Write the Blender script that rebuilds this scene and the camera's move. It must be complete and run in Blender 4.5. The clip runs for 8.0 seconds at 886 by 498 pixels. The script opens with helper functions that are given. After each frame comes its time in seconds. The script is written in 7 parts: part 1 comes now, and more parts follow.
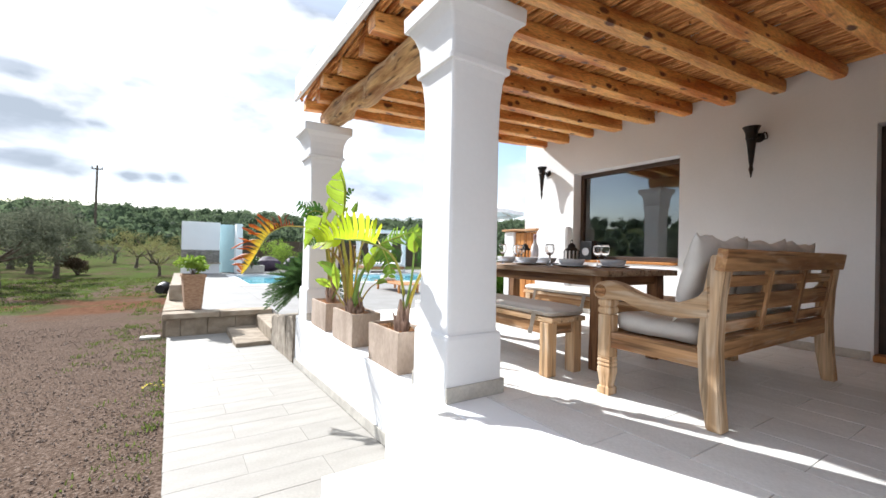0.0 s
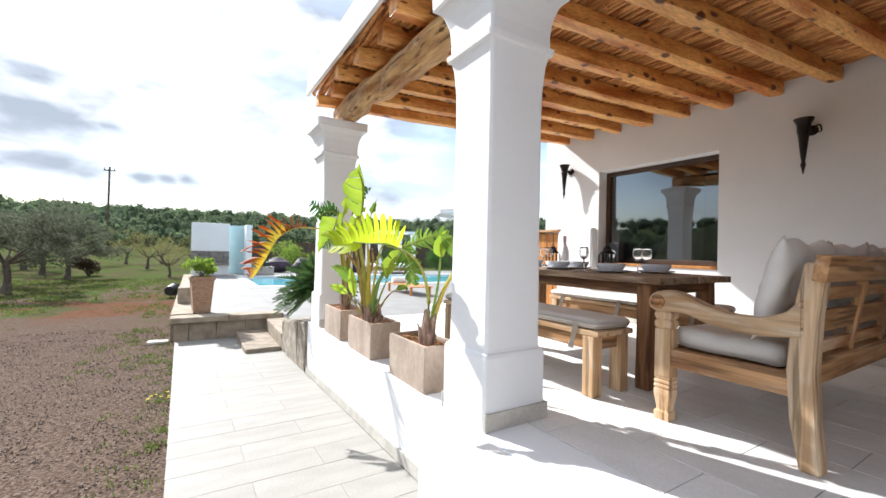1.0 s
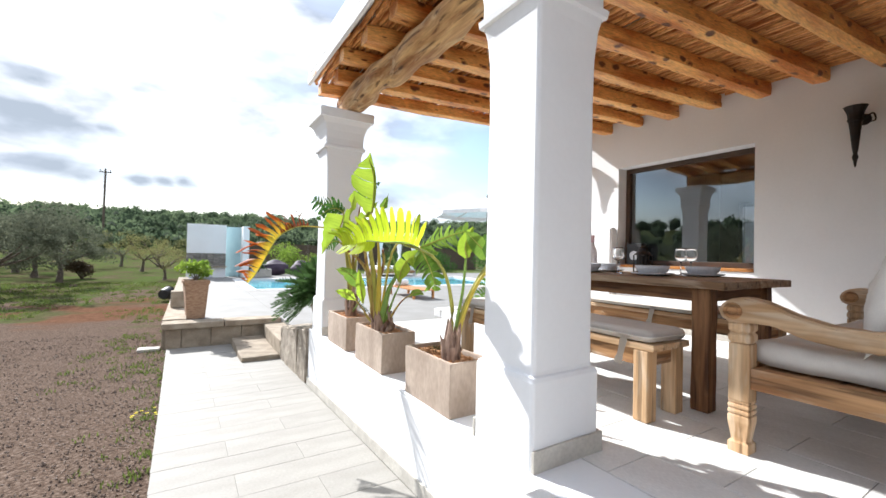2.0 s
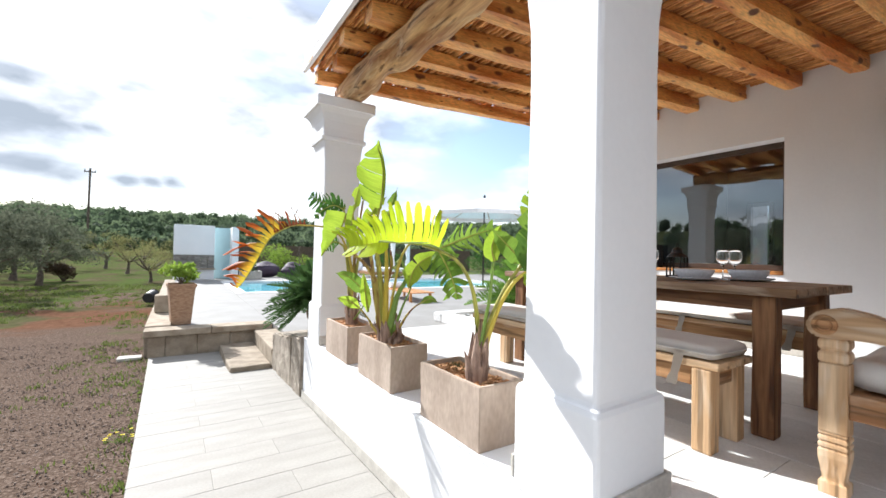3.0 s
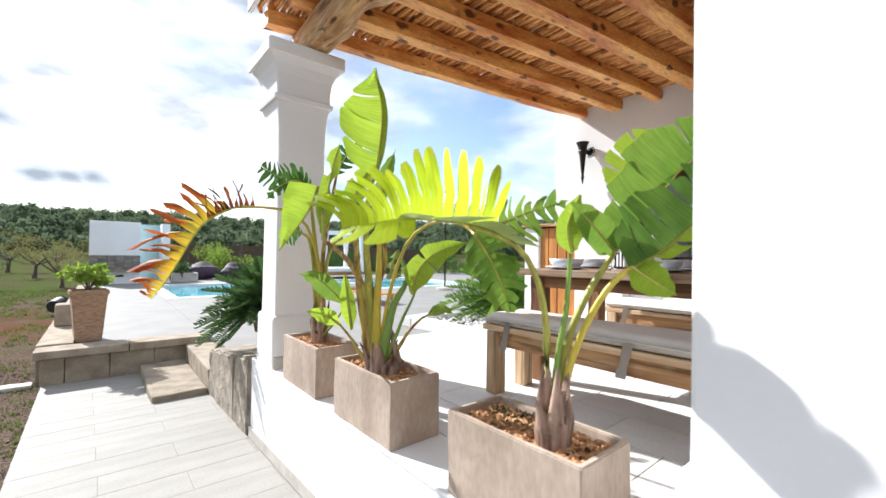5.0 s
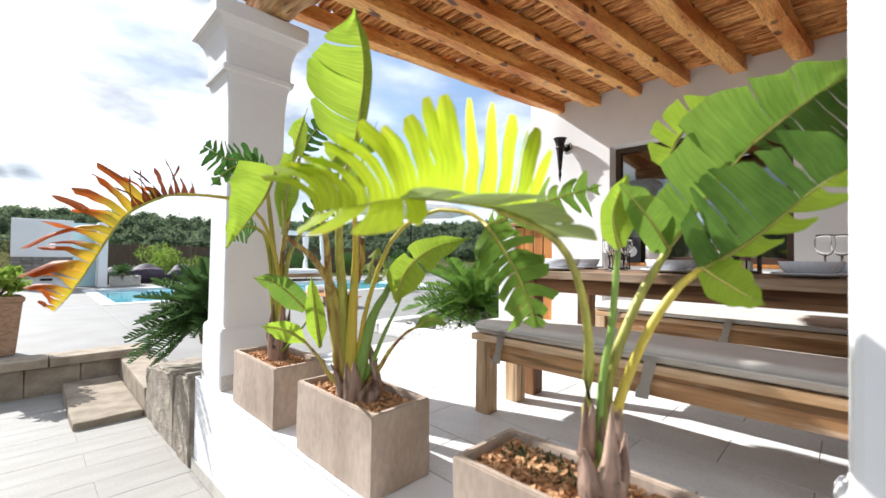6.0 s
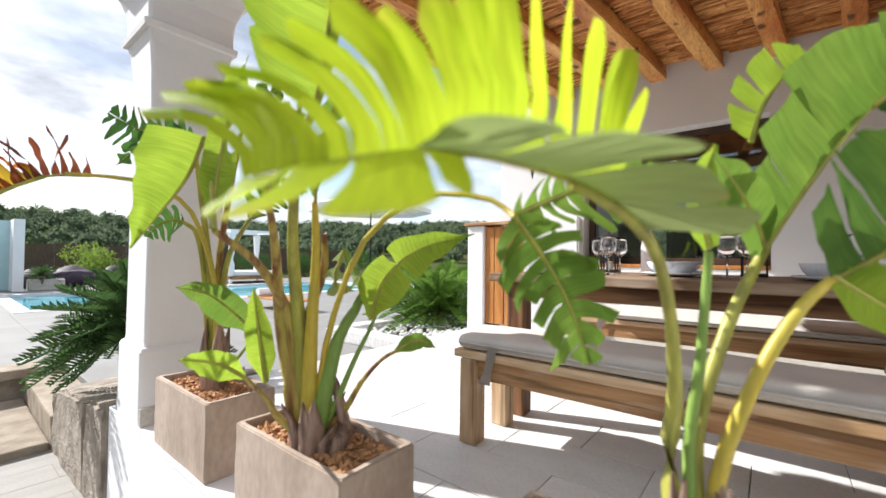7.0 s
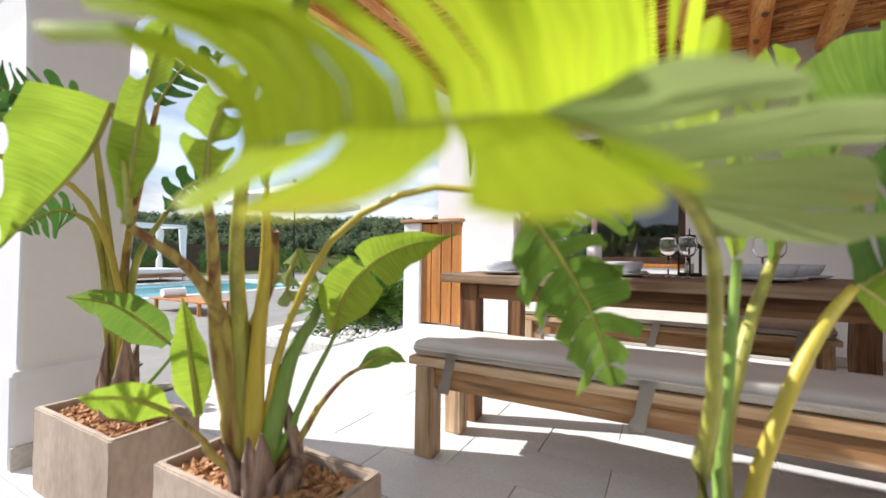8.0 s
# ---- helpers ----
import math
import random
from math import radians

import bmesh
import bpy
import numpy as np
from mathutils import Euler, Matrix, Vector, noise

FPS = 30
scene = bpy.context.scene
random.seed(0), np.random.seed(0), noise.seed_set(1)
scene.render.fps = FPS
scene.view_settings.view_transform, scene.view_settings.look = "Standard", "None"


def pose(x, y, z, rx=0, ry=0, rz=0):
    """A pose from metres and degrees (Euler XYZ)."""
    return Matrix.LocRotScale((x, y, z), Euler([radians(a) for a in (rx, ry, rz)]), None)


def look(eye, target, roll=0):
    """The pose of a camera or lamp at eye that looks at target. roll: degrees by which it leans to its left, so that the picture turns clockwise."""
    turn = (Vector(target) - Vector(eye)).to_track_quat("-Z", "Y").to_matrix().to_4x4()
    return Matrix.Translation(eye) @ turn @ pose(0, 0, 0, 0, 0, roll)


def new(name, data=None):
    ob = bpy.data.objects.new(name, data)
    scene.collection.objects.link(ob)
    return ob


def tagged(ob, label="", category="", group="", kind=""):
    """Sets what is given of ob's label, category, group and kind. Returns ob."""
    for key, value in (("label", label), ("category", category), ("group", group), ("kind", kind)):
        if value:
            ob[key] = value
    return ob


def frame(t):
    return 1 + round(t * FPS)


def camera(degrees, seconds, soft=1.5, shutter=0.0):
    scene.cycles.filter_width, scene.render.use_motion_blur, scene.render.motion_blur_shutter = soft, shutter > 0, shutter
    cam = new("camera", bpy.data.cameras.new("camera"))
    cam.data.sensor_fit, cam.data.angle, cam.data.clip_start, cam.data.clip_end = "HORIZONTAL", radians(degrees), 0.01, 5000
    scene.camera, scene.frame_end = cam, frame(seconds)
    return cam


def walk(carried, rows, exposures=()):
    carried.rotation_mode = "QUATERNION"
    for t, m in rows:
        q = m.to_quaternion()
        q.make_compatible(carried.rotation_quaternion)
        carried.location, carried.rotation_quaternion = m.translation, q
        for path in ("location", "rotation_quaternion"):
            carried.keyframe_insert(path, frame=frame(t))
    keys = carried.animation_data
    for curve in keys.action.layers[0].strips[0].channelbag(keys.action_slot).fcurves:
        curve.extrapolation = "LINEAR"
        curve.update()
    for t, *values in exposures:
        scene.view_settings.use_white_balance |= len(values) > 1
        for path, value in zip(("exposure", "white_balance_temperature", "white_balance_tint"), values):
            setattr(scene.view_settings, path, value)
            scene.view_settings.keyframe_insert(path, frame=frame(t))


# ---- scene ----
cam = camera(94.7, 8.0)
PATH = [
    (0, (0.334, 0.792, 0.871), (1.411, 2.477, 0.884), 1.3),
    (0.5, (0.356, 0.966, 0.887), (1.416, 2.662, 0.9), 1.3),
    (1, (0.369, 1.126, 0.894), (1.414, 2.831, 0.909), 1.3),
    (1.5, (0.396, 1.333, 0.879), (1.44, 3.038, 0.901), 1.3),
    (3, (0.467, 1.908, 0.884), (1.556, 3.586, 0.917), 1.2),
    (3.5, (0.486, 2.133, 0.87), (1.592, 3.799, 0.908), 1.3),
    (4, (0.508, 2.36, 0.856), (1.656, 3.997, 0.898), 1.2),
    (4.5, (0.581, 2.58, 0.85), (1.797, 4.167, 0.885), 0.9),
    (6, (0.792, 3.109, 0.835), (2.211, 4.518, 0.875), 0.6),
    (6.5, (0.884, 3.288, 0.845), (2.376, 4.618, 0.888), 0.6),
    (7, (0.985, 3.428, 0.841), (2.540, 4.685, 0.885), 0.55),
    (7.5, (1.034, 3.544, 0.846), (2.686, 4.669, 0.884), 0.55),
    (8, (1.020, 3.614, 0.856), (2.776, 4.570, 0.887), 0.7),
]
cam.data.dof.use_dof, cam.data.dof.focus_distance, cam.data.dof.aperture_fstop = True, 3.0, 2.0
walk(cam, [(t, look(eye, target, roll)) for t, eye, target, roll in PATH],
     exposures=[(0, 0.97, 6250, 10), (4.5, 0.86, 6250, 10), (6, 0.78, 6300, 10), (7, 0.70, 6400, 11), (8, 0.62, 6450, 12)])

# ---- light ----
SUN_WAY = Vector((0.35, -1.0, -0.80)).normalized()
sun = new("sun", bpy.data.lights.new("sun", "SUN"))
sun.data.energy, sun.data.angle, sun.data.color = 5.0, radians(0.55), (1.0, 0.98, 0.95)
sun.matrix_basis = look((-6, 22, 20), Vector((-6, 22, 20)) + SUN_WAY)

world = bpy.data.worlds.new("sky")
scene.world = world
world.use_nodes = True
wn, wl = world.node_tree.nodes, world.node_tree.links
wn.clear()
w_out = wn.new("ShaderNodeOutputWorld")
w_bg = wn.new("ShaderNodeBackground")
w_bg.inputs["Strength"].default_value = 0.12
w_sky = wn.new("ShaderNodeTexSky")
w_sky.sky_type, w_sky.sun_disc = "NISHITA", False
w_sky.sun_elevation, w_sky.sun_rotation = math.asin(-SUN_WAY.z), math.atan2(-SUN_WAY.x, -SUN_WAY.y)
w_sky.dust_density, w_sky.ozone_density, w_sky.altitude = 1.2, 1.0, 50
# clouds: broad white banks with a few grey undersides
w_co = wn.new("ShaderNodeTexCoord")
w_map = wn.new("ShaderNodeMapping")
w_map.inputs["Scale"].default_value = (1.0, 1.0, 2.6)
w_n1 = wn.new("ShaderNodeTexNoise")
w_n1.inputs["Scale"].default_value, w_n1.inputs["Detail"].default_value = 2.3, 9
w_n1.inputs["Distortion"].default_value = 0.35
w_r1 = wn.new("ShaderNodeValToRGB")
w_r1.color_ramp.elements[0].position, w_r1.color_ramp.elements[1].position = 0.33, 0.58
w_n2 = wn.new("ShaderNodeTexNoise")
w_n2.inputs["Scale"].default_value, w_n2.inputs["Detail"].default_value = 4.5, 7
w_r2 = wn.new("ShaderNodeValToRGB")
w_r2.color_ramp.elements[0].position, w_r2.color_ramp.elements[1].position = 0.40, 0.62
w_r2.color_ramp.elements[0].color = (2.6, 2.9, 3.4, 1)
w_r2.color_ramp.elements[1].color = (7.2, 7.3, 7.5, 1)
w_mix = wn.new("ShaderNodeMix")
w_mix.data_type = "RGBA"
wl.new(w_co.outputs["Generated"], w_map.inputs["Vector"])
wl.new(w_map.outputs["Vector"], w_n1.inputs["Vector"])
wl.new(w_map.outputs["Vector"], w_n2.inputs["Vector"])
wl.new(w_n1.outputs["Fac"], w_r1.inputs["Fac"])
wl.new(w_n2.outputs["Fac"], w_r2.inputs["Fac"])
wl.new(w_r1.outputs["Color"], w_mix.inputs["Factor"])
wl.new(w_sky.outputs["Color"], w_mix.inputs["A"])
wl.new(w_r2.outputs["Color"], w_mix.inputs["B"])
# grey cloud banks low over the orchard
w_flat = wn.new("ShaderNodeMapping")
w_flat.inputs["Scale"].default_value = (1.0, 1.0, 2.2)
wl.new(w_co.outputs["Generated"], w_flat.inputs["Vector"])
w_puff = wn.new("ShaderNodeTexNoise")
w_puff.inputs["Scale"].default_value, w_puff.inputs["Detail"].default_value = 13.0, 9
wl.new(w_flat.outputs["Vector"], w_puff.inputs["Vector"])
bank = None
for place, reach in (((-0.245, 0.945, 0.500), 0.16), ((-0.185, 0.958, 0.492), 0.11), ((-0.132, 0.967, 0.486), 0.07), ((-0.164, 0.978, 0.283), 0.060), ((-0.092, 0.987, 0.290), 0.055),
                     ((-0.045, 0.989, 0.298), 0.045), ((-0.015, 0.990, 0.305), 0.050), ((-0.214, 0.967, 0.313), 0.055), ((-0.235, 0.934, 0.60), 0.06)):
    w_d = wn.new("ShaderNodeVectorMath")
    w_d.operation = "DISTANCE"
    w_d.inputs[1].default_value = place
    wl.new(w_flat.outputs["Vector"], w_d.inputs[0])
    w_f = wn.new("ShaderNodeMath")
    w_f.operation = "MULTIPLY_ADD"
    w_f.inputs[1].default_value, w_f.inputs[2].default_value = -1.0 / reach, 1.0
    wl.new(w_d.outputs["Value"], w_f.inputs[0])
    if bank:
        w_x = wn.new("ShaderNodeMath")
        w_x.operation = "MAXIMUM"
        wl.new(bank, w_x.inputs[0])
        wl.new(w_f.outputs["Value"], w_x.inputs[1])
        bank = w_x.outputs["Value"]
    else:
        bank = w_f.outputs["Value"]
w_s = wn.new("ShaderNodeMath")
w_s.operation = "MULTIPLY_ADD"
w_s.inputs[1].default_value = 1.75
wl.new(w_puff.outputs["Fac"], w_s.inputs[0])
wl.new(bank, w_s.inputs[2])
w_r3 = wn.new("ShaderNodeMapRange")
w_r3.inputs["From Min"].default_value, w_r3.inputs["From Max"].default_value = 0.86, 1.8
wl.new(w_s.outputs["Value"], w_r3.inputs["Value"])
w_grey = wn.new("ShaderNodeMix")
w_grey.data_type = "RGBA"
w_grey.inputs["B"].default_value = (2.4, 2.7, 3.1, 1)
wl.new(w_r3.outputs["Result"], w_grey.inputs["Factor"])
wl.new(w_mix.outputs["Result"], w_grey.inputs["A"])
wl.new(w_grey.outputs["Result"], w_bg.inputs["Color"])
wl.new(w_bg.outputs["Background"], w_out.inputs["Surface"])


# ---- materials ----
def material(name, base, second=None, rough=0.7, scale=8.0, fine=60.0, mix=(0.35, 0.65), bump=0.2, dist=0.01, metal=0.0,
             spec=0.4, stretch=(1, 1, 1), vary=0.0, detail=6, grain=0.09):
    """Two colours mixed by broad noise, grain by fine noise, relief by both; vary: brightness spread from object to object."""
    m = bpy.data.materials.new(name)
    m.use_nodes = True
    nd, ln = m.node_tree.nodes, m.node_tree.links
    b = nd["Principled BSDF"]
    b.inputs["Roughness"].default_value, b.inputs["Metallic"].default_value = rough, metal
    b.inputs["Specular IOR Level"].default_value = spec
    co = nd.new("ShaderNodeTexCoord")
    mp = nd.new("ShaderNodeMapping")
    mp.inputs["Scale"].default_value = stretch
    ln.new(co.outputs["Object"], mp.inputs["Vector"])
    n1 = nd.new("ShaderNodeTexNoise")
    n1.inputs["Scale"].default_value, n1.inputs["Detail"].default_value = scale, detail
    n2 = nd.new("ShaderNodeTexNoise")
    n2.inputs["Scale"].default_value, n2.inputs["Detail"].default_value = fine, 4
    ln.new(mp.outputs["Vector"], n1.inputs["Vector"])
    ln.new(mp.outputs["Vector"], n2.inputs["Vector"])
    rp = nd.new("ShaderNodeValToRGB")
    second = second or tuple(c * 0.8 for c in base)
    rp.color_ramp.elements[0].position, rp.color_ramp.elements[1].position = mix
    rp.color_ramp.elements[0].color, rp.color_ramp.elements[1].color = (*second, 1), (*base, 1)
    ln.new(n1.outputs["Fac"], rp.inputs["Fac"])
    hv = nd.new("ShaderNodeHueSaturation")
    ln.new(rp.outputs["Color"], hv.inputs["Color"])
    val = nd.new("ShaderNodeMapRange")
    val.inputs["From Min"].default_value, val.inputs["From Max"].default_value = 0.3, 0.7
    val.inputs["To Min"].default_value, val.inputs["To Max"].default_value = 1 - grain * 1.1, 1 + grain
    ln.new(n2.outputs["Fac"], val.inputs["Value"])
    if vary:
        ob = nd.new("ShaderNodeObjectInfo")
        vr = nd.new("ShaderNodeMapRange")
        vr.inputs["To Min"].default_value, vr.inputs["To Max"].default_value = 1 - vary, 1 + vary
        ln.new(ob.outputs["Random"], vr.inputs["Value"])
        mu = nd.new("ShaderNodeMath")
        mu.operation = "MULTIPLY"
        ln.new(val.outputs["Result"], mu.inputs[0])
        ln.new(vr.outputs["Result"], mu.inputs[1])
        ln.new(mu.outputs["Value"], hv.inputs["Value"])
    else:
        ln.new(val.outputs["Result"], hv.inputs["Value"])
    ln.new(hv.outputs["Color"], b.inputs["Base Color"])
    if bump:
        ad = nd.new("ShaderNodeMath")
        ad.operation = "MULTIPLY_ADD"
        ad.inputs[1].default_value = 0.4
        ln.new(n2.outputs["Fac"], ad.inputs[0])
        ln.new(n1.outputs["Fac"], ad.inputs[2])
        bp = nd.new("ShaderNodeBump")
        bp.inputs["Strength"].default_value, bp.inputs["Distance"].default_value = bump, dist
        ln.new(ad.outputs["Value"], bp.inputs["Height"])
        ln.new(bp.outputs["Normal"], b.inputs["Normal"])
    return m


def add_knots(m, stretch, density=5.0, size=0.16, dark=(0.07, 0.028, 0.01)):
    """Scattered dark knots and short cracks over a wood."""
    nd, ln = m.node_tree.nodes, m.node_tree.links
    b = nd["Principled BSDF"]
    old = b.inputs["Base Color"].links[0].from_socket
    co = nd.new("ShaderNodeTexCoord")
    mp = nd.new("ShaderNodeMapping")
    mp.inputs["Scale"].default_value = stretch
    vo = nd.new("ShaderNodeTexVoronoi")
    vo.inputs["Scale"].default_value = density
    ln.new(co.outputs["Object"], mp.inputs["Vector"])
    ln.new(mp.outputs["Vector"], vo.inputs["Vector"])
    wb = nd.new("ShaderNodeTexNoise")
    wb.inputs["Scale"].default_value = 14
    ln.new(co.outputs["Object"], wb.inputs["Vector"])
    ad = nd.new("ShaderNodeMath")
    ad.operation = "MULTIPLY_ADD"
    ad.inputs[1].default_value = 0.32
    ln.new(wb.outputs["Fac"], ad.inputs[0])
    ln.new(vo.outputs["Distance"], ad.inputs[2])
    rg = nd.new("ShaderNodeMapRange")
    rg.inputs["From Min"].default_value, rg.inputs["From Max"].default_value = size + 0.07, size + 0.17
    rg.inputs["To Min"].default_value, rg.inputs["To Max"].default_value = 1.0, 0.0
    ln.new(ad.outputs["Value"], rg.inputs["Value"])
    mx = nd.new("ShaderNodeMix")
    mx.data_type = "RGBA"
    mx.inputs["B"].default_value = (*dark, 1)
    ln.new(rg.outputs["Result"], mx.inputs["Factor"])
    ln.new(old, mx.inputs["A"])
    ln.new(mx.outputs["Result"], b.inputs["Base Color"])
    return m


def worn_wood(name, base, dark, pale, along, paleness=0.5, cracks=0.5, rough=0.6):
    """Old wood: long grain, patches rubbed pale, streaks left dark, fine cracks along the grain."""
    m = bpy.data.materials.new(name)
    m.use_nodes = True
    nd, ln = m.node_tree.nodes, m.node_tree.links
    b = nd["Principled BSDF"]
    b.inputs["Specular IOR Level"].default_value = 0.3
    co = nd.new("ShaderNodeTexCoord")
    ob = nd.new("ShaderNodeObjectInfo")
    shift = nd.new("ShaderNodeVectorMath")
    shift.operation = "MULTIPLY_ADD"
    shift.inputs[1].default_value = (7.0, 11.0, 5.0)
    ln.new(ob.outputs["Random"], shift.inputs[0])
    ln.new(co.outputs["Object"], shift.inputs[2])

    def grain(scale, squeeze, detail=6, distortion=0.0):
        mp = nd.new("ShaderNodeMapping")
        mp.inputs["Scale"].default_value = tuple(squeeze if a == along else 1.0 for a in "xyz")
        ln.new(shift.outputs["Vector"], mp.inputs["Vector"])
        n = nd.new("ShaderNodeTexNoise")
        n.inputs["Scale"].default_value, n.inputs["Detail"].default_value, n.inputs["Distortion"].default_value = scale, detail, distortion
        ln.new(mp.outputs["Vector"], n.inputs["Vector"])
        return n.outputs["Fac"]

    def band(fac, lo, hi, low=0.0, high=1.0):
        r = nd.new("ShaderNodeMapRange")
        r.inputs["From Min"].default_value, r.inputs["From Max"].default_value = lo, hi
        r.inputs["To Min"].default_value, r.inputs["To Max"].default_value = low, high
        ln.new(fac, r.inputs["Value"])
        return r.outputs["Result"]

    def blend(fac, a, bb):
        x = nd.new("ShaderNodeMix")
        x.data_type = "RGBA"
        ln.new(fac, x.inputs["Factor"])
        for key, v in (("A", a), ("B", bb)):
            if isinstance(v, tuple):
                x.inputs[key].default_value = (*v, 1)
            else:
                ln.new(v, x.inputs[key])
        return x.outputs["Result"]

    long, fine, blotch, crack = grain(16, 0.10, 5, 0.4), grain(70, 0.05, 3), grain(15.0, 0.20, 10, 0.7), grain(30, 0.045, 4, 0.2)
    col = blend(band(long, 0.36, 0.64), dark, base)
    col = blend(band(blotch, 0.64 - 0.24 * paleness, 0.76 - 0.18 * paleness, 0.0, 0.5), col, pale)
    col = blend(band(crack, 0.34 + 0.02 * cracks, 0.40 + 0.03 * cracks, 0.75 * cracks, 0.0), col, tuple(c * 0.25 for c in dark))
    hv = nd.new("ShaderNodeHueSaturation")
    ln.new(col, hv.inputs["Color"])
    ln.new(band(fine, 0.3, 0.7, 0.80, 1.16), hv.inputs["Value"])
    tone = nd.new("ShaderNodeMapRange")
    tone.inputs["To Min"].default_value, tone.inputs["To Max"].default_value = 0.86, 1.12
    ln.new(ob.outputs["Random"], tone.inputs["Value"])
    sc = nd.new("ShaderNodeVectorMath")
    sc.operation = "SCALE"
    ln.new(hv.outputs["Color"], sc.inputs[0])
    ln.new(tone.outputs["Result"], sc.inputs["Scale"])
    ln.new(sc.outputs["Vector"], b.inputs["Base Color"])
    ln.new(band(blotch, 0.3, 0.7, rough - 0.1, rough + 0.15), b.inputs["Roughness"])
    ad = nd.new("ShaderNodeMath")
    ad.operation = "MULTIPLY_ADD"
    ad.inputs[1].default_value = 0.6
    ln.new(fine, ad.inputs[0])
    ln.new(crack, ad.inputs[2])
    bp = nd.new("ShaderNodeBump")
    bp.inputs["Strength"].default_value, bp.inputs["Distance"].default_value = 0.5, 0.004
    ln.new(ad.outputs["Value"], bp.inputs["Height"])
    ln.new(bp.outputs["Normal"], b.inputs["Normal"])
    return m


def leaf_material(name, base, second, third=None, translucent=0.5, rough=0.45, scale=6.0, rib=0.0, tip=None, tip_from=0.35, through_gain=1.6):
    """Thin leaf: gloss on top, light coming through; colour runs unevenly, third colour on scattered spots."""
    m = bpy.data.materials.new(name)
    m.use_nodes = True
    nd, ln = m.node_tree.nodes, m.node_tree.links
    b, out = nd["Principled BSDF"], nd["Material Output"]
    b.inputs["Roughness"].default_value = rough
    b.inputs["Specular IOR Level"].default_value = 0.06 if rough < 0.8 else 0.0
    co = nd.new("ShaderNodeTexCoord")
    n1 = nd.new("ShaderNodeTexNoise")
    n1.inputs["Scale"].default_value, n1.inputs["Detail"].default_value = scale, 5
    ln.new(co.outputs["Object"], n1.inputs["Vector"])
    rp = nd.new("ShaderNodeValToRGB")
    rp.color_ramp.elements[0].position, rp.color_ramp.elements[1].position = 0.35, 0.65
    rp.color_ramp.elements[0].color, rp.color_ramp.elements[1].color = (*second, 1), (*base, 1)
    if third:
        e = rp.color_ramp.elements.new(0.27)
        e.color = (*third, 1)
    ln.new(n1.outputs["Fac"], rp.inputs["Fac"])
    col = rp.outputs["Color"]
    if tip:
        # withering that creeps in from the outer edge of the blade
        tu = nd.new("ShaderNodeUVMap")
        sx = nd.new("ShaderNodeSeparateXYZ")
        ln.new(tu.outputs["UV"], sx.inputs["Vector"])
        ad = nd.new("ShaderNodeMath")
        ad.operation = "MULTIPLY_ADD"
        ad.inputs[1].default_value = 0.7
        ln.new(n1.outputs["Fac"], ad.inputs[0])
        ln.new(sx.outputs["Y"], ad.inputs[2])
        mr = nd.new("ShaderNodeMapRange")
        mr.inputs["From Min"].default_value, mr.inputs["From Max"].default_value = tip_from + 0.3, tip_from + 0.8
        ln.new(ad.outputs["Value"], mr.inputs["Value"])
        mt = nd.new("ShaderNodeMix")
        mt.data_type = "RGBA"
        ln.new(mr.outputs["Result"], mt.inputs["Factor"])
        ln.new(col, mt.inputs["A"])
        mt.inputs["B"].default_value = (*tip, 1)
        col = mt.outputs["Result"]
    if rib:
        # fine side veins across the blade, laid out along the leaf's own u, v
        uv = nd.new("ShaderNodeUVMap")
        mp = nd.new("ShaderNodeMapping")
        mp.inputs["Scale"].default_value = (rib, 1.1, 1.0)
        mp.inputs["Rotation"].default_value = (0, 0, 0.004)
        ln.new(uv.outputs["UV"], mp.inputs["Vector"])
        wv = nd.new("ShaderNodeTexNoise")
        wv.inputs["Scale"].default_value, wv.inputs["Detail"].default_value = 1.0, 3
        ln.new(mp.outputs["Vector"], wv.inputs["Vector"])
        vr = nd.new("ShaderNodeMapRange")
        vr.inputs["From Min"].default_value, vr.inputs["From Max"].default_value = 0.33, 0.67
        vr.inputs["To Min"].default_value, vr.inputs["To Max"].default_value = 0.80, 1.12
        ln.new(wv.outputs["Fac"], vr.inputs["Value"])
        mx = nd.new("ShaderNodeVectorMath")
        mx.operation = "SCALE"
        ln.new(col, mx.inputs[0])
        ln.new(vr.outputs["Result"], mx.inputs["Scale"])
        col = mx.outputs["Vector"]
        bp = nd.new("ShaderNodeBump")
        bp.inputs["Strength"].default_value, bp.inputs["Distance"].default_value = 0.25, 0.0015
        ln.new(wv.outputs["Fac"], bp.inputs["Height"])
        ln.new(bp.outputs["Normal"], b.inputs["Normal"])
    ln.new(col, b.inputs["Base Color"])
    # transmitted colour is lifted above the leaf's own, so backlit blades look brighter
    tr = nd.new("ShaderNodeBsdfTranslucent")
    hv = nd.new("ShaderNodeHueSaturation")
    hv.inputs["Saturation"].default_value, hv.inputs["Value"].default_value = 1.0, through_gain
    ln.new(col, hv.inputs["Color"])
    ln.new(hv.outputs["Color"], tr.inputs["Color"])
    ms = nd.new("ShaderNodeMixShader")
    ms.inputs["Fac"].default_value = translucent
    ln.new(b.outputs["BSDF"], ms.inputs[1])
    ln.new(tr.outputs["BSDF"], ms.inputs[2])
    ln.new(ms.outputs["Shader"], out.inputs["Surface"])
    return m


def glass_material(name, tint=(1, 1, 1), rough=0.0):
    m = bpy.data.materials.new(name)
    m.use_nodes = True
    b = m.node_tree.nodes["Principled BSDF"]
    b.inputs["Base Color"].default_value = (*tint, 1)
    b.inputs["Transmission Weight"].default_value = 1.0
    b.inputs["Roughness"].default_value = rough
    b.inputs["IOR"].default_value = 1.45
    return m


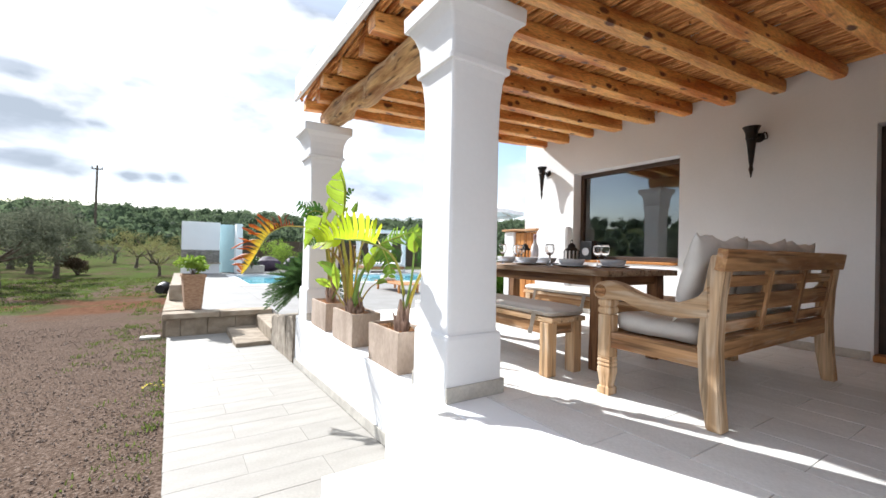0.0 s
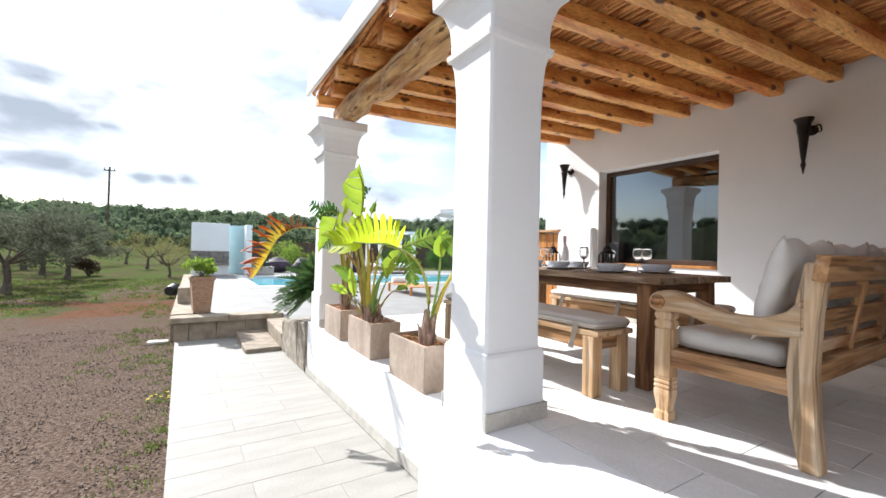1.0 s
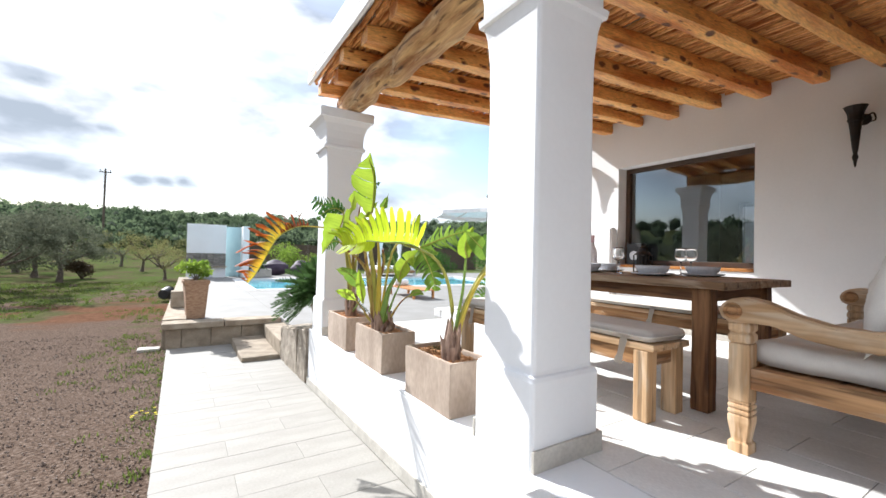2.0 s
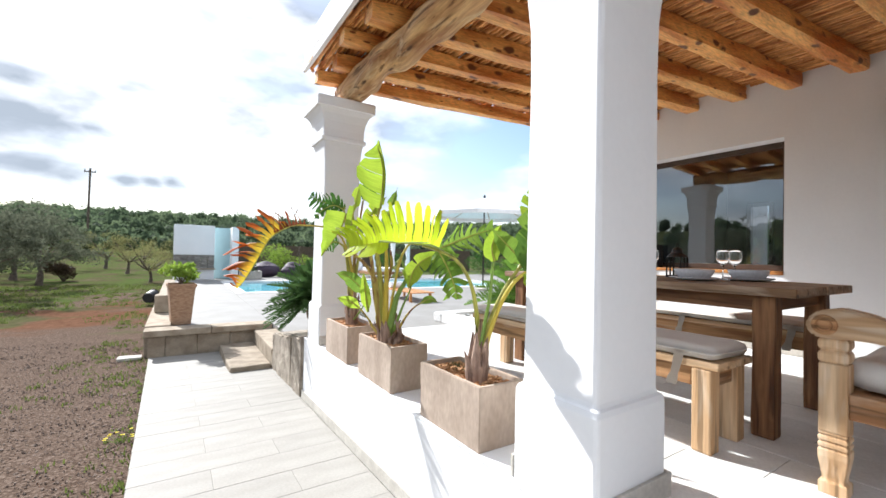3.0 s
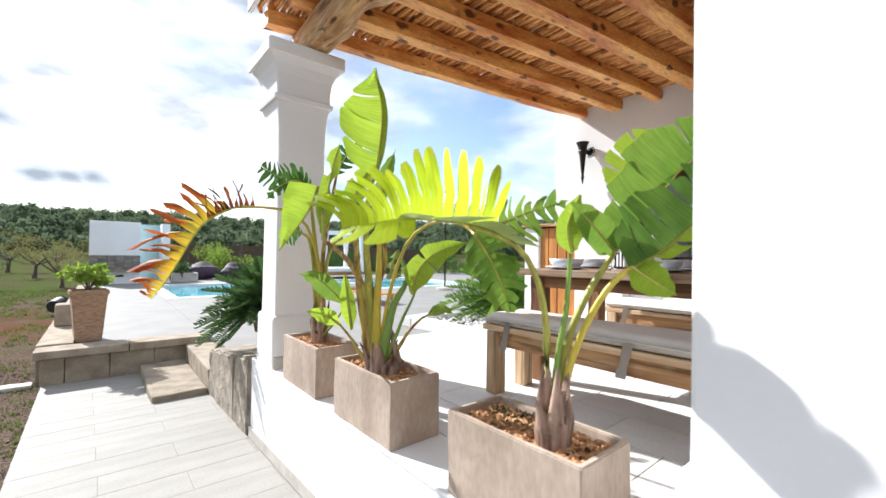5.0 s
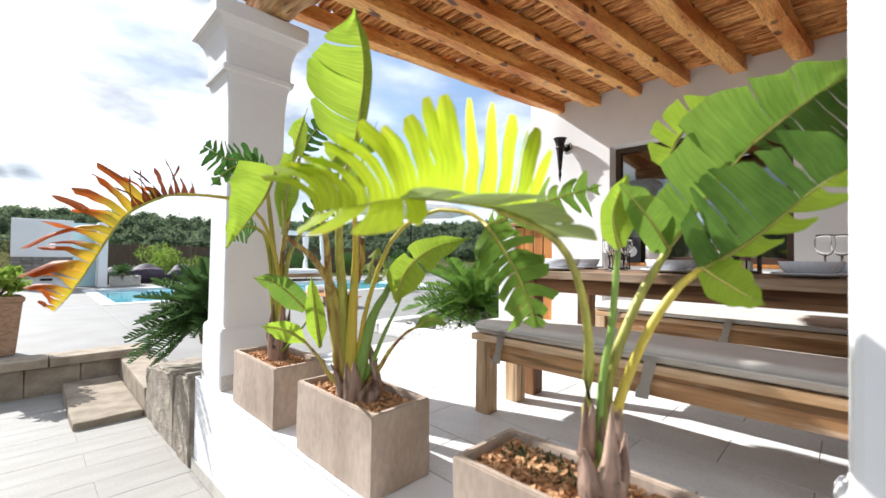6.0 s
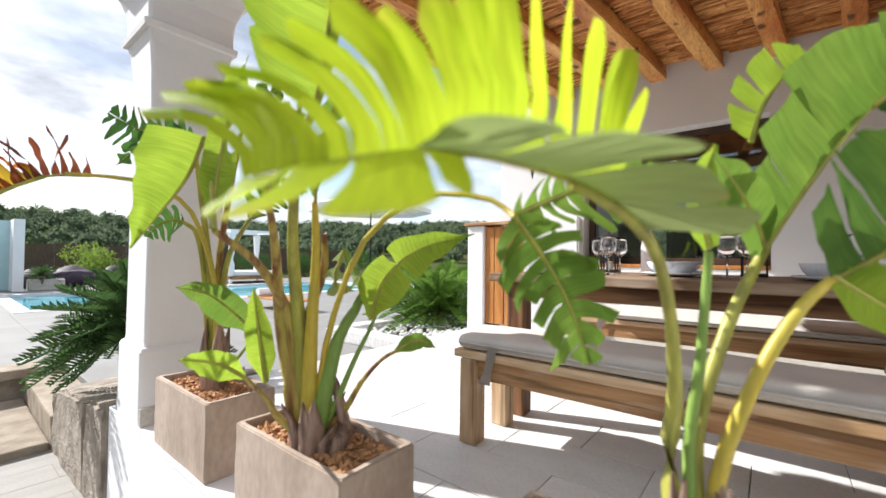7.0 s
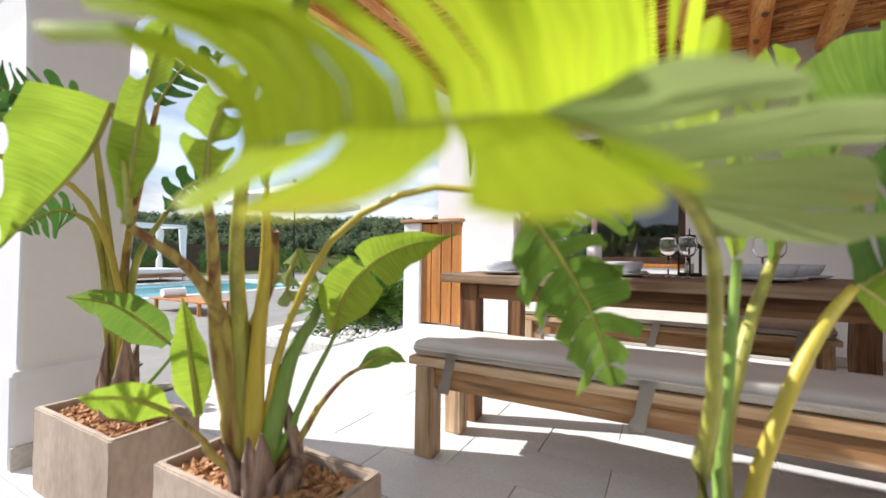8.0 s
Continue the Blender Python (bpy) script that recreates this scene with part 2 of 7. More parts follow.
PLASTER = material("white_plaster", (0.80, 0.80, 0.80), (0.765, 0.765, 0.765), rough=0.85, scale=1.6, fine=35, bump=0.05, dist=0.004, grain=0.01, spec=0.2)
TILE = material("pale_stone_tile", (0.72, 0.715, 0.695), (0.65, 0.64, 0.615), rough=0.55, scale=5, fine=90, bump=0.06, dist=0.004, vary=0.07, stretch=(1.6, 0.6, 1))
PATH_TILE = material("sandy_path_tile", (0.305, 0.29, 0.262), (0.262, 0.247, 0.22), rough=0.7, scale=4, fine=90, bump=0.08, dist=0.004, vary=0.03, stretch=(0.6, 1.6, 1))
GROUT = material("grout", (0.36, 0.34, 0.31), (0.28, 0.265, 0.24), rough=0.9, scale=20, bump=0.1)
PAVING = material("pale_terrace_paving", (0.25, 0.242, 0.228), (0.215, 0.206, 0.19), rough=0.7, scale=2.2, fine=90, bump=0.06, dist=0.004)
PATH_GROUT = material("sandy_grout", (0.27, 0.255, 0.228), (0.25, 0.235, 0.21), rough=0.9, scale=20, bump=0.1)
SKIRT = material("stone_skirting", (0.55, 0.52, 0.46), (0.45, 0.42, 0.37), rough=0.7, scale=9, bump=0.1)
SAND = material("sandstone", (0.36, 0.30, 0.225), (0.235, 0.185, 0.132), rough=0.9, scale=6, fine=70, bump=0.5, dist=0.012, vary=0.08)
ROUGHSTONE = material("rough_grey_stone", (0.40, 0.345, 0.275), (0.23, 0.19, 0.15), rough=0.95, scale=7, fine=45, bump=0.9, dist=0.03)
JUNIPER = material("juniper_wood", (0.88, 0.47, 0.15), (0.54, 0.18, 0.04), rough=0.42, scale=3.2, fine=40, mix=(0.38, 0.60), grain=0.24, bump=0.7, dist=0.014, stretch=(0.35, 2.4, 2.4), vary=0.12)
LOGWOOD = worn_wood("weathered_log", (0.68, 0.43, 0.19), (0.33, 0.15, 0.055), (0.76, 0.59, 0.36), "y", 0.5, 1.0)
add_knots(JUNIPER, (0.55, 1.0, 1.0), 7.5, 0.235, (0.13, 0.045, 0.017))
add_knots(JUNIPER, (0.4, 1.3, 1.3), 12.0, 0.155, (0.20, 0.065, 0.022))
add_knots(LOGWOOD, (1.5, 0.28, 1.5), 7.0, 0.17, (0.10, 0.05, 0.025))
BOARDS = material("ceiling_sticks", (0.80, 0.41, 0.145), (0.36, 0.12, 0.03), rough=0.6, scale=7, fine=50, mix=(0.38, 0.60), grain=0.3, bump=0.5, dist=0.008, stretch=(4, 0.5, 4))
TEAK = material("weathered_teak", (0.55, 0.37, 0.205), (0.30, 0.165, 0.075), rough=0.65, scale=5, fine=60, mix=(0.38, 0.60), grain=0.2, bump=0.35, dist=0.006)
TEAK_X, TEAK_Y, TEAK_Z = (worn_wood("weathered_teak_" + a, (0.49, 0.28, 0.13), (0.28, 0.13, 0.052), (0.60, 0.48, 0.36), a, 0.42, 0.85) for a in "xyz")
PALETEAK_Y, PALETEAK_Z = (worn_wood("bleached_teak_" + a, (0.58, 0.405, 0.245), (0.43, 0.26, 0.13), (0.65, 0.54, 0.41), a, 0.6, 0.8) for a in "yz")
OLDWOOD = worn_wood("old_table_top", (0.36, 0.25, 0.165), (0.20, 0.115, 0.06), (0.47, 0.38, 0.29), "y", 0.55, 0.9)
OLDWOOD_Y, OLDWOOD_X, OLDWOOD_Z = (worn_wood("old_table_frame_" + a, (0.27, 0.135, 0.06), (0.12, 0.05, 0.022), (0.40, 0.24, 0.12), a, 0.25, 0.8) for a in "yxz")
REDWOOD = material("varnished_door_wood", (0.52, 0.23, 0.06), (0.36, 0.14, 0.035), rough=0.45, scale=6, fine=50, bump=0.2, dist=0.004, stretch=(2.4, 2.4, 0.25))
DARKFRAME = material("dark_brown_frame", (0.075, 0.045, 0.03), (0.05, 0.03, 0.02), rough=0.45, scale=8, bump=0.1)
FABRIC = material("taupe_canvas", (0.66, 0.62, 0.565), (0.60, 0.56, 0.51), rough=0.95, scale=6, fine=400, bump=0.25, dist=0.002, spec=0.1)
PILLOW = material("pale_linen", (0.66, 0.63, 0.58), (0.59, 0.56, 0.52), rough=0.95, scale=7, fine=400, bump=0.3, dist=0.003, spec=0.1)
IRON = material("black_iron", (0.022, 0.02, 0.02), (0.035, 0.025, 0.02), rough=0.5, scale=14, bump=0.4, dist=0.004, metal=0.6)
CERAMIC = material("grey_glazed_ceramic", (0.60, 0.61, 0.64), (0.55, 0.56, 0.59), rough=0.25, scale=6, bump=0.02)
CLAY = material("brown_clay_trough", (0.50, 0.40, 0.32), (0.34, 0.26, 0.20), rough=0.85, scale=5, fine=55, bump=0.25, dist=0.005, mix=(0.32, 0.66), grain=0.10, stretch=(1, 1, 0.45))
MULCH = material("bark_mulch", (0.45, 0.20, 0.075), (0.22, 0.09, 0.035), rough=0.9, scale=30, fine=90, bump=1.0, dist=0.02)
CHIP = material("bark_chip", (0.60, 0.35, 0.18), (0.34, 0.15, 0.06), rough=0.9, scale=40, bump=0.3)
MOSS = material("dull_moss", (0.10, 0.11, 0.045), (0.06, 0.06, 0.03), rough=1, scale=40, bump=0.6)
SHEATH = material("dry_sheath", (0.42, 0.29, 0.22), (0.15, 0.09, 0.065), rough=0.85, scale=14, fine=70, bump=0.5, dist=0.006, stretch=(3, 3, 0.5))
STALK = material("green_yellow_stalk", (0.40, 0.39, 0.07), (0.25, 0.24, 0.045), rough=0.4, scale=9, fine=50, bump=0.15, stretch=(3, 3, 0.25))
STALK_GREEN = material("fresh_green_stalk", (0.22, 0.34, 0.07), (0.15, 0.25, 0.05), rough=0.4, scale=5, fine=50, bump=0.1, stretch=(2, 2, 0.4))
STALK_YELLOW = material("yellow_stalk", (0.55, 0.40, 0.05), (0.42, 0.36, 0.05), rough=0.4, scale=5, fine=50, bump=0.1, stretch=(2, 2, 0.4))
STALK_BROWN = material("brown_green_stalk", (0.40, 0.31, 0.07), (0.18, 0.075, 0.03), rough=0.5, scale=11, fine=50, mix=(0.38, 0.56), bump=0.2, stretch=(3.5, 3.5, 0.25))
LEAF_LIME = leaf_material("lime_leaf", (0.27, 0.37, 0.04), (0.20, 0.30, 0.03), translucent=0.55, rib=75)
# yellow leaf: the lift is larger, its overexposed look put into the colour
LEAF_YELLOW = leaf_material("yellow_green_leaf", (0.34, 0.43, 0.022), (0.275, 0.37, 0.02), (0.40, 0.30, 0.04), translucent=0.64, rib=75, tip=(0.40, 0.28, 0.05), tip_from=0.92, through_gain=2.0)
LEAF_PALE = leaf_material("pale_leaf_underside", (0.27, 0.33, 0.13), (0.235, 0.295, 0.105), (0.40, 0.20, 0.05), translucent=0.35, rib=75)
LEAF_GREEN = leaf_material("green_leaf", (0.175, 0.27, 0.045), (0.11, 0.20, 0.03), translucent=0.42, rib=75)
# yellow-green spots put patches of sun into the deep green
LEAF_DEEP_FLECKED = leaf_material("sun_flecked_deep_leaf", (0.09, 0.165, 0.03), (0.05, 0.105, 0.02), (0.36, 0.40, 0.04), translucent=0.38, rib=75, scale=9)
LEAF_DARK = leaf_material("dark_green_leaf", (0.06, 0.14, 0.03), (0.035, 0.09, 0.02), translucent=0.3, rib=75)
LEAF_ORANGE = leaf_material("orange_leaf", (0.52, 0.36, 0.03), (0.34, 0.28, 0.03), (0.22, 0.07, 0.02), translucent=0.5, scale=11, rib=60, tip=(0.34, 0.085, 0.018), tip_from=0.12)
LEAF_BROWN = leaf_material("withered_leaf", (0.26, 0.075, 0.03), (0.09, 0.03, 0.02), translucent=0.3, scale=9)
PETAL = leaf_material("yellow_petal", (0.75, 0.62, 0.03), (0.65, 0.52, 0.02), translucent=0.3)
CYCAD = leaf_material("cycad_leaf", (0.07, 0.125, 0.04), (0.04, 0.08, 0.025), translucent=0.25, rough=0.35)
CYCAD_LIGHT = leaf_material("fresh_cycad_leaf", (0.10, 0.18, 0.03), (0.06, 0.12, 0.02), translucent=0.35, rough=0.35)
OLIVE = leaf_material("olive_leaf", (0.155, 0.165, 0.115), (0.085, 0.095, 0.062), translucent=0.25, rough=0.9)
CITRUS = leaf_material("pale_shrub_leaf", (0.22, 0.30, 0.05), (0.12, 0.20, 0.03), translucent=0.4)
BARK = material("grey_bark", (0.16, 0.125, 0.095), (0.08, 0.06, 0.045), rough=0.95, scale=9, fine=50, bump=0.8, dist=0.02)
WOODS = material("pine_wood_crowns", (0.08, 0.11, 0.06), (0.045, 0.066, 0.036), rough=0.95, scale=0.35, fine=7, bump=1.0, dist=0.5, spec=0.1)
# distance haze is mixed into this green: lighter and bluer than the foliage
WOODS_LEAF_HAZED = leaf_material("hazed_pine_foliage", (0.155, 0.20, 0.11), (0.075, 0.108, 0.062), translucent=0.3, rough=0.9, scale=0.16)
GRAVEL_STONE = material("gravel_stone", (0.27, 0.21, 0.17), (0.15, 0.11, 0.085), rough=0.95, scale=30, bump=0.2)
GRASS = leaf_material("grass_blade", (0.125, 0.17, 0.04), (0.10, 0.12, 0.035), translucent=0.3, rough=0.6)
BLUEWALL = material("pale_blue_render", (0.42, 0.60, 0.63), (0.38, 0.56, 0.60), rough=0.8, scale=3, bump=0.08)
PURPLE = material("plum_fabric", (0.055, 0.035, 0.055), (0.035, 0.022, 0.038), rough=0.7, scale=5, bump=0.2)
REED = material("reed_fence", (0.13, 0.095, 0.065), (0.08, 0.06, 0.045), rough=0.95, scale=8, fine=60, bump=0.6, stretch=(4, 4, 0.4))
CURTAIN = material("white_curtain", (0.80, 0.80, 0.80), (0.74, 0.74, 0.74), rough=0.9, scale=5, bump=0.1)
POTBRICK = material("textured_terracotta", (0.42, 0.27, 0.17), (0.29, 0.175, 0.11), rough=0.9, scale=16, fine=40, bump=0.9, dist=0.012, stretch=(1, 1, 2.6))
STACKSTONE = material("grey_stack_stone", (0.30, 0.275, 0.25), (0.18, 0.165, 0.15), rough=0.9, scale=7, fine=30, bump=0.7, dist=0.02, stretch=(1, 1, 3), vary=0.2)
WHITEPEBBLE = material("white_pebble", (0.72, 0.71, 0.69), (0.60, 0.59, 0.57), rough=0.8, scale=20, bump=0.1)
BOTTLE = material("white_bottle", (0.72, 0.68, 0.68), (0.70, 0.66, 0.67), rough=0.25, scale=4, bump=0.0)
PINKFOIL = material("pink_foil", (0.62, 0.40, 0.42), (0.56, 0.35, 0.38), rough=0.35, scale=8, bump=0.1)
BLACKBOX = material("black_card", (0.02, 0.02, 0.022), (0.028, 0.028, 0.03), rough=0.5, scale=8, bump=0.02)
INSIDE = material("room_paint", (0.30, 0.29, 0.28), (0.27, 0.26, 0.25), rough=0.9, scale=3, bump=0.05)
CANDLE = material("candle_wax", (0.75, 0.72, 0.65), (0.70, 0.67, 0.60), rough=0.5, scale=6, bump=0.02)
GLASS = glass_material("clear_glass")
WINDOW_GLASS = glass_material("window_glass", (0.50, 0.57, 0.60))
WINDOW_GLASS.node_tree.nodes["Principled BSDF"].inputs["IOR"].default_value = 2.1

WATER = bpy.data.materials.new("pool_water")
WATER.use_nodes = True
_b = WATER.node_tree.nodes["Principled BSDF"]
_b.inputs["Base Color"].default_value = (0.16, 0.52, 0.62, 1)
_b.inputs["Roughness"].default_value = 0.06
_n = WATER.node_tree.nodes.new("ShaderNodeTexNoise")
_n.inputs["Scale"].default_value, _n.inputs["Detail"].default_value = 3.0, 3
_p = WATER.node_tree.nodes.new("ShaderNodeBump")
_p.inputs["Strength"].default_value, _p.inputs["Distance"].default_value = 0.25, 0.03
WATER.node_tree.links.new(_n.outputs["Fac"], _p.inputs["Height"])
WATER.node_tree.links.new(_p.outputs["Normal"], _b.inputs["Normal"])


def ground_material():
    """Gravel, red earth and grass mixed by noise and by where they lie in the plan."""
    m = bpy.data.materials.new("gravel_earth_grass")
    m.use_nodes = True
    nd, ln = m.node_tree.nodes, m.node_tree.links
    b = nd["Principled BSDF"]
    b.inputs["Roughness"].default_value = 0.95
    b.inputs["Specular IOR Level"].default_value = 0.0
    co = nd.new("ShaderNodeTexCoord")

    def noise_node(scale, detail=6):
        n = nd.new("ShaderNodeTexNoise")
        n.inputs["Scale"].default_value, n.inputs["Detail"].default_value = scale, detail
        ln.new(co.outputs["Object"], n.inputs["Vector"])
        return n.outputs["Fac"]

    def ramp(fac, *stops):
        r = nd.new("ShaderNodeValToRGB")
        r.color_ramp.elements[0].position, r.color_ramp.elements[0].color = stops[0][0], (*stops[0][1], 1)
        r.color_ramp.elements[1].position, r.color_ramp.elements[1].color = stops[-1][0], (*stops[-1][1], 1)
        for p, c in stops[1:-1]:
            r.color_ramp.elements.new(p).color = (*c, 1)
        ln.new(fac, r.inputs["Fac"])
        return r.outputs["Color"]

    def mixed(fac, a, bb):
        x = nd.new("ShaderNodeMix")
        x.data_type = "RGBA"
        ln.new(fac, x.inputs["Factor"])
        ln.new(a, x.inputs["A"])
        ln.new(bb, x.inputs["B"])
        return x.outputs["Result"]

    gravel = ramp(noise_node(42, 7), (0.30, (0.055, 0.038, 0.029)), (0.50, (0.115, 0.082, 0.063)), (0.68, (0.20, 0.152, 0.122)))
    earth = ramp(noise_node(9), (0.3, (0.10, 0.05, 0.03)), (0.7, (0.165, 0.09, 0.058)))
    turf = ramp(noise_node(14), (0.3, (0.042, 0.062, 0.02)), (0.7, (0.10, 0.13, 0.042)))
    dry = ramp(noise_node(5), (0.3, (0.055, 0.05, 0.028)), (0.7, (0.12, 0.098, 0.058)))
    grass = mixed(ramp(noise_node(0.8, 9), (0.44, (0, 0, 0)), (0.60, (1, 1, 1))), turf, dry)
    ds = nd.new("ShaderNodeVectorMath")
    ds.operation = "DISTANCE"
    ds.inputs[1].default_value = (-1.7, 15.5, -0.78)
    ln.new(co.outputs["Object"], ds.inputs[0])
    dn = nd.new("ShaderNodeMath")
    dn.operation = "MULTIPLY_ADD"
    dn.inputs[1].default_value = -0.15
    ln.new(ds.outputs["Value"], dn.inputs[0])
    ln.new(noise_node(0.9), dn.inputs[2])
    g_e = mixed(ramp(dn.outputs["Value"], (0.12, (0, 0, 0)), (0.30, (1, 1, 1))), gravel, earth)
    sp = nd.new("ShaderNodeSeparateXYZ")
    ln.new(co.outputs["Object"], sp.inputs["Vector"])
    # further from the house the grass closes in
    far = nd.new("ShaderNodeMapRange")
    far.inputs["From Min"].default_value, far.inputs["From Max"].default_value = 9.0, 24.0
    far.inputs["To Min"].default_value, far.inputs["To Max"].default_value = -0.16, 0.16
    ln.new(sp.outputs["Y"], far.inputs["Value"])
    west = nd.new("ShaderNodeMapRange")
    west.inputs["From Min"].default_value, west.inputs["From Max"].default_value = -3.5, -9.0
    west.inputs["To Min"].default_value, west.inputs["To Max"].default_value = 0.0, 0.14
    ln.new(sp.outputs["X"], west.inputs["Value"])
    a1 = nd.new("ShaderNodeMath")
    ln.new(far.outputs["Result"], a1.inputs[0])
    ln.new(west.outputs["Result"], a1.inputs[1])
    a2 = nd.new("ShaderNodeMath")
    ln.new(a1.outputs["Value"], a2.inputs[0])
    ln.new(noise_node(0.55, 8), a2.inputs[1])
    full = mixed(ramp(a2.outputs["Value"], (0.50, (0, 0, 0)), (0.58, (1, 1, 1))), g_e, grass)
    ln.new(full, b.inputs["Base Color"])
    bp = nd.new("ShaderNodeBump")
    bp.inputs["Strength"].default_value, bp.inputs["Distance"].default_value = 0.8, 0.02
    ln.new(noise_node(60, 6), bp.inputs["Height"])
    ln.new(bp.outputs["Normal"], b.inputs["Normal"])
    return m


GROUND = ground_material()


# ---- mesh helpers ----
def thing(name, place, label, category, group="", kind=""):
    ob = new(name)
    ob.empty_display_size = 0.1
    ob.location = place
    return tagged(ob, label, category, group, kind)


def part(name, bm, mat, parent=None, label="", smooth=False):
    """Links a bmesh, in world coordinates, as one mesh object under a thing or a part."""
    me = bpy.data.meshes.new(name)
    bm.to_mesh(me)
    bm.free()
    me.materials.append(mat)
    if smooth:
        me.shade_smooth()
    ob = new(name, me)
    if parent is not None:
        ob.parent = parent
        if parent.type == "EMPTY":
            ob.matrix_parent_inverse = Matrix.Translation(-parent.location)
    if label:
        tagged(ob, label)
    return ob


def solid(name, bm, mat, label, category, group="", kind="", smooth=False):
    """A thing that is one mesh."""
    return tagged(part(name, bm, mat, smooth=smooth), label, category, group, kind)


def hexa(x0, x1, y0, y1, z0, z1, bevel=0.0, bm=None, m=None):
    """A box between two corners, its edges bevelled, turned by m if given."""
    own = bmesh.new()
    bmesh.ops.create_cube(own, size=1.0)
    for v in own.verts:
        v.co = Vector((x0 + (v.co.x + 0.5) * (x1 - x0), y0 + (v.co.y + 0.5) * (y1 - y0), z0 + (v.co.z + 0.5) * (z1 - z0)))
    if bevel:
        bmesh.ops.bevel(own, geom=own.edges[:], offset=bevel, segments=2, affect="EDGES", profile=0.6)
    if m is not None:
        own.transform(m)
    if bm is None:
        return own
    me = bpy.data.meshes.new("tmp")
    own.to_mesh(me)
    own.free()
    bm.from_mesh(me)
    bpy.data.meshes.remove(me)
    return bm


def curve_points(pts, n):
    """n + 1 points along a smooth line through pts."""
    pts = [Vector(p) for p in pts]
    if len(pts) == 2:
        return [pts[0].lerp(pts[1], i / n) for i in range(n + 1)]
    ext = [2 * pts[0] - pts[1], *pts, 2 * pts[-1] - pts[-2]]
    out = []
    for i in range(n + 1):
        f = i / n * (len(pts) - 1)
        k = min(int(f), len(pts) - 2)
        t = f - k
        a, b, c, d = ext[k:k + 4]
        out.append(0.5 * (2 * b + (c - a) * t + (2 * a - 5 * b + 4 * c - d) * t * t + (3 * b - a - 3 * c + d) * t ** 3))
    return out


def tube(pts, radii, n=10, steps=12, bm=None, wobble=0.0, seed=0, squash=1.0):
    """A round bar along a smooth line; radii run along it."""
    bm = bm or bmesh.new()
    line = curve_points(pts, steps)
    rings = []
    for i, p in enumerate(line):
        d = (line[min(i + 1, steps)] - line[max(i - 1, 0)]).normalized()
        side = d.cross(Vector((0, 0, 1)))
        if side.length < 0.05:
            side = d.cross(Vector((0, 1, 0)))
        side.normalize()
        up = side.cross(d)
        f = i / steps * (len(radii) - 1)
        k = min(int(f), len(radii) - 2)
        r = radii[k] + (radii[k + 1] - radii[k]) * (f - k)
        ring = []
        for j in range(n):
            a = 2 * math.pi * j / n
            w = 1 + wobble * noise.noise(Vector((seed * 7.3 + p.x * 3, p.y * 3 + math.cos(a) * 0.9, p.z * 3 + math.sin(a) * 0.9)))
            ring.append(bm.verts.new(p + (side * math.cos(a) + up * math.sin(a) * squash) * r * w))
        rings.append(ring)
    for a, b in zip(rings, rings[1:]):
        for j in range(n):
            bm.faces.new((a[j], a[(j + 1) % n], b[(j + 1) % n], b[j]))
    bm.faces.new(rings[0])
    bm.faces.new(rings[-1][::-1])
    return bm


def lathe(x, y, z, profile, n=24, bm=None):
    """A turned body: profile of (radius, height) above (x, y, z)."""
    bm = bm or bmesh.new()
    rings = []
    for r, h in profile:
        rings.append([bm.verts.new((x + max(r, 1e-4) * math.cos(2 * math.pi * j / n), y + max(r, 1e-4) * math.sin(2 * math.pi * j / n), z + h)) for j in range(n)])
    for a, b in zip(rings, rings[1:]):
        for j in range(n):
            bm.faces.new((a[j], a[(j + 1) % n], b[(j + 1) % n], b[j]))
    bm.faces.new(rings[0][::-1])
    bm.faces.new(rings[-1])
    return bm


def prism(outline, axis, lo, hi, bevel=0.0):
    """A flat outline drawn out along an axis. outline: pairs in the two other axes."""
    bm = bmesh.new()

    def at(p, h):
        return {"x": (h, p[0], p[1]), "y": (p[0], h, p[1]), "z": (p[0], p[1], h)}[axis]

    a = [bm.verts.new(at(p, lo)) for p in outline]
    b = [bm.verts.new(at(p, hi)) for p in outline]
    n = len(outline)
    bm.faces.new(a)
    bm.faces.new(b[::-1])
    for i in range(n):
        bm.faces.new((a[i], b[i], b[(i + 1) % n], a[(i + 1) % n]))
    bmesh.ops.recalc_face_normals(bm, faces=bm.faces[:])
    if bevel:
        bmesh.ops.bevel(bm, geom=bm.edges[:], offset=bevel, segments=2, affect="EDGES")
    return bm


def roughen(bm, amount, scale, seed=0):
    for v in bm.verts:
        v.co += amount * noise.noise_vector(v.co * scale + Vector((seed * 3.1, seed, 0)))
    return bm


def slab(x0, x1, y0, y1, z0, z1, cuts, amount, scale, seed=0, bevel=0.02):
    """A rough block: subdivided and displaced."""
    bm = hexa(x0, x1, y0, y1, z0, z1, bevel)
    bmesh.ops.subdivide_edges(bm, edges=[e for e in bm.edges if e.calc_length() > 0.12], cuts=cuts, use_grid_fill=True)
    return roughen(bm, amount, scale, seed)


# ---- ground and far country ----
TERRACE_Z = -0.36


def path_z(y):
    """The path climbs gently from the low wall towards the entrance steps."""
    return -0.735 + 0.034 * (9.4 - min(max(y, 2.0), 9.4))


def path_left(y):
    return 0.267 - 0.0218 * (y - 3.57)


def ground_height(x, y):
    """Flat by the house, rising to a wooded ridge far off."""
    r = math.hypot(x, y)
    h = path_z(y) - 0.06 + 0.03 * noise.noise(Vector((x * 0.35, y * 0.35, 0)))
    h += 0.012 * noise.noise(Vector((x * 3, y * 3, 2)))
    if r > 58:
        f = min((r - 58) / 100, 1.0)
        h += (3 * f * f - 2 * f ** 3) * (10.6 + 2.4 * noise.noise(Vector((x * 0.012, y * 0.012, 7))))
    return h


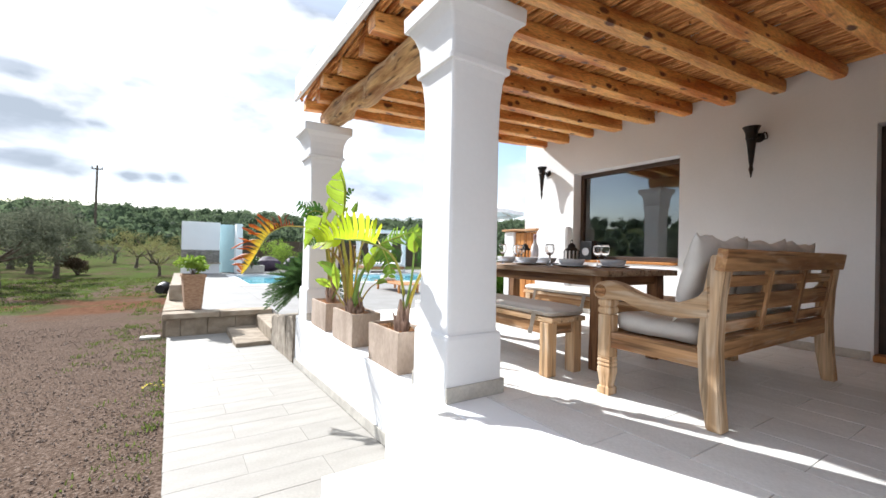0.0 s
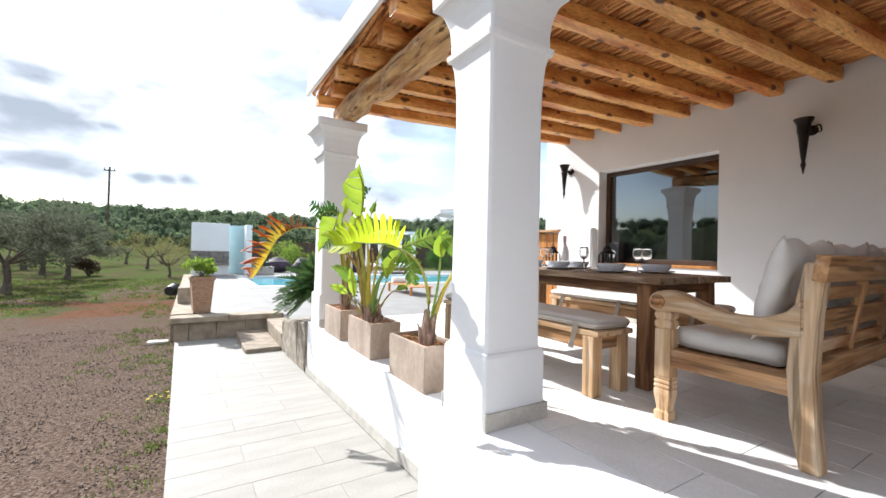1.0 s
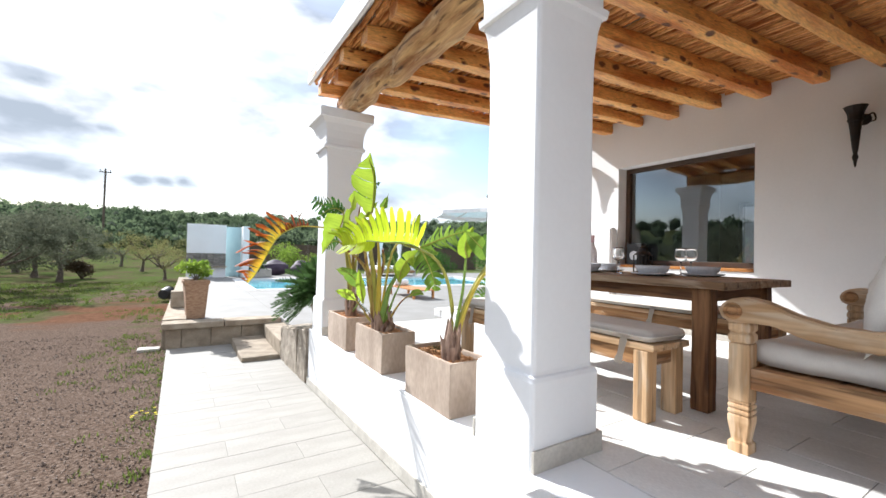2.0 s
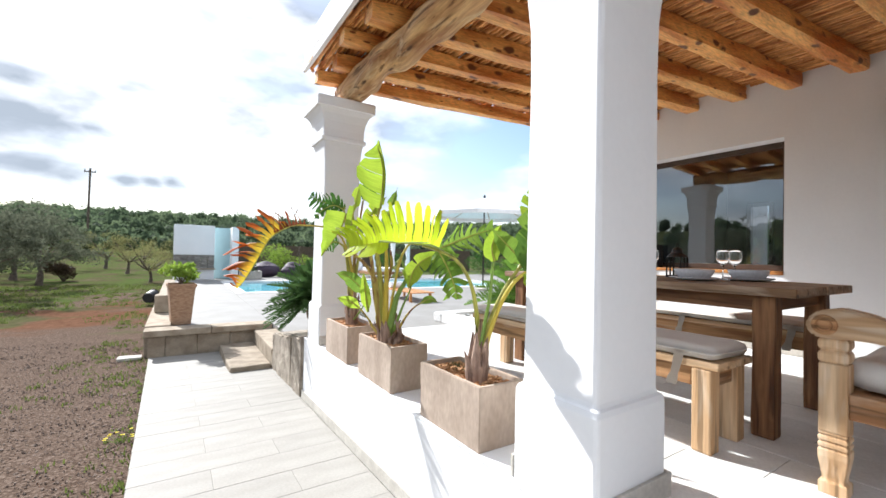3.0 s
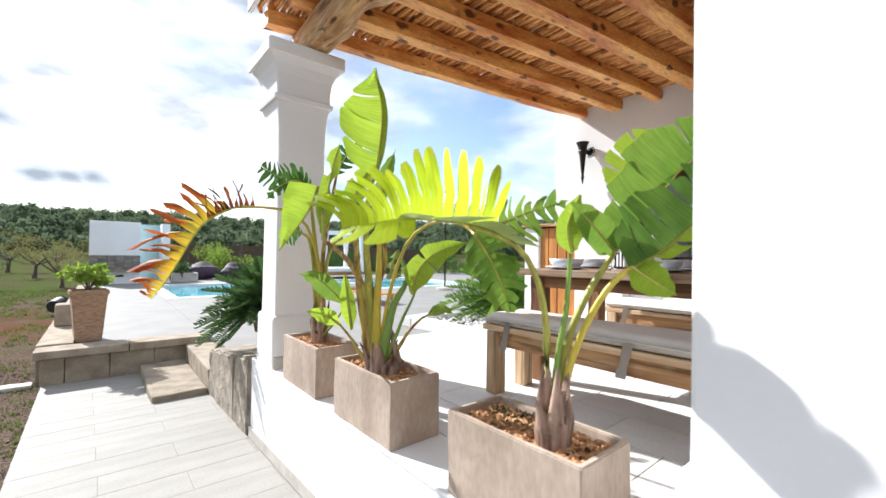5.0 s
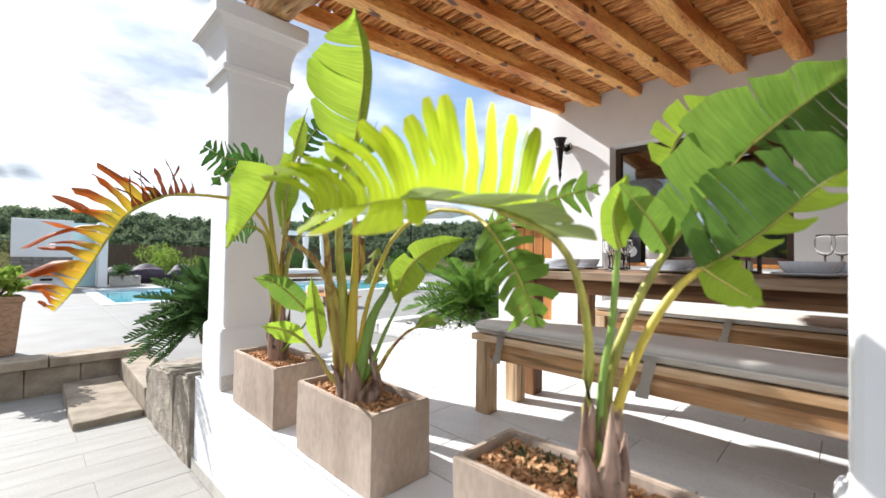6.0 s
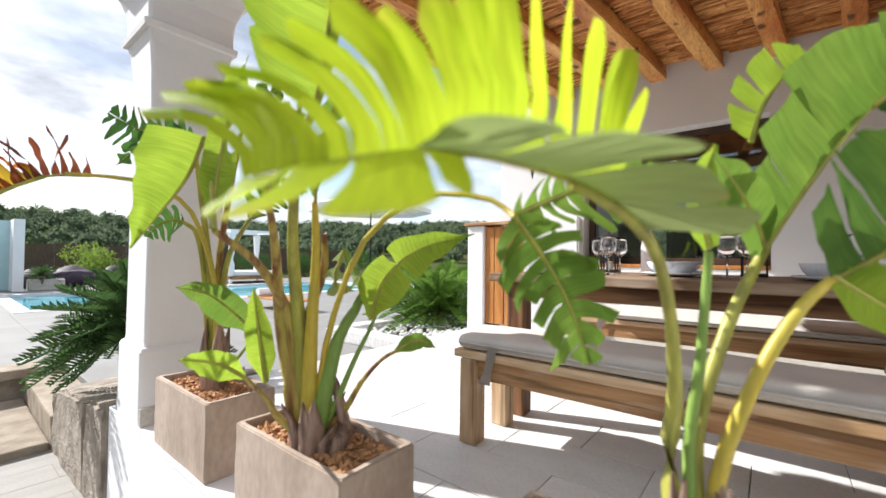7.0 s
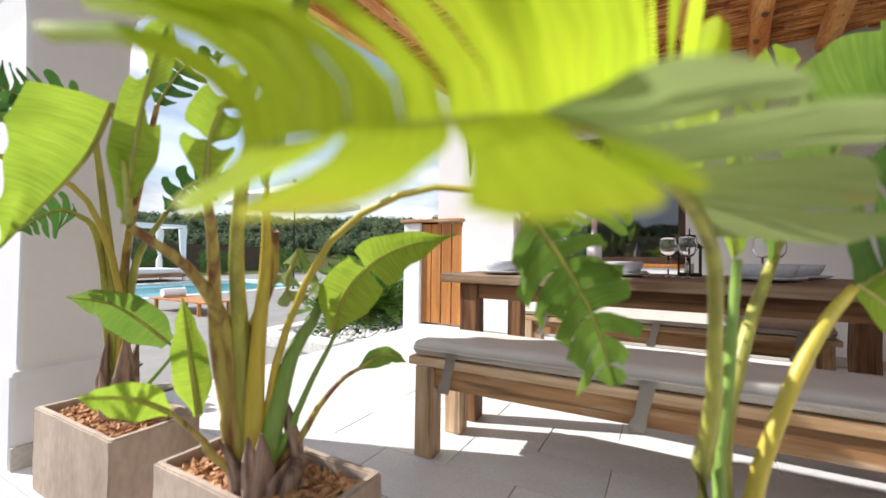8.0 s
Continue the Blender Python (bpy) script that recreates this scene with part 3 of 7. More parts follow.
def build_ground():
    radii = [0, 0.6, 1.2, 1.8, 2.4, 3.0, 3.6, 4.2, 4.8, 5.5, 6.3, 7.2, 8.2, 9.5, 11, 13, 15.5, 18.5, 22, 27, 33, 40, 50, 58, 66, 76, 88, 102, 120, 140, 160, 210, 300, 600, 1500, 4000]
    bm, n, rings = bmesh.new(), 96, []
    for r in radii[1:]:
        rings.append([bm.verts.new((r * math.cos(a), 4 + r * math.sin(a), ground_height(r * math.cos(a), 4 + r * math.sin(a)))) for a in (2 * math.pi * j / n for j in range(n))])
    mid = bm.verts.new((0, 4, ground_height(0, 4)))
    for j in range(n):
        bm.faces.new((mid, rings[0][j], rings[0][(j + 1) % n]))
    for a, b in zip(rings, rings[1:]):
        for j in range(n):
            bm.faces.new((a[j], b[j], b[(j + 1) % n], a[(j + 1) % n]))
    return solid("ground", bm, GROUND, "brown gravel yard turning to red earth and grass", "ground", kind="structure", smooth=True)


build_ground()


def many(name, verts, faces, mat, label, category, kind="stuff", parent=None, smooth=False):
    me = bpy.data.meshes.new(name)
    me.from_pydata(verts, [], faces)
    me.materials.append(mat)
    if smooth:
        me.shade_smooth()
    ob = new(name, me)
    if parent is not None:
        ob.parent = parent
        if parent.type == "EMPTY":
            ob.matrix_parent_inverse = Matrix.Translation(-parent.location)
    return tagged(ob, label, category, "", kind)


def sphere_data(sub):
    bm = bmesh.new()
    bmesh.ops.create_icosphere(bm, subdivisions=sub, radius=1)
    bm.verts.ensure_lookup_table()
    v = [vv.co.copy() for vv in bm.verts]
    f = [[vv.index for vv in ff.verts] for ff in bm.faces]
    bm.free()
    return v, f


def build_woods():
    """Pines and scrub on the ridge: each crown several tufts of coarse leaf faces over a dark core."""
    rng = random.Random(5)
    base, faces = sphere_data(1)
    cards, card_faces, verts, out = [], [], [], []
    for k in range(3000):
        a = radians(rng.uniform(-20, 128) if k % 8 else rng.uniform(128, 215))
        r = 72 + 92 * rng.random() ** 0.75
        x, y = r * math.cos(a), 4 + r * math.sin(a)
        s = rng.uniform(1.15, 2.1) * (0.70 + r / 320)
        tall = rng.uniform(0.8, 1.3)
        z = ground_height(x, y) + s * tall * 0.75
        off = len(verts)
        for v in base:
            d = 0.72 + 0.3 * noise.noise(v * 1.6 + Vector((k * 1.7, 0, 0)))
            verts.append((x + v.x * s * d, y + v.y * s * d, z + v.z * s * d * tall))
        out += [[i + off for i in f] for f in faces]
        for _ in range(75):
            d = Vector((rng.gauss(0, 1), rng.gauss(0, 1), rng.gauss(0.25, 1))).normalized()
            lump = 0.78 + 0.34 * noise.noise(d * 2.2 + Vector((k * 1.7, 0, 0))) + rng.uniform(-0.1, 0.12)
            p = Vector((x + d.x * s * lump, y + d.y * s * lump, z + d.z * s * lump * tall))
            u = Vector((rng.gauss(0, 1), rng.gauss(0, 1), rng.gauss(0, 1))).normalized() * s * rng.uniform(0.09, 0.17)
            w = u.cross(d).normalized() * s * rng.uniform(0.08, 0.16)
            o = len(cards)
            cards += [p - u, p + w, p + u, p - w + d * 0.1 * s]
            card_faces.append((o, o + 1, o + 2, o + 3))
    many("far_woods", verts, out, WOODS, "dark green pine woods on a low ridge", "woods")
    many("far_foliage", cards, card_faces, WOODS_LEAF_HAZED, "pine foliage on a low ridge", "woods")


build_woods()


def leaf_cloud(rng, clumps, count, size, spread, flat=0.75):
    """Small leaves scattered round clump centres, each a bent pair of faces."""
    verts, faces = [], []
    for c, rad in clumps:
        for _ in range(count):
            while True:
                p = Vector((rng.uniform(-1, 1), rng.uniform(-1, 1), rng.uniform(-1, 1)))
                if p.length < 1:
                    break
            p = c + Vector((p.x * rad, p.y * rad, p.z * rad * flat))
            d = Vector((rng.gauss(0, 1), rng.gauss(0, 1), rng.gauss(0, 0.8))).normalized()
            s = d.cross(Vector((rng.gauss(0, 1), rng.gauss(0, 1), rng.gauss(0, 1)))).normalized()
            ln, w = size * rng.uniform(0.6, 1.3), size * spread * rng.uniform(0.7, 1.2)
            o = len(verts)
            up = d.cross(s) * w * 0.4
            verts += [p, p + d * ln * 0.5 + s * w + up, p + d * ln, p + d * ln * 0.5 - s * w + up]
            faces += [(o, o + 1, o + 2), (o, o + 2, o + 3)]
    return verts, faces


def olive_tree(name, x, y, height, width, seed, label, leaf, count=170):
    rng = random.Random(seed)
    z = ground_height(x, y)
    t = thing(name, (x, y, z), label, "tree", "orchard trees")
    tb = bmesh.new()
    fork = Vector((x + rng.uniform(-0.12, 0.12), y + rng.uniform(-0.1, 0.1), z + height * 0.30))
    tube([(x, y, z - 0.1), (x + 0.05, y, z + height * 0.15), fork], [0.135 * width / 3, 0.085 * width / 3, 0.075 * width / 3], 8, 6, tb, 0.35, seed)
    clumps = []
    for i in range(7):
        a = 2 * math.pi * i / 7 + rng.uniform(-0.3, 0.3)
        reach = width * rng.uniform(0.25, 0.45)
        tip = fork + Vector((math.cos(a) * reach, math.sin(a) * reach, height * rng.uniform(0.10, 0.52)))
        tube([fork - Vector((0, 0, 0.05)), fork.lerp(tip, 0.5) + Vector((0, 0, -0.08)), tip], [0.055, 0.035, 0.014], 6, 5, tb, 0.3, seed + i)
        for k in range(4):
            clumps.append((tip + Vector((rng.gauss(0, 0.3), rng.gauss(0, 0.3), rng.gauss(0, 0.22))) * width / 3, width * rng.uniform(0.07, 0.17)))
    part("trunk", tb, BARK, t, "gnarled grey trunk", smooth=True)
    v, f = leaf_cloud(rng, clumps, count, 0.085 * width / 3, 0.28)
    me = bpy.data.meshes.new("crown")
    me.from_pydata(v, [], f)
    me.materials.append(leaf)
    ob = new("crown", me)
    ob.parent, ob.matrix_parent_inverse = t, Matrix.Translation(-t.location)
    return t


DRYTWIG = leaf_material("dry_twigs", (0.09, 0.06, 0.035), (0.05, 0.035, 0.02), translucent=0.1)
LEAF_AUTUMN = leaf_material("thin_autumn_leaf", (0.23, 0.25, 0.10), (0.19, 0.16, 0.075), translucent=0.25, rough=0.8)
for k, (tx, ty, th, tw, leaf, cnt) in enumerate([(-4.9, 20.2, 3.4, 3.9, OLIVE, 300), (-4.6, 26.5, 3.4, 4.0, OLIVE, 230), (-7.4, 23.5, 3.6, 4.2, OLIVE, 230), (-10.5, 27, 3.8, 4.6, OLIVE, 200),
                                         (-4.6, 46, 3.6, 4.6, LEAF_AUTUMN, 110), (-0.7, 27.5, 2.5, 2.9, LEAF_AUTUMN, 110), (0.6, 36, 3.0, 3.6, LEAF_AUTUMN, 100),
                                         (-8.5, 36, 3.8, 4.8, OLIVE, 190), (-13, 36, 4.0, 5.0, OLIVE, 180), (-2.4, 37, 3.2, 3.8, LEAF_AUTUMN, 100), (-15.5, 29, 3.8, 4.6, OLIVE, 180),
                                         (-20, 40, 4.0, 5.2, OLIVE, 150), (3.2, 42, 3.4, 4.6, CITRUS, 110), (-6.8, 15.2, 2.7, 2.6, CITRUS, 170), (-6.5, 31, 3.4, 4.2, OLIVE, 170), (-11, 32, 3.6, 4.6, OLIVE, 170), (-7.5, 42, 3.8, 5.0, OLIVE, 150),
                                         (-12.5, 44, 4.0, 5.4, OLIVE, 150), (-17, 35, 4.0, 5.0, OLIVE, 150), (-2.0, 46, 3.4, 4.4, LEAF_AUTUMN, 100), (1.8, 47, 3.4, 4.4, LEAF_AUTUMN, 100), (-22, 48, 4.2, 5.6, OLIVE, 140), (-17, 50, 4.2, 5.6, OLIVE, 140), (-9, 8, 3.6, 4.4, OLIVE, 130), (-13, 12, 3.8, 4.6, OLIVE, 130), (-14, 5, 3.8, 4.6, OLIVE, 120), (-19, 9, 4.0, 5.0, OLIVE, 120), (-12, 0, 3.6, 4.4, OLIVE, 120), (-18, 16, 4.0, 5.0, OLIVE, 120)]):
    olive_tree("olive_tree" if leaf == OLIVE else "fruit_tree", tx, ty, th * (1 if leaf == OLIVE else 0.88), tw * (0.92 if leaf == OLIVE else 0.8), 11 + k,
               "grey-green olive tree on grassy orchard ground" if leaf == OLIVE else "small fruit tree with thinning yellow-green leaves", leaf, cnt if leaf == OLIVE else cnt // 2)


def low_bush(name, x, y, r, h, seed, label, leaf):
    rng = random.Random(seed)
    z = ground_height(x, y)
    t = thing(name, (x, y, z), label, "bush", "orchard bushes")
    tb = bmesh.new()
    clumps = []
    for i in range(9):
        a = rng.uniform(0, 6.28)
        tip = Vector((x + math.cos(a) * r * rng.uniform(0.2, 0.8), y + math.sin(a) * r * rng.uniform(0.2, 0.8), z + h * rng.uniform(0.35, 0.85)))
        tube([(x, y, z - 0.05), tip], [0.03, 0.01], 5, 3, tb)
        clumps.append((tip, r * 0.42))
    part("stem", tb, BARK, t)
    v, f = leaf_cloud(rng, clumps, 260, 0.09, 0.4)
    me = bpy.data.meshes.new("foliage")
    me.from_pydata(v, [], f)
    me.materials.append(leaf)
    ob = new("foliage", me)
    ob.parent, ob.matrix_parent_inverse = t, Matrix.Translation(-t.location)


low_bush("dry_bush", -4.3, 29.5, 0.8, 0.9, 3, "low dry brown bush in the grass", DRYTWIG)
low_bush("shrub", 5.2, 27.5, 1.4, 2.2, 4, "pale green garden shrub beside the fence", CITRUS)
low_bush("shrub", 7.8, 28.5, 1.2, 1.6, 6, "pale green garden shrub beside the fence", CITRUS)
low_bush("shrub", 12.5, 27.0, 1.5, 1.9, 8, "green hedge shrub behind the pool", LEAF_DARK)
low_bush("shrub", 15.5, 26.0, 1.5, 1.8, 9, "green hedge shrub behind the pool", LEAF_DARK)
low_bush("shrub", 18.5, 24.0, 1.6, 2.0, 10, "green hedge shrub behind the pool", LEAF_DARK)

# leaning utility pole far across the orchard
pole_z = ground_height(-10.7, 80) - 0.2
pole = thing("utility_pole", (-10.7, 80, pole_z), "tall grey wooden utility pole with a small crossarm", "pole")
part("post", tube([(-10.7, 80, pole_z), (-10.65, 80, 7), (-10.6, 80, 12.6)], [0.17, 0.15, 0.12], 8, 6), BARK, pole)
part("crossarm", hexa(-11.3, -9.9, 79.9, 80.1, 12.0, 12.15), BARK, pole)
for k in range(3):
    part("insulator", lathe(-11.2 + k * 0.6, 80, 12.15, [(0.06, 0), (0.09, 0.1), (0.05, 0.35)], 8), CERAMIC, pole)

# ---- porch, path and steps ----
WALL_X, EDGE_X, END_Y = 5.43, 1.60, 6.30
solid("porch_base", hexa(EDGE_X, WALL_X, -3.0, END_Y, -0.80, -0.016, 0.01), PLASTER, "white plastered porch plinth", "plinth", kind="structure")
floor = solid("floor", hexa(1.906, WALL_X - 0.002, -3.0, END_Y - 0.004, -0.0159, -0.004), GROUT, "pale stone tiled porch floor", "floor", kind="structure")
solid("porch_edge", hexa(EDGE_X, 1.905, -3.0, END_Y, -0.0155, 0.0, 0.006), PLASTER, "white plastered edge of the porch floor", "edge", kind="structure")


def path_bed():
    """The bed under the path's tiles, following its slope and its slanting outer edge."""
    bm, rings = bmesh.new(), []
    for y in (-3.0, 2.0, 9.42):
        z = path_z(y) - 0.003
        rings.append([bm.verts.new(p) for p in ((path_left(y), y, -1.0), (EDGE_X + 0.02, y, -1.0), (EDGE_X + 0.02, y, z), (path_left(y), y, z))])
    for a, b in zip(rings, rings[1:]):
        for j in range(4):
            bm.faces.new((a[j], a[(j + 1) % 4], b[(j + 1) % 4], b[j]))
    bm.faces.new(rings[0][::-1])
    bm.faces.new(rings[-1])
    bmesh.ops.recalc_face_normals(bm, faces=bm.faces[:])
    return solid("path", bm, PATH_GROUT, "sandy tiled garden path", "path", kind="structure")


path = path_bed()
solid("baseboard", prism([(2.67, path_z(2.67)), (END_Y, path_z(END_Y)), (END_Y, path_z(END_Y) + 0.085), (2.67, path_z(2.67) + 0.095)], "x", EDGE_X - 0.014, EDGE_X - 0.001, 0.003), SKIRT, "grey stone skirting at the foot of the porch wall", "baseboard", kind="structure")
solid("baseboard", hexa(WALL_X - 0.016, WALL_X - 0.001, 1.78, 5.0, 0.0, 0.08, 0.003), SKIRT, "grey stone skirting along the house wall", "baseboard", kind="structure")
# entrance steps, rising from the path to the porch
for sx0, sx1, sz in ((1.21, EDGE_X - 0.001, -0.004), (0.893, 1.209, -0.172), (0.576, 0.892, -0.345)):
    solid("entrance_step", hexa(sx0, sx1, -1.2, 2.66, -0.90, sz, 0.006), TILE, "pale stone entrance step", "step", "entrance steps", kind="structure")

# ---- pool terrace ----
solid("terrace", hexa(EDGE_X + 0.3, 22, END_Y + 0.002, 15.6, -0.9, TERRACE_Z, 0.01), PAVING, "pale stone pool terrace", "terrace", kind="structure")
solid("terrace", hexa(0.36, EDGE_X + 0.298, 9.6, 15.6, -0.9, TERRACE_Z, 0.01), PAVING, "pale stone pool terrace", "terrace", kind="structure")
solid("terrace", hexa(0.36, 2.2, 15.602, 24.5, -0.9, TERRACE_Z, 0.01), PAVING, "pale stone pool terrace", "terrace", kind="structure")
solid("terrace", hexa(2.202, 13.0, 20.6, 24.5, -0.9, TERRACE_Z - 0.004, 0.01), PAVING, "pale stone pool terrace", "terrace", kind="structure")
solid("terrace", hexa(13.002, 22, 15.602, 24.5, -0.9, TERRACE_Z, 0.01), PAVING, "pale stone pool terrace", "terrace", kind="structure")
solid("pool_water", hexa(2.2, 13.0, 15.6, 20.6, -1.2, TERRACE_Z - 0.06), WATER, "clear turquoise swimming pool water", "water", kind="structure")
for cx0, cx1, cy0, cy1 in [(1.95, 13.25, 15.30, 15.62), (1.95, 13.25, 20.58, 20.9), (1.95, 2.24, 15.63, 20.57), (12.96, 13.25, 15.63, 20.57)]:
    solid("pool_coping", hexa(cx0, cx1, cy0, cy1, TERRACE_Z - 0.09, TERRACE_Z + 0.014, 0.008), WHITEPEBBLE, "white stone coping round the pool", "coping", "pool coping", kind="structure")
solid("lawn", hexa(2.0, 24, 24.51, 32, -0.9, TERRACE_Z - 0.05), GRASS, "green lawn behind the pool", "lawn", kind="structure")


def stone_run(name, label, xs, y0, y1, z0, z1, mat, seed, along="x"):
    """A low wall of sawn blocks with slightly open joints."""
    t = thing(name, ((xs[0] + xs[-1]) / 2 if along == "x" else y0, y0 if along == "x" else xs[0], z0), label, "wall", kind="structure")
    for k, (a, b) in enumerate(zip(xs, xs[1:])):
        bm = slab(a + 0.003, b - 0.003, y0, y1, z0, z1, 2, 0.006, 9, seed + k, 0.012) if along == "x" else slab(y0, y1, a + 0.003, b - 0.003, z0, z1, 2, 0.006, 9, seed + k, 0.012)
        part("stone_block", bm, mat, t)
    return t


stone_run("low_wall", "low sandstone block wall at the end of the path", [0.12, 0.34, 0.76, 1.22, 1.60], 9.42, 9.62, -0.85, -0.43, SAND, 1)
stone_run("wall_cap", "rounded sandstone coping on the low wall", [0.06, 0.95, 1.86], 9.37, 9.72, -0.425, -0.33, SAND, 20)
stone_run("terrace_edge_wall", "low sandstone wall along the terrace edge", [9.73, 11.6, 13.4, 15.4, 17.4, 19.6, 21.8], 0.06, 0.40, -0.9, -0.31, SAND, 40, along="y")
solid("stone_pier", slab(0.12, 0.40, 11.3, 11.62, -0.31, 0.02, 2, 0.008, 7, 60), SAND, "short sandstone pier on the terrace edge", "pier")
solid("garden_step", slab(1.06, 1.56, 7.80, 9.36, -0.78, -0.615, 4, 0.012, 4, 71, 0.02), SAND, "worn sandstone step up from the path", "step", "garden steps")
solid("garden_step", slab(1.565, 1.92, 7.80, 9.40, -0.78, -0.42, 4, 0.012, 4, 72, 0.02), SAND, "worn sandstone step up from the path", "step", "garden steps")


def rough_planter():
    """Two rough upright stones whose tops fall away from the porch."""
    t = thing("stone_planter", (2.08, 7.05, -0.8), "rough weathered stone planter beside the steps", "planter")
    for k, outline in enumerate(([(6.31, -0.8), (6.76, -0.8), (6.76, -0.066), (6.31, 0.0)],
                                 [(6.768, -0.8), (7.79, -0.8), (7.79, -0.20), (7.2, -0.13), (6.768, -0.068)])):
        bm = prism(outline, "x", 1.575, 2.6, 0.02)
        bmesh.ops.subdivide_edges(bm, edges=[e for e in bm.edges if e.calc_length() > 0.2], cuts=5, use_grid_fill=True)
        roughen(bm, 0.02, 6, 3 + k)
        roughen(bm, 0.008, 22, 5 + k)
        part("stone", bm, ROUGHSTONE, t)
    return t


rough_planter()


# ---- columns ----
def column(x0, y0, label):
    """Hand-plastered square column: plinth, tapering shaft, small moulding and flared cap."""
    w = 0.40
    cx, cy = x0 + w / 2, y0 + w / 2
    prof = [(0.0, 0.207), (0.36, 0.207), (0.378, 0.200), (0.384, 0.188), (0.40, 0.184), (1.0, 0.180), (1.6, 0.178), (1.80, 0.181), (1.93, 0.192), (1.985, 0.204),
            (1.99, 0.222), (2.02, 0.226), (2.03, 0.207), (2.10, 0.207), (2.18, 0.216), (2.25, 0.240), (2.295, 0.272), (2.30, 0.292), (2.385, 0.295), (2.395, 0.288)]
    bm, rings = bmesh.new(), []
    corner = 0.016
    for z, h in prof:
        ring = []
        for sx, sy in ((1, 1), (-1, 1), (-1, -1), (1, -1)):
            for k in range(3):
                a = math.atan2(sy, sx) + (k - 1) * math.pi / 4
                px, py = sx * (h - corner) + corner * math.cos(a), (sy * (h - corner) + corner * math.sin(a)) * 0.94
                wob = 0.004 * noise.noise(Vector((px * 3 + x0 * 5, py * 3 + y0 * 3, z * 2)))
                ring.append(bm.verts.new((cx + px + wob, cy + py + wob, z)))
        rings.append(ring)
    n = len(rings[0])
    for a, b in zip(rings, rings[1:]):
        for j in range(n):
            bm.faces.new((a[j], a[(j + 1) % n], b[(j + 1) % n], b[j]))
    bm.faces.new(rings[0][::-1])
    bm.faces.new(rings[-1])
    t = thing("column", (cx, cy, 0), label, "column", "porch columns")
    part("shaft", bm, PLASTER, t)
    h = 0.2075
    for nm, b in (("skirting", hexa(cx - h + 0.001, cx + h + 0.014, cy - h * 0.94 - 0.014, cy - h * 0.94, 0, 0.09, 0.003)), ("skirting", hexa(cx + h, cx + h + 0.014, cy - h * 0.94 + 0.001, cy + h * 0.94, 0, 0.09, 0.003)),
                  ("skirting", hexa(cx - h + 0.001, cx + h + 0.014, cy + h * 0.94, cy + h * 0.94 + 0.014, 0, 0.09, 0.003))):
        part(nm, b, SKIRT, t, "grey stone skirting")
    return t


column(1.625, 2.738, "white plastered square column with a flared cap on the porch edge")
column(1.625, 5.83, "white plastered square column with a flared cap at the porch corner")


# ---- roof ----
def skew(x):
    return (WALL_X - x) * 0.115


def sag(x, y):
    """The roof hangs lower towards the south end of the house wall."""
    return (0.033 - 0.0275 * (5.62 - y)) * max(0.0, min(1.0, (x - 1.6) / 3.83))


def beam(y, k, west):
    """A squared juniper beam with rounded edges and an uneven line, from the wall out over the porch edge."""
    rng = random.Random(100 + k)
    r = 0.064 + rng.uniform(-0.006, 0.008)
    zc = 2.675 + rng.uniform(-0.008, 0.008)
    bm, rings, steps, n = bmesh.new(), [], 60, 20
    for i in range(steps + 1):
        x = WALL_X + 0.05 + (west - WALL_X - 0.05) * i / steps
        cy = y + skew(x) + 0.018 * noise.noise(Vector((x * 0.9, k * 3.1, 0)))
        cz = zc + sag(x, y) + 0.014 * noise.noise(Vector((x * 0.8, k * 5.3, 4)))
        ring = []
        for j in range(n):
            a = 2 * math.pi * (j + 0.5) / n
            c, s = math.cos(a), math.sin(a)
            q = (abs(c) ** 9 + abs(s) ** 9) ** (-1 / 9)
            w = r * q * (1 + 0.13 * noise.noise(Vector((x * 2.3, c * 1.2 + k * 2, s * 1.2))) + 0.10 * noise.noise(Vector((x * 7.5, c * 2 + k * 3, s * 2))))
            ring.append(bm.verts.new((x, cy + w * c, cz + w * s)))
        rings.append(ring)
    for a, b in zip(rings, rings[1:]):
        for j in range(n):
            bm.faces.new((a[j], a[(j + 1) % n], b[(j + 1) % n], b[j]))
    bm.faces.new(rings[0])
    bm.faces.new(rings[-1][::-1])
    bmesh.ops.recalc_face_normals(bm, faces=bm.faces[:])
    ob = solid("roof_beam", bm, JUNIPER, "squared juniper roof beam with knots and cracks", "beam", "porch roof beams", smooth=True)
    ob.data.set_sharp_from_angle(angle=radians(32))
    return ob


for k in range(19):
    beam(5.665 - 0.457 * k, k, 1.60 + 0.05 * math.sin(k * 2.1))


def log_beam():
    """The thick, gnarled log on the column caps that carries the beams."""
    bm = tube([(1.90, 6.12, 2.515), (1.89, 5.2, 2.52), (1.92, 4.3, 2.50), (1.93, 3.4, 2.515), (1.91, 2.2, 2.52), (1.92, 0.6, 2.51), (1.92, -2.5, 2.52)],
              [0.135, 0.14, 0.13, 0.14, 0.145, 0.14, 0.14], 22, 110, None, 0.5, 3, 0.9)
    return solid("log_lintel", bm, LOGWOOD, "thick gnarled juniper log lying on the column caps", "lintel", smooth=True)


log_beam()


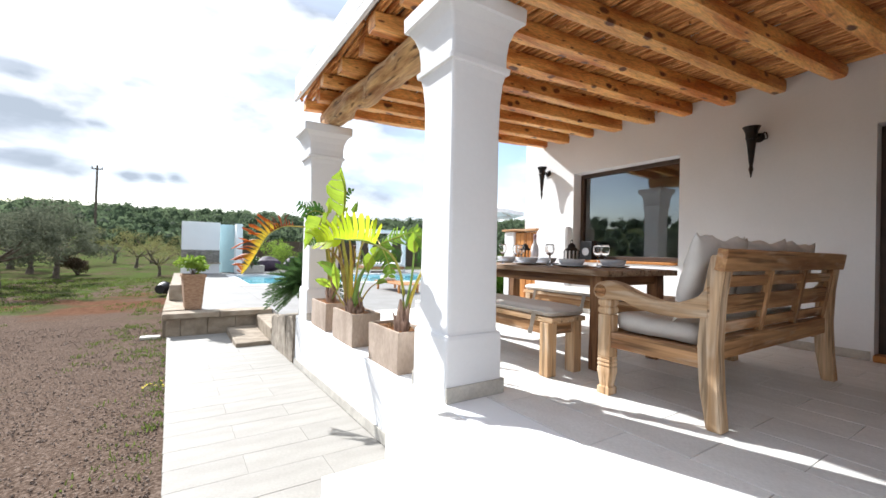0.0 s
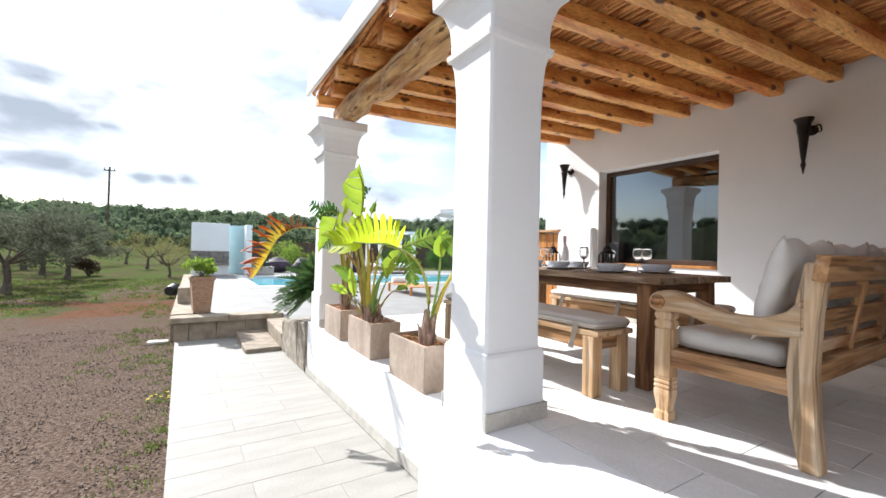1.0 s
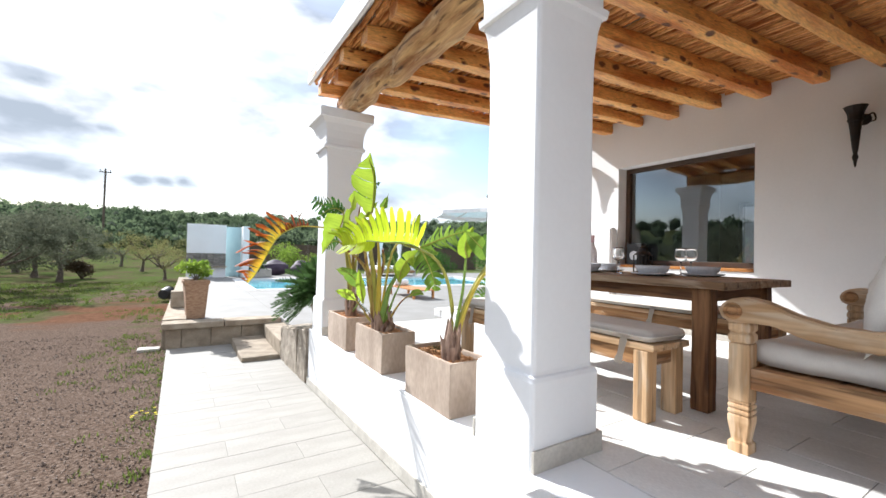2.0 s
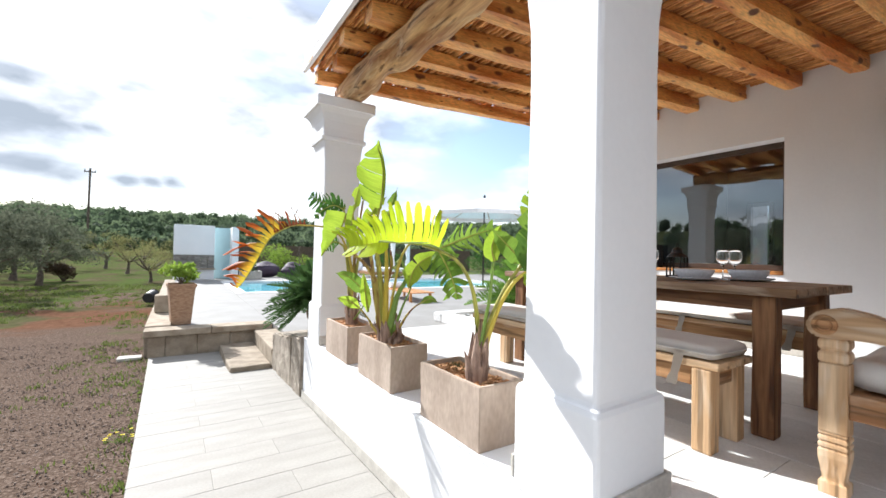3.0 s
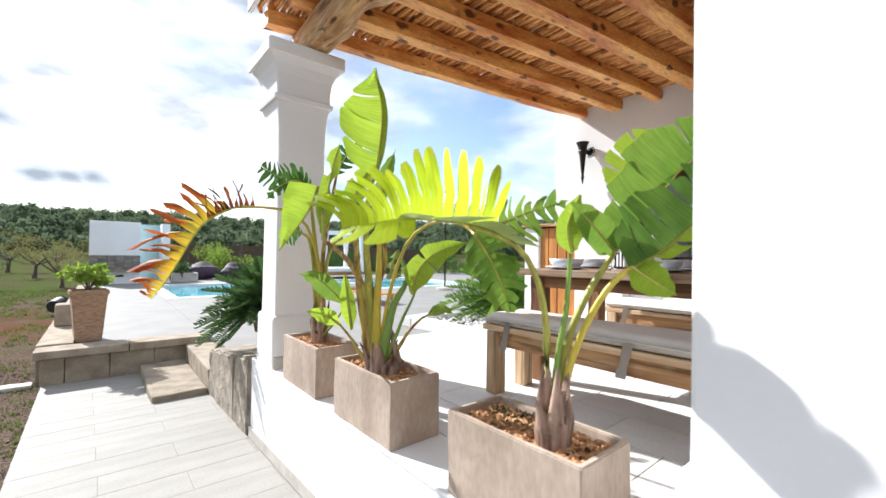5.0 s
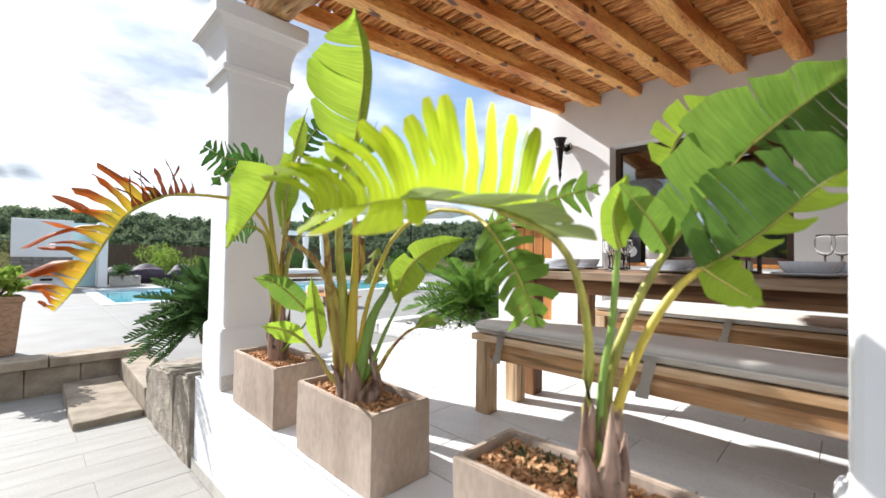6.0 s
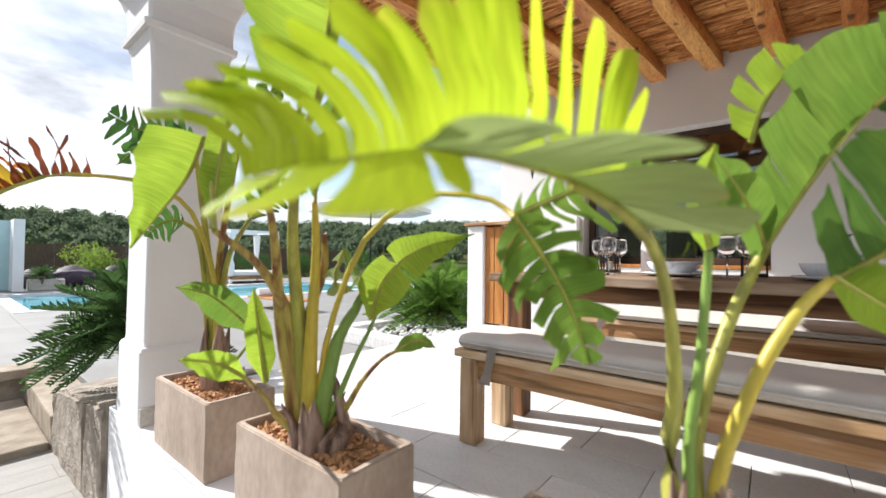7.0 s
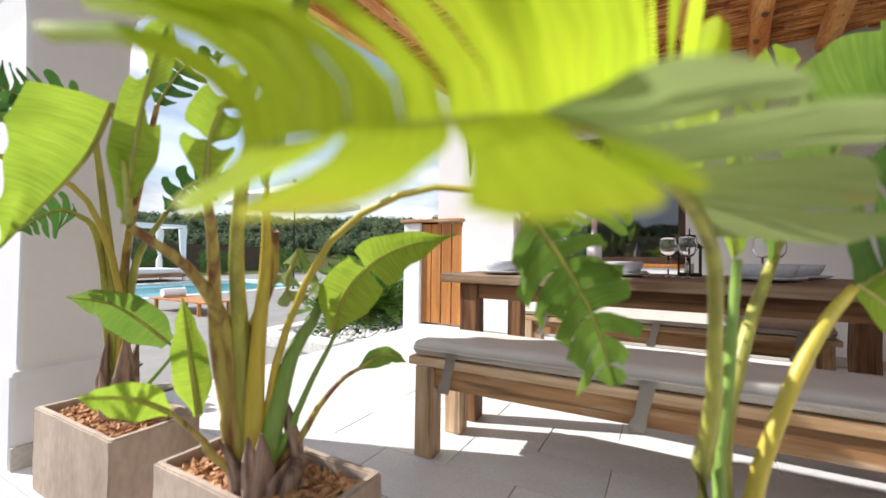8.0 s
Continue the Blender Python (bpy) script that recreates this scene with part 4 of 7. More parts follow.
def ceiling_sticks():
    """Split sticks laid side by side over the beams."""
    rng = random.Random(8)
    verts, faces = [], []
    x = 1.52
    while x < WALL_X - 0.01:
        w = rng.uniform(0.022, 0.048)
        y = -2.6 - rng.uniform(0, 0.5)
        top = 6.02 + skew(x) - 0.30
        while y < top:
            ln = rng.uniform(0.3, 0.9)
            y2 = min(y + ln, top)
            z = 2.752 + sag(x, (y + y2) / 2) + rng.uniform(-0.010, 0.010)
            a, b = rng.uniform(-0.03, 0.03), rng.uniform(-0.03, 0.03)
            o = len(verts)
            e = w * 0.25
            for yy, s in ((y, a), (y2 - 0.003, b)):
                verts += [(x + s, yy, z + 0.012), (x + s + e, yy, z - 0.004), (x + s + w - e - 0.003, yy, z - 0.004 + rng.uniform(-0.003, 0.003)), (x + s + w - 0.003, yy, z + 0.012), (x + s + w - 0.003, yy, z + 0.03), (x + s, yy, z + 0.03)]
            for i in range(6):
                faces.append((o + i, o + (i + 1) % 6, o + 6 + (i + 1) % 6, o + 6 + i))
            faces += [tuple(o + i for i in range(5, -1, -1)), tuple(o + 6 + i for i in range(6))]
            y = y2
        x += w
    return many("ceiling", verts, faces, BOARDS, "ceiling of split juniper sticks above the beams", "ceiling", kind="structure")


ceiling_sticks()
solid("roof_slab", prism([(1.50, -3.0), (WALL_X + 0.02, -3.0), (WALL_X + 0.02, 5.75), (1.50, 6.20)], "z", 2.835, 3.05, 0.015), PLASTER, "white plastered porch roof with a rounded edge", "roof", kind="structure")
solid("roof_fascia", prism([(1.495, -3.0), (1.53, -3.0), (1.53, 6.20), (1.495, 6.205)], "z", 2.735, 2.834, 0.006), PLASTER, "white plastered roof edge", "fascia", kind="structure")


# ---- house ----
def wall_with_holes():
    """The porch wall of the house: pieces round the window and the door."""
    t = thing("wall_east", (WALL_X, 1.5, 0), "white plastered house wall behind the porch", "wall", kind="structure")
    x0, x1 = WALL_X, WALL_X + 0.32
    for y0, y1, z0, z1 in [(-6, 0.75, -0.8, 4.0), (0.75, 1.76, 2.08, 4.0), (0.75, 1.76, -0.8, 0.0), (1.76, 3.44, -0.8, 4.0), (3.44, 5.04, -0.8, 0.76), (3.44, 5.04, 2.12, 4.0), (5.04, 6.09, -0.8, 4.0)]:
        part("wall_piece", hexa(x0, x1, y0, y1, z0, z1), PLASTER, t)
    return t


wall_with_holes()
solid("wall_north", hexa(WALL_X + 0.321, 12, 5.77, 6.09, -0.8, 4.0), PLASTER, "white plastered house wall", "wall", kind="structure")
solid("wall_south", hexa(1.0, 12, -6.3, -6.01, -0.8, 4.0), PLASTER, "white plastered house wall", "wall", kind="structure")
# unseen walls, added to keep light out of the porch's south end
solid("shade_wall_end", hexa(1.62, WALL_X - 0.001, -2.95, -2.70, 0.001, 2.60, 0.01), PLASTER, "added unseen white wall closing the porch to darken it", "wall", kind="structure")
solid("shade_wall_side", hexa(1.62, 1.89, -2.69, 0.20, 0.001, 2.37, 0.01), PLASTER, "added unseen white wall along the far end of the porch, blocking light", "wall", kind="structure")
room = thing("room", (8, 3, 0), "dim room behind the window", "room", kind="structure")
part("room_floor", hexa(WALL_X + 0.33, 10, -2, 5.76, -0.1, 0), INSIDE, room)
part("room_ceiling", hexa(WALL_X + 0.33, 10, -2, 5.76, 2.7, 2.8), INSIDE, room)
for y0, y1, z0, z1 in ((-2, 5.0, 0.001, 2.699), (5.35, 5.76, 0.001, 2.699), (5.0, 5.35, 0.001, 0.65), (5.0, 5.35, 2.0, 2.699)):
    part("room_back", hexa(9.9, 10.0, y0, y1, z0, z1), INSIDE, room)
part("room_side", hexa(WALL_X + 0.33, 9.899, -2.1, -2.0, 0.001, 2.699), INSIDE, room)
solid("house_roof", hexa(WALL_X + 0.0, 12, -6, 6.09, 4.001, 4.2, 0.02), PLASTER, "flat white house roof", "roof", kind="structure")


def big_window():
    t = thing("window_1", (WALL_X + 0.2, 4.24, 0.77), "large dark-framed window in a plastered recess", "window", kind="structure")
    x0, x1 = WALL_X + 0.17, WALL_X + 0.235
    f = 0.06
    for y0, y1, z0, z1 in [(3.441, 5.039, 2.119 - f, 2.119), (3.441, 5.039, 0.80, 0.80 + f), (3.441, 3.441 + f, 0.861, 2.058), (5.039 - f, 5.039, 0.861, 2.058)]:
        part("window_frame", hexa(x0, x1, y0, y1, z0, z1, 0.006), DARKFRAME, t)
    g = part("pane", hexa(x0 + 0.028, x0 + 0.036, 3.50, 4.98, 0.86, 2.06), WINDOW_GLASS, t, "dark reflecting pane")
    g.visible_shadow = False
    part("window_sill", hexa(WALL_X - 0.012, x1, 3.443, 5.037, 0.762, 0.797, 0.006), REDWOOD, t, "varnished wooden sill")
    return t


big_window()
inner = thing("inner_window", (9.85, 5.2, 1.2), "white casement window across the room", "window", kind="structure")
for y0, y1, z0, z1 in [(4.96, 5.03, 0.62, 2.03), (5.32, 5.39, 0.62, 2.03), (5.03, 5.32, 1.96, 2.03), (5.03, 5.32, 0.62, 0.69)]:
    part("sash", hexa(9.84, 9.895, y0, y1, z0, z1, 0.004), CURTAIN, inner)
part("casement_handle", hexa(9.80, 9.84, 4.98, 5.01, 1.25, 1.40, 0.004), IRON, inner)
door = thing("door_1", (WALL_X + 0.2, 1.25, 0), "dark wooden double door set in the house wall", "door", kind="structure")
for y0, y1 in ((0.752, 1.25), (1.254, 1.758)):
    lf = part("door_leaf", hexa(WALL_X + 0.14, WALL_X + 0.19, y0, y1, 0.002, 2.078, 0.006), DARKFRAME, door)
    part("door_panel", hexa(WALL_X + 0.125, WALL_X + 0.139, y0 + 0.1, y1 - 0.1, 0.2, 1.9, 0.006), DARKFRAME, lf)
solid("door_sill", hexa(WALL_X - 0.05, WALL_X + 0.10, 0.752, 1.758, 0.001, 0.06, 0.01), REDWOOD, "dark wooden door sill", "sill", kind="structure")


def wall_torch(y, z, label):
    """Black iron torch: fluted horn, ring, hook and scrolled wall plate."""
    x = WALL_X - 0.115
    t = thing("wall_torch", (x, y, z), label, "wall lamp", "iron wall torches")
    part("horn", lathe(x, y, z, [(0.004, -0.50), (0.014, -0.44), (0.022, -0.41), (0.014, -0.38), (0.022, -0.33), (0.036, -0.18), (0.055, -0.03), (0.075, 0.02), (0.083, 0.03), (0.076, 0.025), (0.05, -0.03)], 10), IRON, t, smooth=False)
    part("collar", lathe(x, y, z, [(0.05, -0.10), (0.056, -0.085), (0.05, -0.07)], 12), IRON, t)
    part("bracket", tube([(x + 0.04, y, z - 0.12), (x + 0.08, y, z - 0.05), (WALL_X - 0.012, y, z - 0.09)], [0.008, 0.008, 0.010], 8, 8), IRON, t)
    part("wall_plate", lathe(0, 0, 0, [(0.05, 0), (0.048, 0.012), (0.02, 0.018)], 14), IRON, t).matrix_basis = Matrix.Translation((WALL_X, y - 0.03, z - 0.07)) @ Matrix.Rotation(-math.pi / 2, 4, "Y")
    for s in (-1, 1):
        part("scroll", tube([(WALL_X - 0.02, y - 0.03, z - 0.07), (WALL_X - 0.03, y - 0.03 + 0.06 * s, z - 0.03), (WALL_X - 0.02, y - 0.03 + 0.075 * s, z - 0.09), (WALL_X - 0.02, y - 0.03 + 0.045 * s, z - 0.10)], [0.008, 0.007, 0.006, 0.004], 6, 10), IRON, t)
    return t


wall_torch(2.655, 2.215, "black iron torch lamp on the house wall")
wall_torch(5.60, 2.27, "black iron torch lamp in the sun near the house corner")

# built-in bar at the house corner
bar = thing("outdoor_bar", (5.4, 6.0, 0), "white plastered outdoor bar with varnished wooden doors", "bar", kind="structure")
bm = prism([(5.045, 0.0), (5.70, 0.0), (5.70, 1.20), (5.66, 1.27), (5.58, 1.30), (5.045, 1.30)], "x", WALL_X - 0.14, WALL_X - 0.001, 0.02)
part("low_wall", bm, PLASTER, bar)
part("pier", hexa(5.36, 5.60, 6.30, 6.55, -0.4, 1.26, 0.02), PLASTER, bar)
part("back", hexa(5.60, 6.7, 6.10, 6.55, -0.4, 1.26, 0.02), PLASTER, bar)
part("bar_shelf", slab(5.32, 5.75, 5.72, 6.58, 1.262, 1.30, 2, 0.006, 6, 4, 0.008), TEAK_Y, bar, "rough wooden shelf")
for y0 in (5.74, 5.885, 6.03, 6.165):
    part("door_plank", hexa(WALL_X - 0.035, WALL_X - 0.005, y0, y0 + 0.125, 0.02, 1.24, 0.006), REDWOOD, bar)


# ---- furniture ----
def dining_table():
    t = thing("dining_table", (3.38, 3.64, 0), "heavy old wooden dining table set for a meal", "table")
    ys = [2.615, 4.66]
    xs = [2.91, 3.14, 3.38, 3.61, 3.85]
    for k, (a, b) in enumerate(zip(xs, xs[1:])):
        bm = hexa(a + 0.0015, b - 0.0015, ys[0] + 0.004 * (k % 2), ys[1] - 0.004 * (k % 3), 0.715, 0.760, 0.006)
        bmesh.ops.subdivide_edges(bm, edges=[e for e in bm.edges if e.calc_length() > 0.5], cuts=14, use_grid_fill=True)
        part("table_board", roughen(bm, 0.003, 5, k), OLDWOOD, t)
    for x0, x1 in ((2.975, 3.005), (3.755, 3.785)):
        part("apron", hexa(x0, x1, 2.809, 4.465, 0.635, 0.714, 0.004), OLDWOOD_Y, t)
    for y0, y1 in ((2.735, 2.765), (4.51, 4.54)):
        part("apron", hexa(3.056, 3.704, y0, y1, 0.635, 0.714, 0.004), OLDWOOD_X, t)
    for x in (2.955, 3.705):
        for y in (2.708, 4.466):
            bm = hexa(x, x + 0.10, y, y + 0.10, 0.0, 0.714, 0.010)
            bmesh.ops.subdivide_edges(bm, edges=[e for e in bm.edges if e.calc_length() > 0.3], cuts=8, use_grid_fill=True)
            roughen(bm, 0.005, 6, x + y)
            part("leg", bm, OLDWOOD_Z, t)
    return t


dining_table()


def cushion_mesh(x0, x1, y0, y1, z0, z1, seed, soft=0.045, amount=0.008):
    bm = hexa(x0, x1, y0, y1, z0, z1, soft)
    bmesh.ops.subdivide_edges(bm, edges=[e for e in bm.edges if e.calc_length() > 0.1], cuts=6, use_grid_fill=True)
    return roughen(bm, amount, 5, seed)


def bench(x0, x1, y0, y1, label):
    """Long wooden bench: plank frame, four square legs, side rails; its tied cushion is a thing of its own."""
    t = thing("bench", ((x0 + x1) / 2, (y0 + y1) / 2, 0), label, "bench", "benches at the table")
    for k in range(3):
        a = x0 + (x1 - x0) * k / 3
        part("seat_plank", hexa(a + 0.002, a + (x1 - x0) / 3 - 0.002, y0 - 0.03, y1 + 0.03, 0.385, 0.42, 0.005), PALETEAK_Y, t)
    for x in (x0 + 0.01, x1 - 0.045):
        part("rail", hexa(x + (0.012 if x < (x0 + x1) / 2 else -0.012), x + (0.047 if x < (x0 + x1) / 2 else 0.023), y0 + 0.09, y1 - 0.09, 0.295, 0.384, 0.004), TEAK_Y, t)
    for y in (y0 + 0.02, y1 - 0.055):
        part("end_rail", hexa(x0 + 0.10, x1 - 0.10, y, y + 0.035, 0.295, 0.384, 0.004), TEAK_X, t)
    for x in (x0, x1 - 0.09):
        for y in (y0, y1 - 0.09):
            part("leg", roughen(hexa(x, x + 0.085, y, y + 0.085, 0.0, 0.384, 0.007), 0.003, 9, x + y), PALETEAK_Z, t)
    c = thing("bench_cushion", ((x0 + x1) / 2, (y0 + y1) / 2, 0.42), "grey canvas cushion tied to the wooden bench", "cushion", "bench cushions")
    part("pad", cushion_mesh(x0 + 0.0, x1 - 0.0, y0 - 0.02, y1 + 0.02, 0.421, 0.492, 4), FABRIC, c, smooth=True)
    n = 3
    for i in range(n):
        y = y0 + 0.14 + (y1 - y0 - 0.32) * i / (n - 1)
        for x, s in ((x0, -1), (x1, 1)):
            bm = bmesh.new()
            strip = [(0.455, 0.000, 0.024), (0.425, 0.004, 0.023), (0.385, 0.012, 0.021), (0.34, 0.022, 0.019), (0.315, 0.030, 0.026), (0.285, 0.034, 0.024)]
            rows = [[bm.verts.new((x + s * (0.006 + 0.004 * math.sin(9 * zz + i)), y + dy - hw, zz)), bm.verts.new((x + s * (0.007 + 0.004 * math.cos(7 * zz)), y + dy + hw, zz))] for zz, dy, hw in strip]
            for ra, rb in zip(rows, rows[1:]):
                bm.faces.new((ra[0], ra[1], rb[1], rb[0]))
            bmesh.ops.solidify(bm, geom=bm.faces[:], thickness=0.003)
            part("tie", bm, FABRIC, c, smooth=True)
    return t


bench(2.51, 2.87, 2.80, 4.56, "wooden bench along the porch side of the table")
bench(3.98, 4.34, 2.80, 4.56, "wooden bench between the table and the house wall")


def square_stack(x, y, z, profile, bevel=0.0):
    """A square carved post: profile of (half width, height) above (x, y, z)."""
    bm, rings = bmesh.new(), []
    for h, zz in profile:
        rings.append([bm.verts.new((x + sx * h, y + sy * h, z + zz)) for sx, sy in ((1, 1), (-1, 1), (-1, -1), (1, -1))])
    for a, b in zip(rings, rings[1:]):
        for j in range(4):
            bm.faces.new((a[j], a[(j + 1) % 4], b[(j + 1) % 4], b[j]))
    bm.faces.new(rings[0][::-1])
    bm.faces.new(rings[-1])
    if bevel:
        bmesh.ops.bevel(bm, geom=bm.edges[:], offset=bevel, segments=2, affect="EDGES")
    return bm


def sofa():
    """Carved wooden settee: turned front posts, scrolled arms, slatted back; seen from behind."""
    xl, xr = 2.58, 4.36
    t = thing("settee", (3.47, 2.1, 0), "carved weathered wooden settee with slatted back", "sofa")
    for x in (xl, xr - 0.085):
        # front post
        fp = part("front_post", hexa(x, x + 0.085, 2.365, 2.45, 0.235, 0.50, 0.006), PALETEAK_Z, t)
        part("carved_foot", square_stack(x + 0.0425, 2.4075, 0, [(0.042, 0), (0.042, 0.045), (0.033, 0.05), (0.032, 0.06), (0.043, 0.14), (0.043, 0.168), (0.036, 0.172), (0.043, 0.178), (0.043, 0.193), (0.036, 0.197), (0.043, 0.203), (0.043, 0.218), (0.036, 0.222), (0.042, 0.228), (0.042, 0.2349)], 0.002), PALETEAK_Z, fp)
        part("carved_neck", square_stack(x + 0.0425, 2.4075, 0.5, [(0.036, 0.0001), (0.044, 0.012), (0.044, 0.04), (0.035, 0.05), (0.044, 0.06), (0.044, 0.088), (0.036, 0.098), (0.042, 0.11), (0.040, 0.13)], 0.003), PALETEAK_Z, fp)
        # curved rear post
        out = [(1.735, 0.0), (1.81, 0.0), (1.845, 0.20), (1.858, 0.42), (1.84, 0.66), (1.80, 0.885), (1.725, 0.885), (1.752, 0.66), (1.762, 0.42), (1.752, 0.20)]
        part("rear_post", prism(out, "x", x, x + 0.082, 0.006), PALETEAK_Z, t)
        # scrolled arm
        up = [(1.80, 0.735), (1.86, 0.665), (1.96, 0.625), (2.08, 0.625), (2.20, 0.655), (2.31, 0.70), (2.39, 0.715), (2.45, 0.70), (2.485, 0.665)]
        low = [(2.488, 0.63), (2.465, 0.60), (2.42, 0.595), (2.36, 0.60), (2.28, 0.60), (2.18, 0.565), (2.06, 0.545), (1.94, 0.545), (1.80, 0.565)]
        arm = part("arm", prism(up + low, "x", x - 0.01, x + 0.085, 0.008), PALETEAK_Y, t)
        for s in (x - 0.022, x + 0.086):
            part("scroll", lathe(0, 0, 0, [(0.040, 0), (0.038, 0.008), (0.028, 0.009), (0.024, 0.004), (0.014, 0.010)], 16), TEAK_Y, arm).matrix_basis = Matrix.Translation((s if s > x else s + 0.012, 2.43, 0.648)) @ Matrix.Rotation(math.pi / 2 * (1 if s > x else -1), 4, "Y")
        part("side_rail", hexa(x + 0.01, x + 0.07, 1.83, 2.364, 0.30, 0.395, 0.005), TEAK_Y, t)
    part("front_rail", hexa(xl + 0.086, xr - 0.086, 2.385, 2.435, 0.30, 0.395, 0.005), TEAK_X, t)
    part("back_rail", hexa(xl + 0.084, xr - 0.084, 1.790, 1.850, 0.345, 0.455, 0.006), TEAK_X, t)
    tilt = Matrix.Translation((0, -0.025, 0)) @ Matrix.Translation((0, 1.84, 0.46)) @ Matrix.Rotation(radians(9), 4, "X") @ Matrix.Translation((0, -1.84, -0.46))
    part("top_rail", roughen(hexa(xl - 0.03, xr + 0.03, 1.80, 1.85, 0.815, 0.925, 0.008, None, tilt), 0.004, 5), TEAK_X, t)
    inner_l, inner_r = xl + 0.09, xr - 0.09
    step = (inner_r - inner_l) / 3
    for k in range(4):
        x = inner_l + step * k
        part("stile", hexa(x - 0.022, x + 0.022, 1.822, 1.858, 0.456, 0.814, 0.004, None, tilt), TEAK_Z, t)
    for k in range(3):
        a, b = inner_l + step * k + 0.023, inner_l + step * (k + 1) - 0.023
        for z0, z1 in ((0.475, 0.535), (0.58, 0.68), (0.725, 0.785)):
            part("slat", hexa(a, b, 1.832, 1.852, z0, z1, 0.004, None, tilt), TEAK_X, t)
    part("seat_board", hexa(xl + 0.07, xr - 0.07, 1.88, 2.384, 0.36, 0.385, 0.003), TEAK_X, t)
    solid("seat_cushion", cushion_mesh(xl + 0.09, xr - 0.09, 1.885, 2.40, 0.388, 0.515, 9, 0.055, 0.014), PILLOW, "pale lilac-grey seat cushion on the settee", "cushion", "settee cushions", smooth=True)
    lean = Matrix.Translation((0, 1.88, 0.51)) @ Matrix.Rotation(radians(14), 4, "X") @ Matrix.Translation((0, -1.88, -0.51))
    for k in range(3):
        a = xl + 0.05 + k * 0.565
        bm = bmesh.new()
        nx, nz = 30, 24
        vs = {}
        for s in (0, 1):
            for i in range(nx + 1):
                for j in range(nz + 1):
                    u, w = i / nx, j / nz
                    puff = 0.085 * (16 * u * (1 - u) * w * (1 - w)) ** 0.42
                    flare = 0.03 * (abs(2 * u - 1) ** 5 + abs(2 * w - 1) ** 5)
                    x = a + u * 0.57 + (u - 0.5) * 0.03 * abs(2 * w - 1) ** 6
                    z = 0.515 + w * 0.45 + (w - 0.5) * 0.05 * abs(2 * u - 1) ** 6 + 0.03 * noise.noise(Vector((x * 6, k, w * 3))) + 0.014 * noise.noise(Vector((x * 17, k * 2, w * 6)))
                    y = 2.000 + (puff if s else -puff) + 0.02 * noise.noise(Vector((x * 5, z * 5, k * 3))) + (0.30 * puff) * noise.noise(Vector((x * 9, z * 9, k * 3 + s * 7))) + (0.10 * puff) * noise.noise(Vector((x * 24, z * 24, k * 3 + s * 7)))
                    vs[s, i, j] = bm.verts.new((x, y, z))
        for s in (0, 1):
            for i in range(nx):
                for j in range(nz):
                    q = (vs[s, i, j], vs[s, i + 1, j], vs[s, i + 1, j + 1], vs[s, i, j + 1])
                    bm.faces.new(q if not s else q[::-1])
        bmesh.ops.remove_doubles(bm, verts=bm.verts[:], dist=0.004)
        bm.transform(lean)
        solid("pillow", bm, PILLOW, "crumpled pale linen pillow leaning on the settee back", "pillow", "settee pillows", smooth=True)
    return t


sofa()


# ---- table setting ----
def place_setting(x, y):
    p = thing("plate", (x, y, 0.76), "flat grey ceramic plate on the table", "plate", "plates")
    part("rim", lathe(x, y, 0.762, [(0.08, 0), (0.13, 0.010), (0.142, 0.017), (0.140, 0.020), (0.12, 0.013), (0.07, 0.008)], 28), CERAMIC, p, smooth=True)
    b = thing("bowl", (x, y, 0.775), "square-sided grey ceramic bowl on a plate", "bowl", "bowls")
    part("body", lathe(x, y, 0.772, [(0.05, 0), (0.085, 0.005), (0.105, 0.03), (0.115, 0.060), (0.111, 0.061), (0.10, 0.034), (0.07, 0.012), (0.0, 0.010)], 28), CERAMIC, b, smooth=True)


def wine_glass(x, y):
    g = thing("wine_glass", (x, y, 0.76), "clear stemmed wine glass on the table", "glass", "wine glasses")
    part("foot", lathe(x, y, 0.7615, [(0.034, 0), (0.034, 0.002), (0.008, 0.007), (0.0045, 0.012)], 20), GLASS, g, smooth=True)
    part("stem", lathe(x, y, 0.7735, [(0.0045, 0), (0.0035, 0.04), (0.005, 0.085)], 12), GLASS, g, smooth=True)
    part("cup", lathe(x, y, 0.8585, [(0.005, 0), (0.024, 0.010), (0.038, 0.035), (0.041, 0.06), (0.037, 0.09), (0.034, 0.107), (0.0328, 0.107), (0.0358, 0.09), (0.0395, 0.06), (0.0365, 0.036), (0.023, 0.013), (0.0, 0.006)], 24), GLASS, g, smooth=True)


for x, y in ((3.60, 3.06), (3.25, 3.23), (3.28, 3.82), (3.57, 3.84), (3.08, 4.36), (3.58, 4.46)):
    place_setting(x, y)
for x, y in ((3.58, 3.13), (3.555, 3.19), (3.28, 3.52), (3.38, 3.60), (3.48, 4.12), (3.54, 4.26), (3.20, 4.10)):
    wine_glass(x, y)


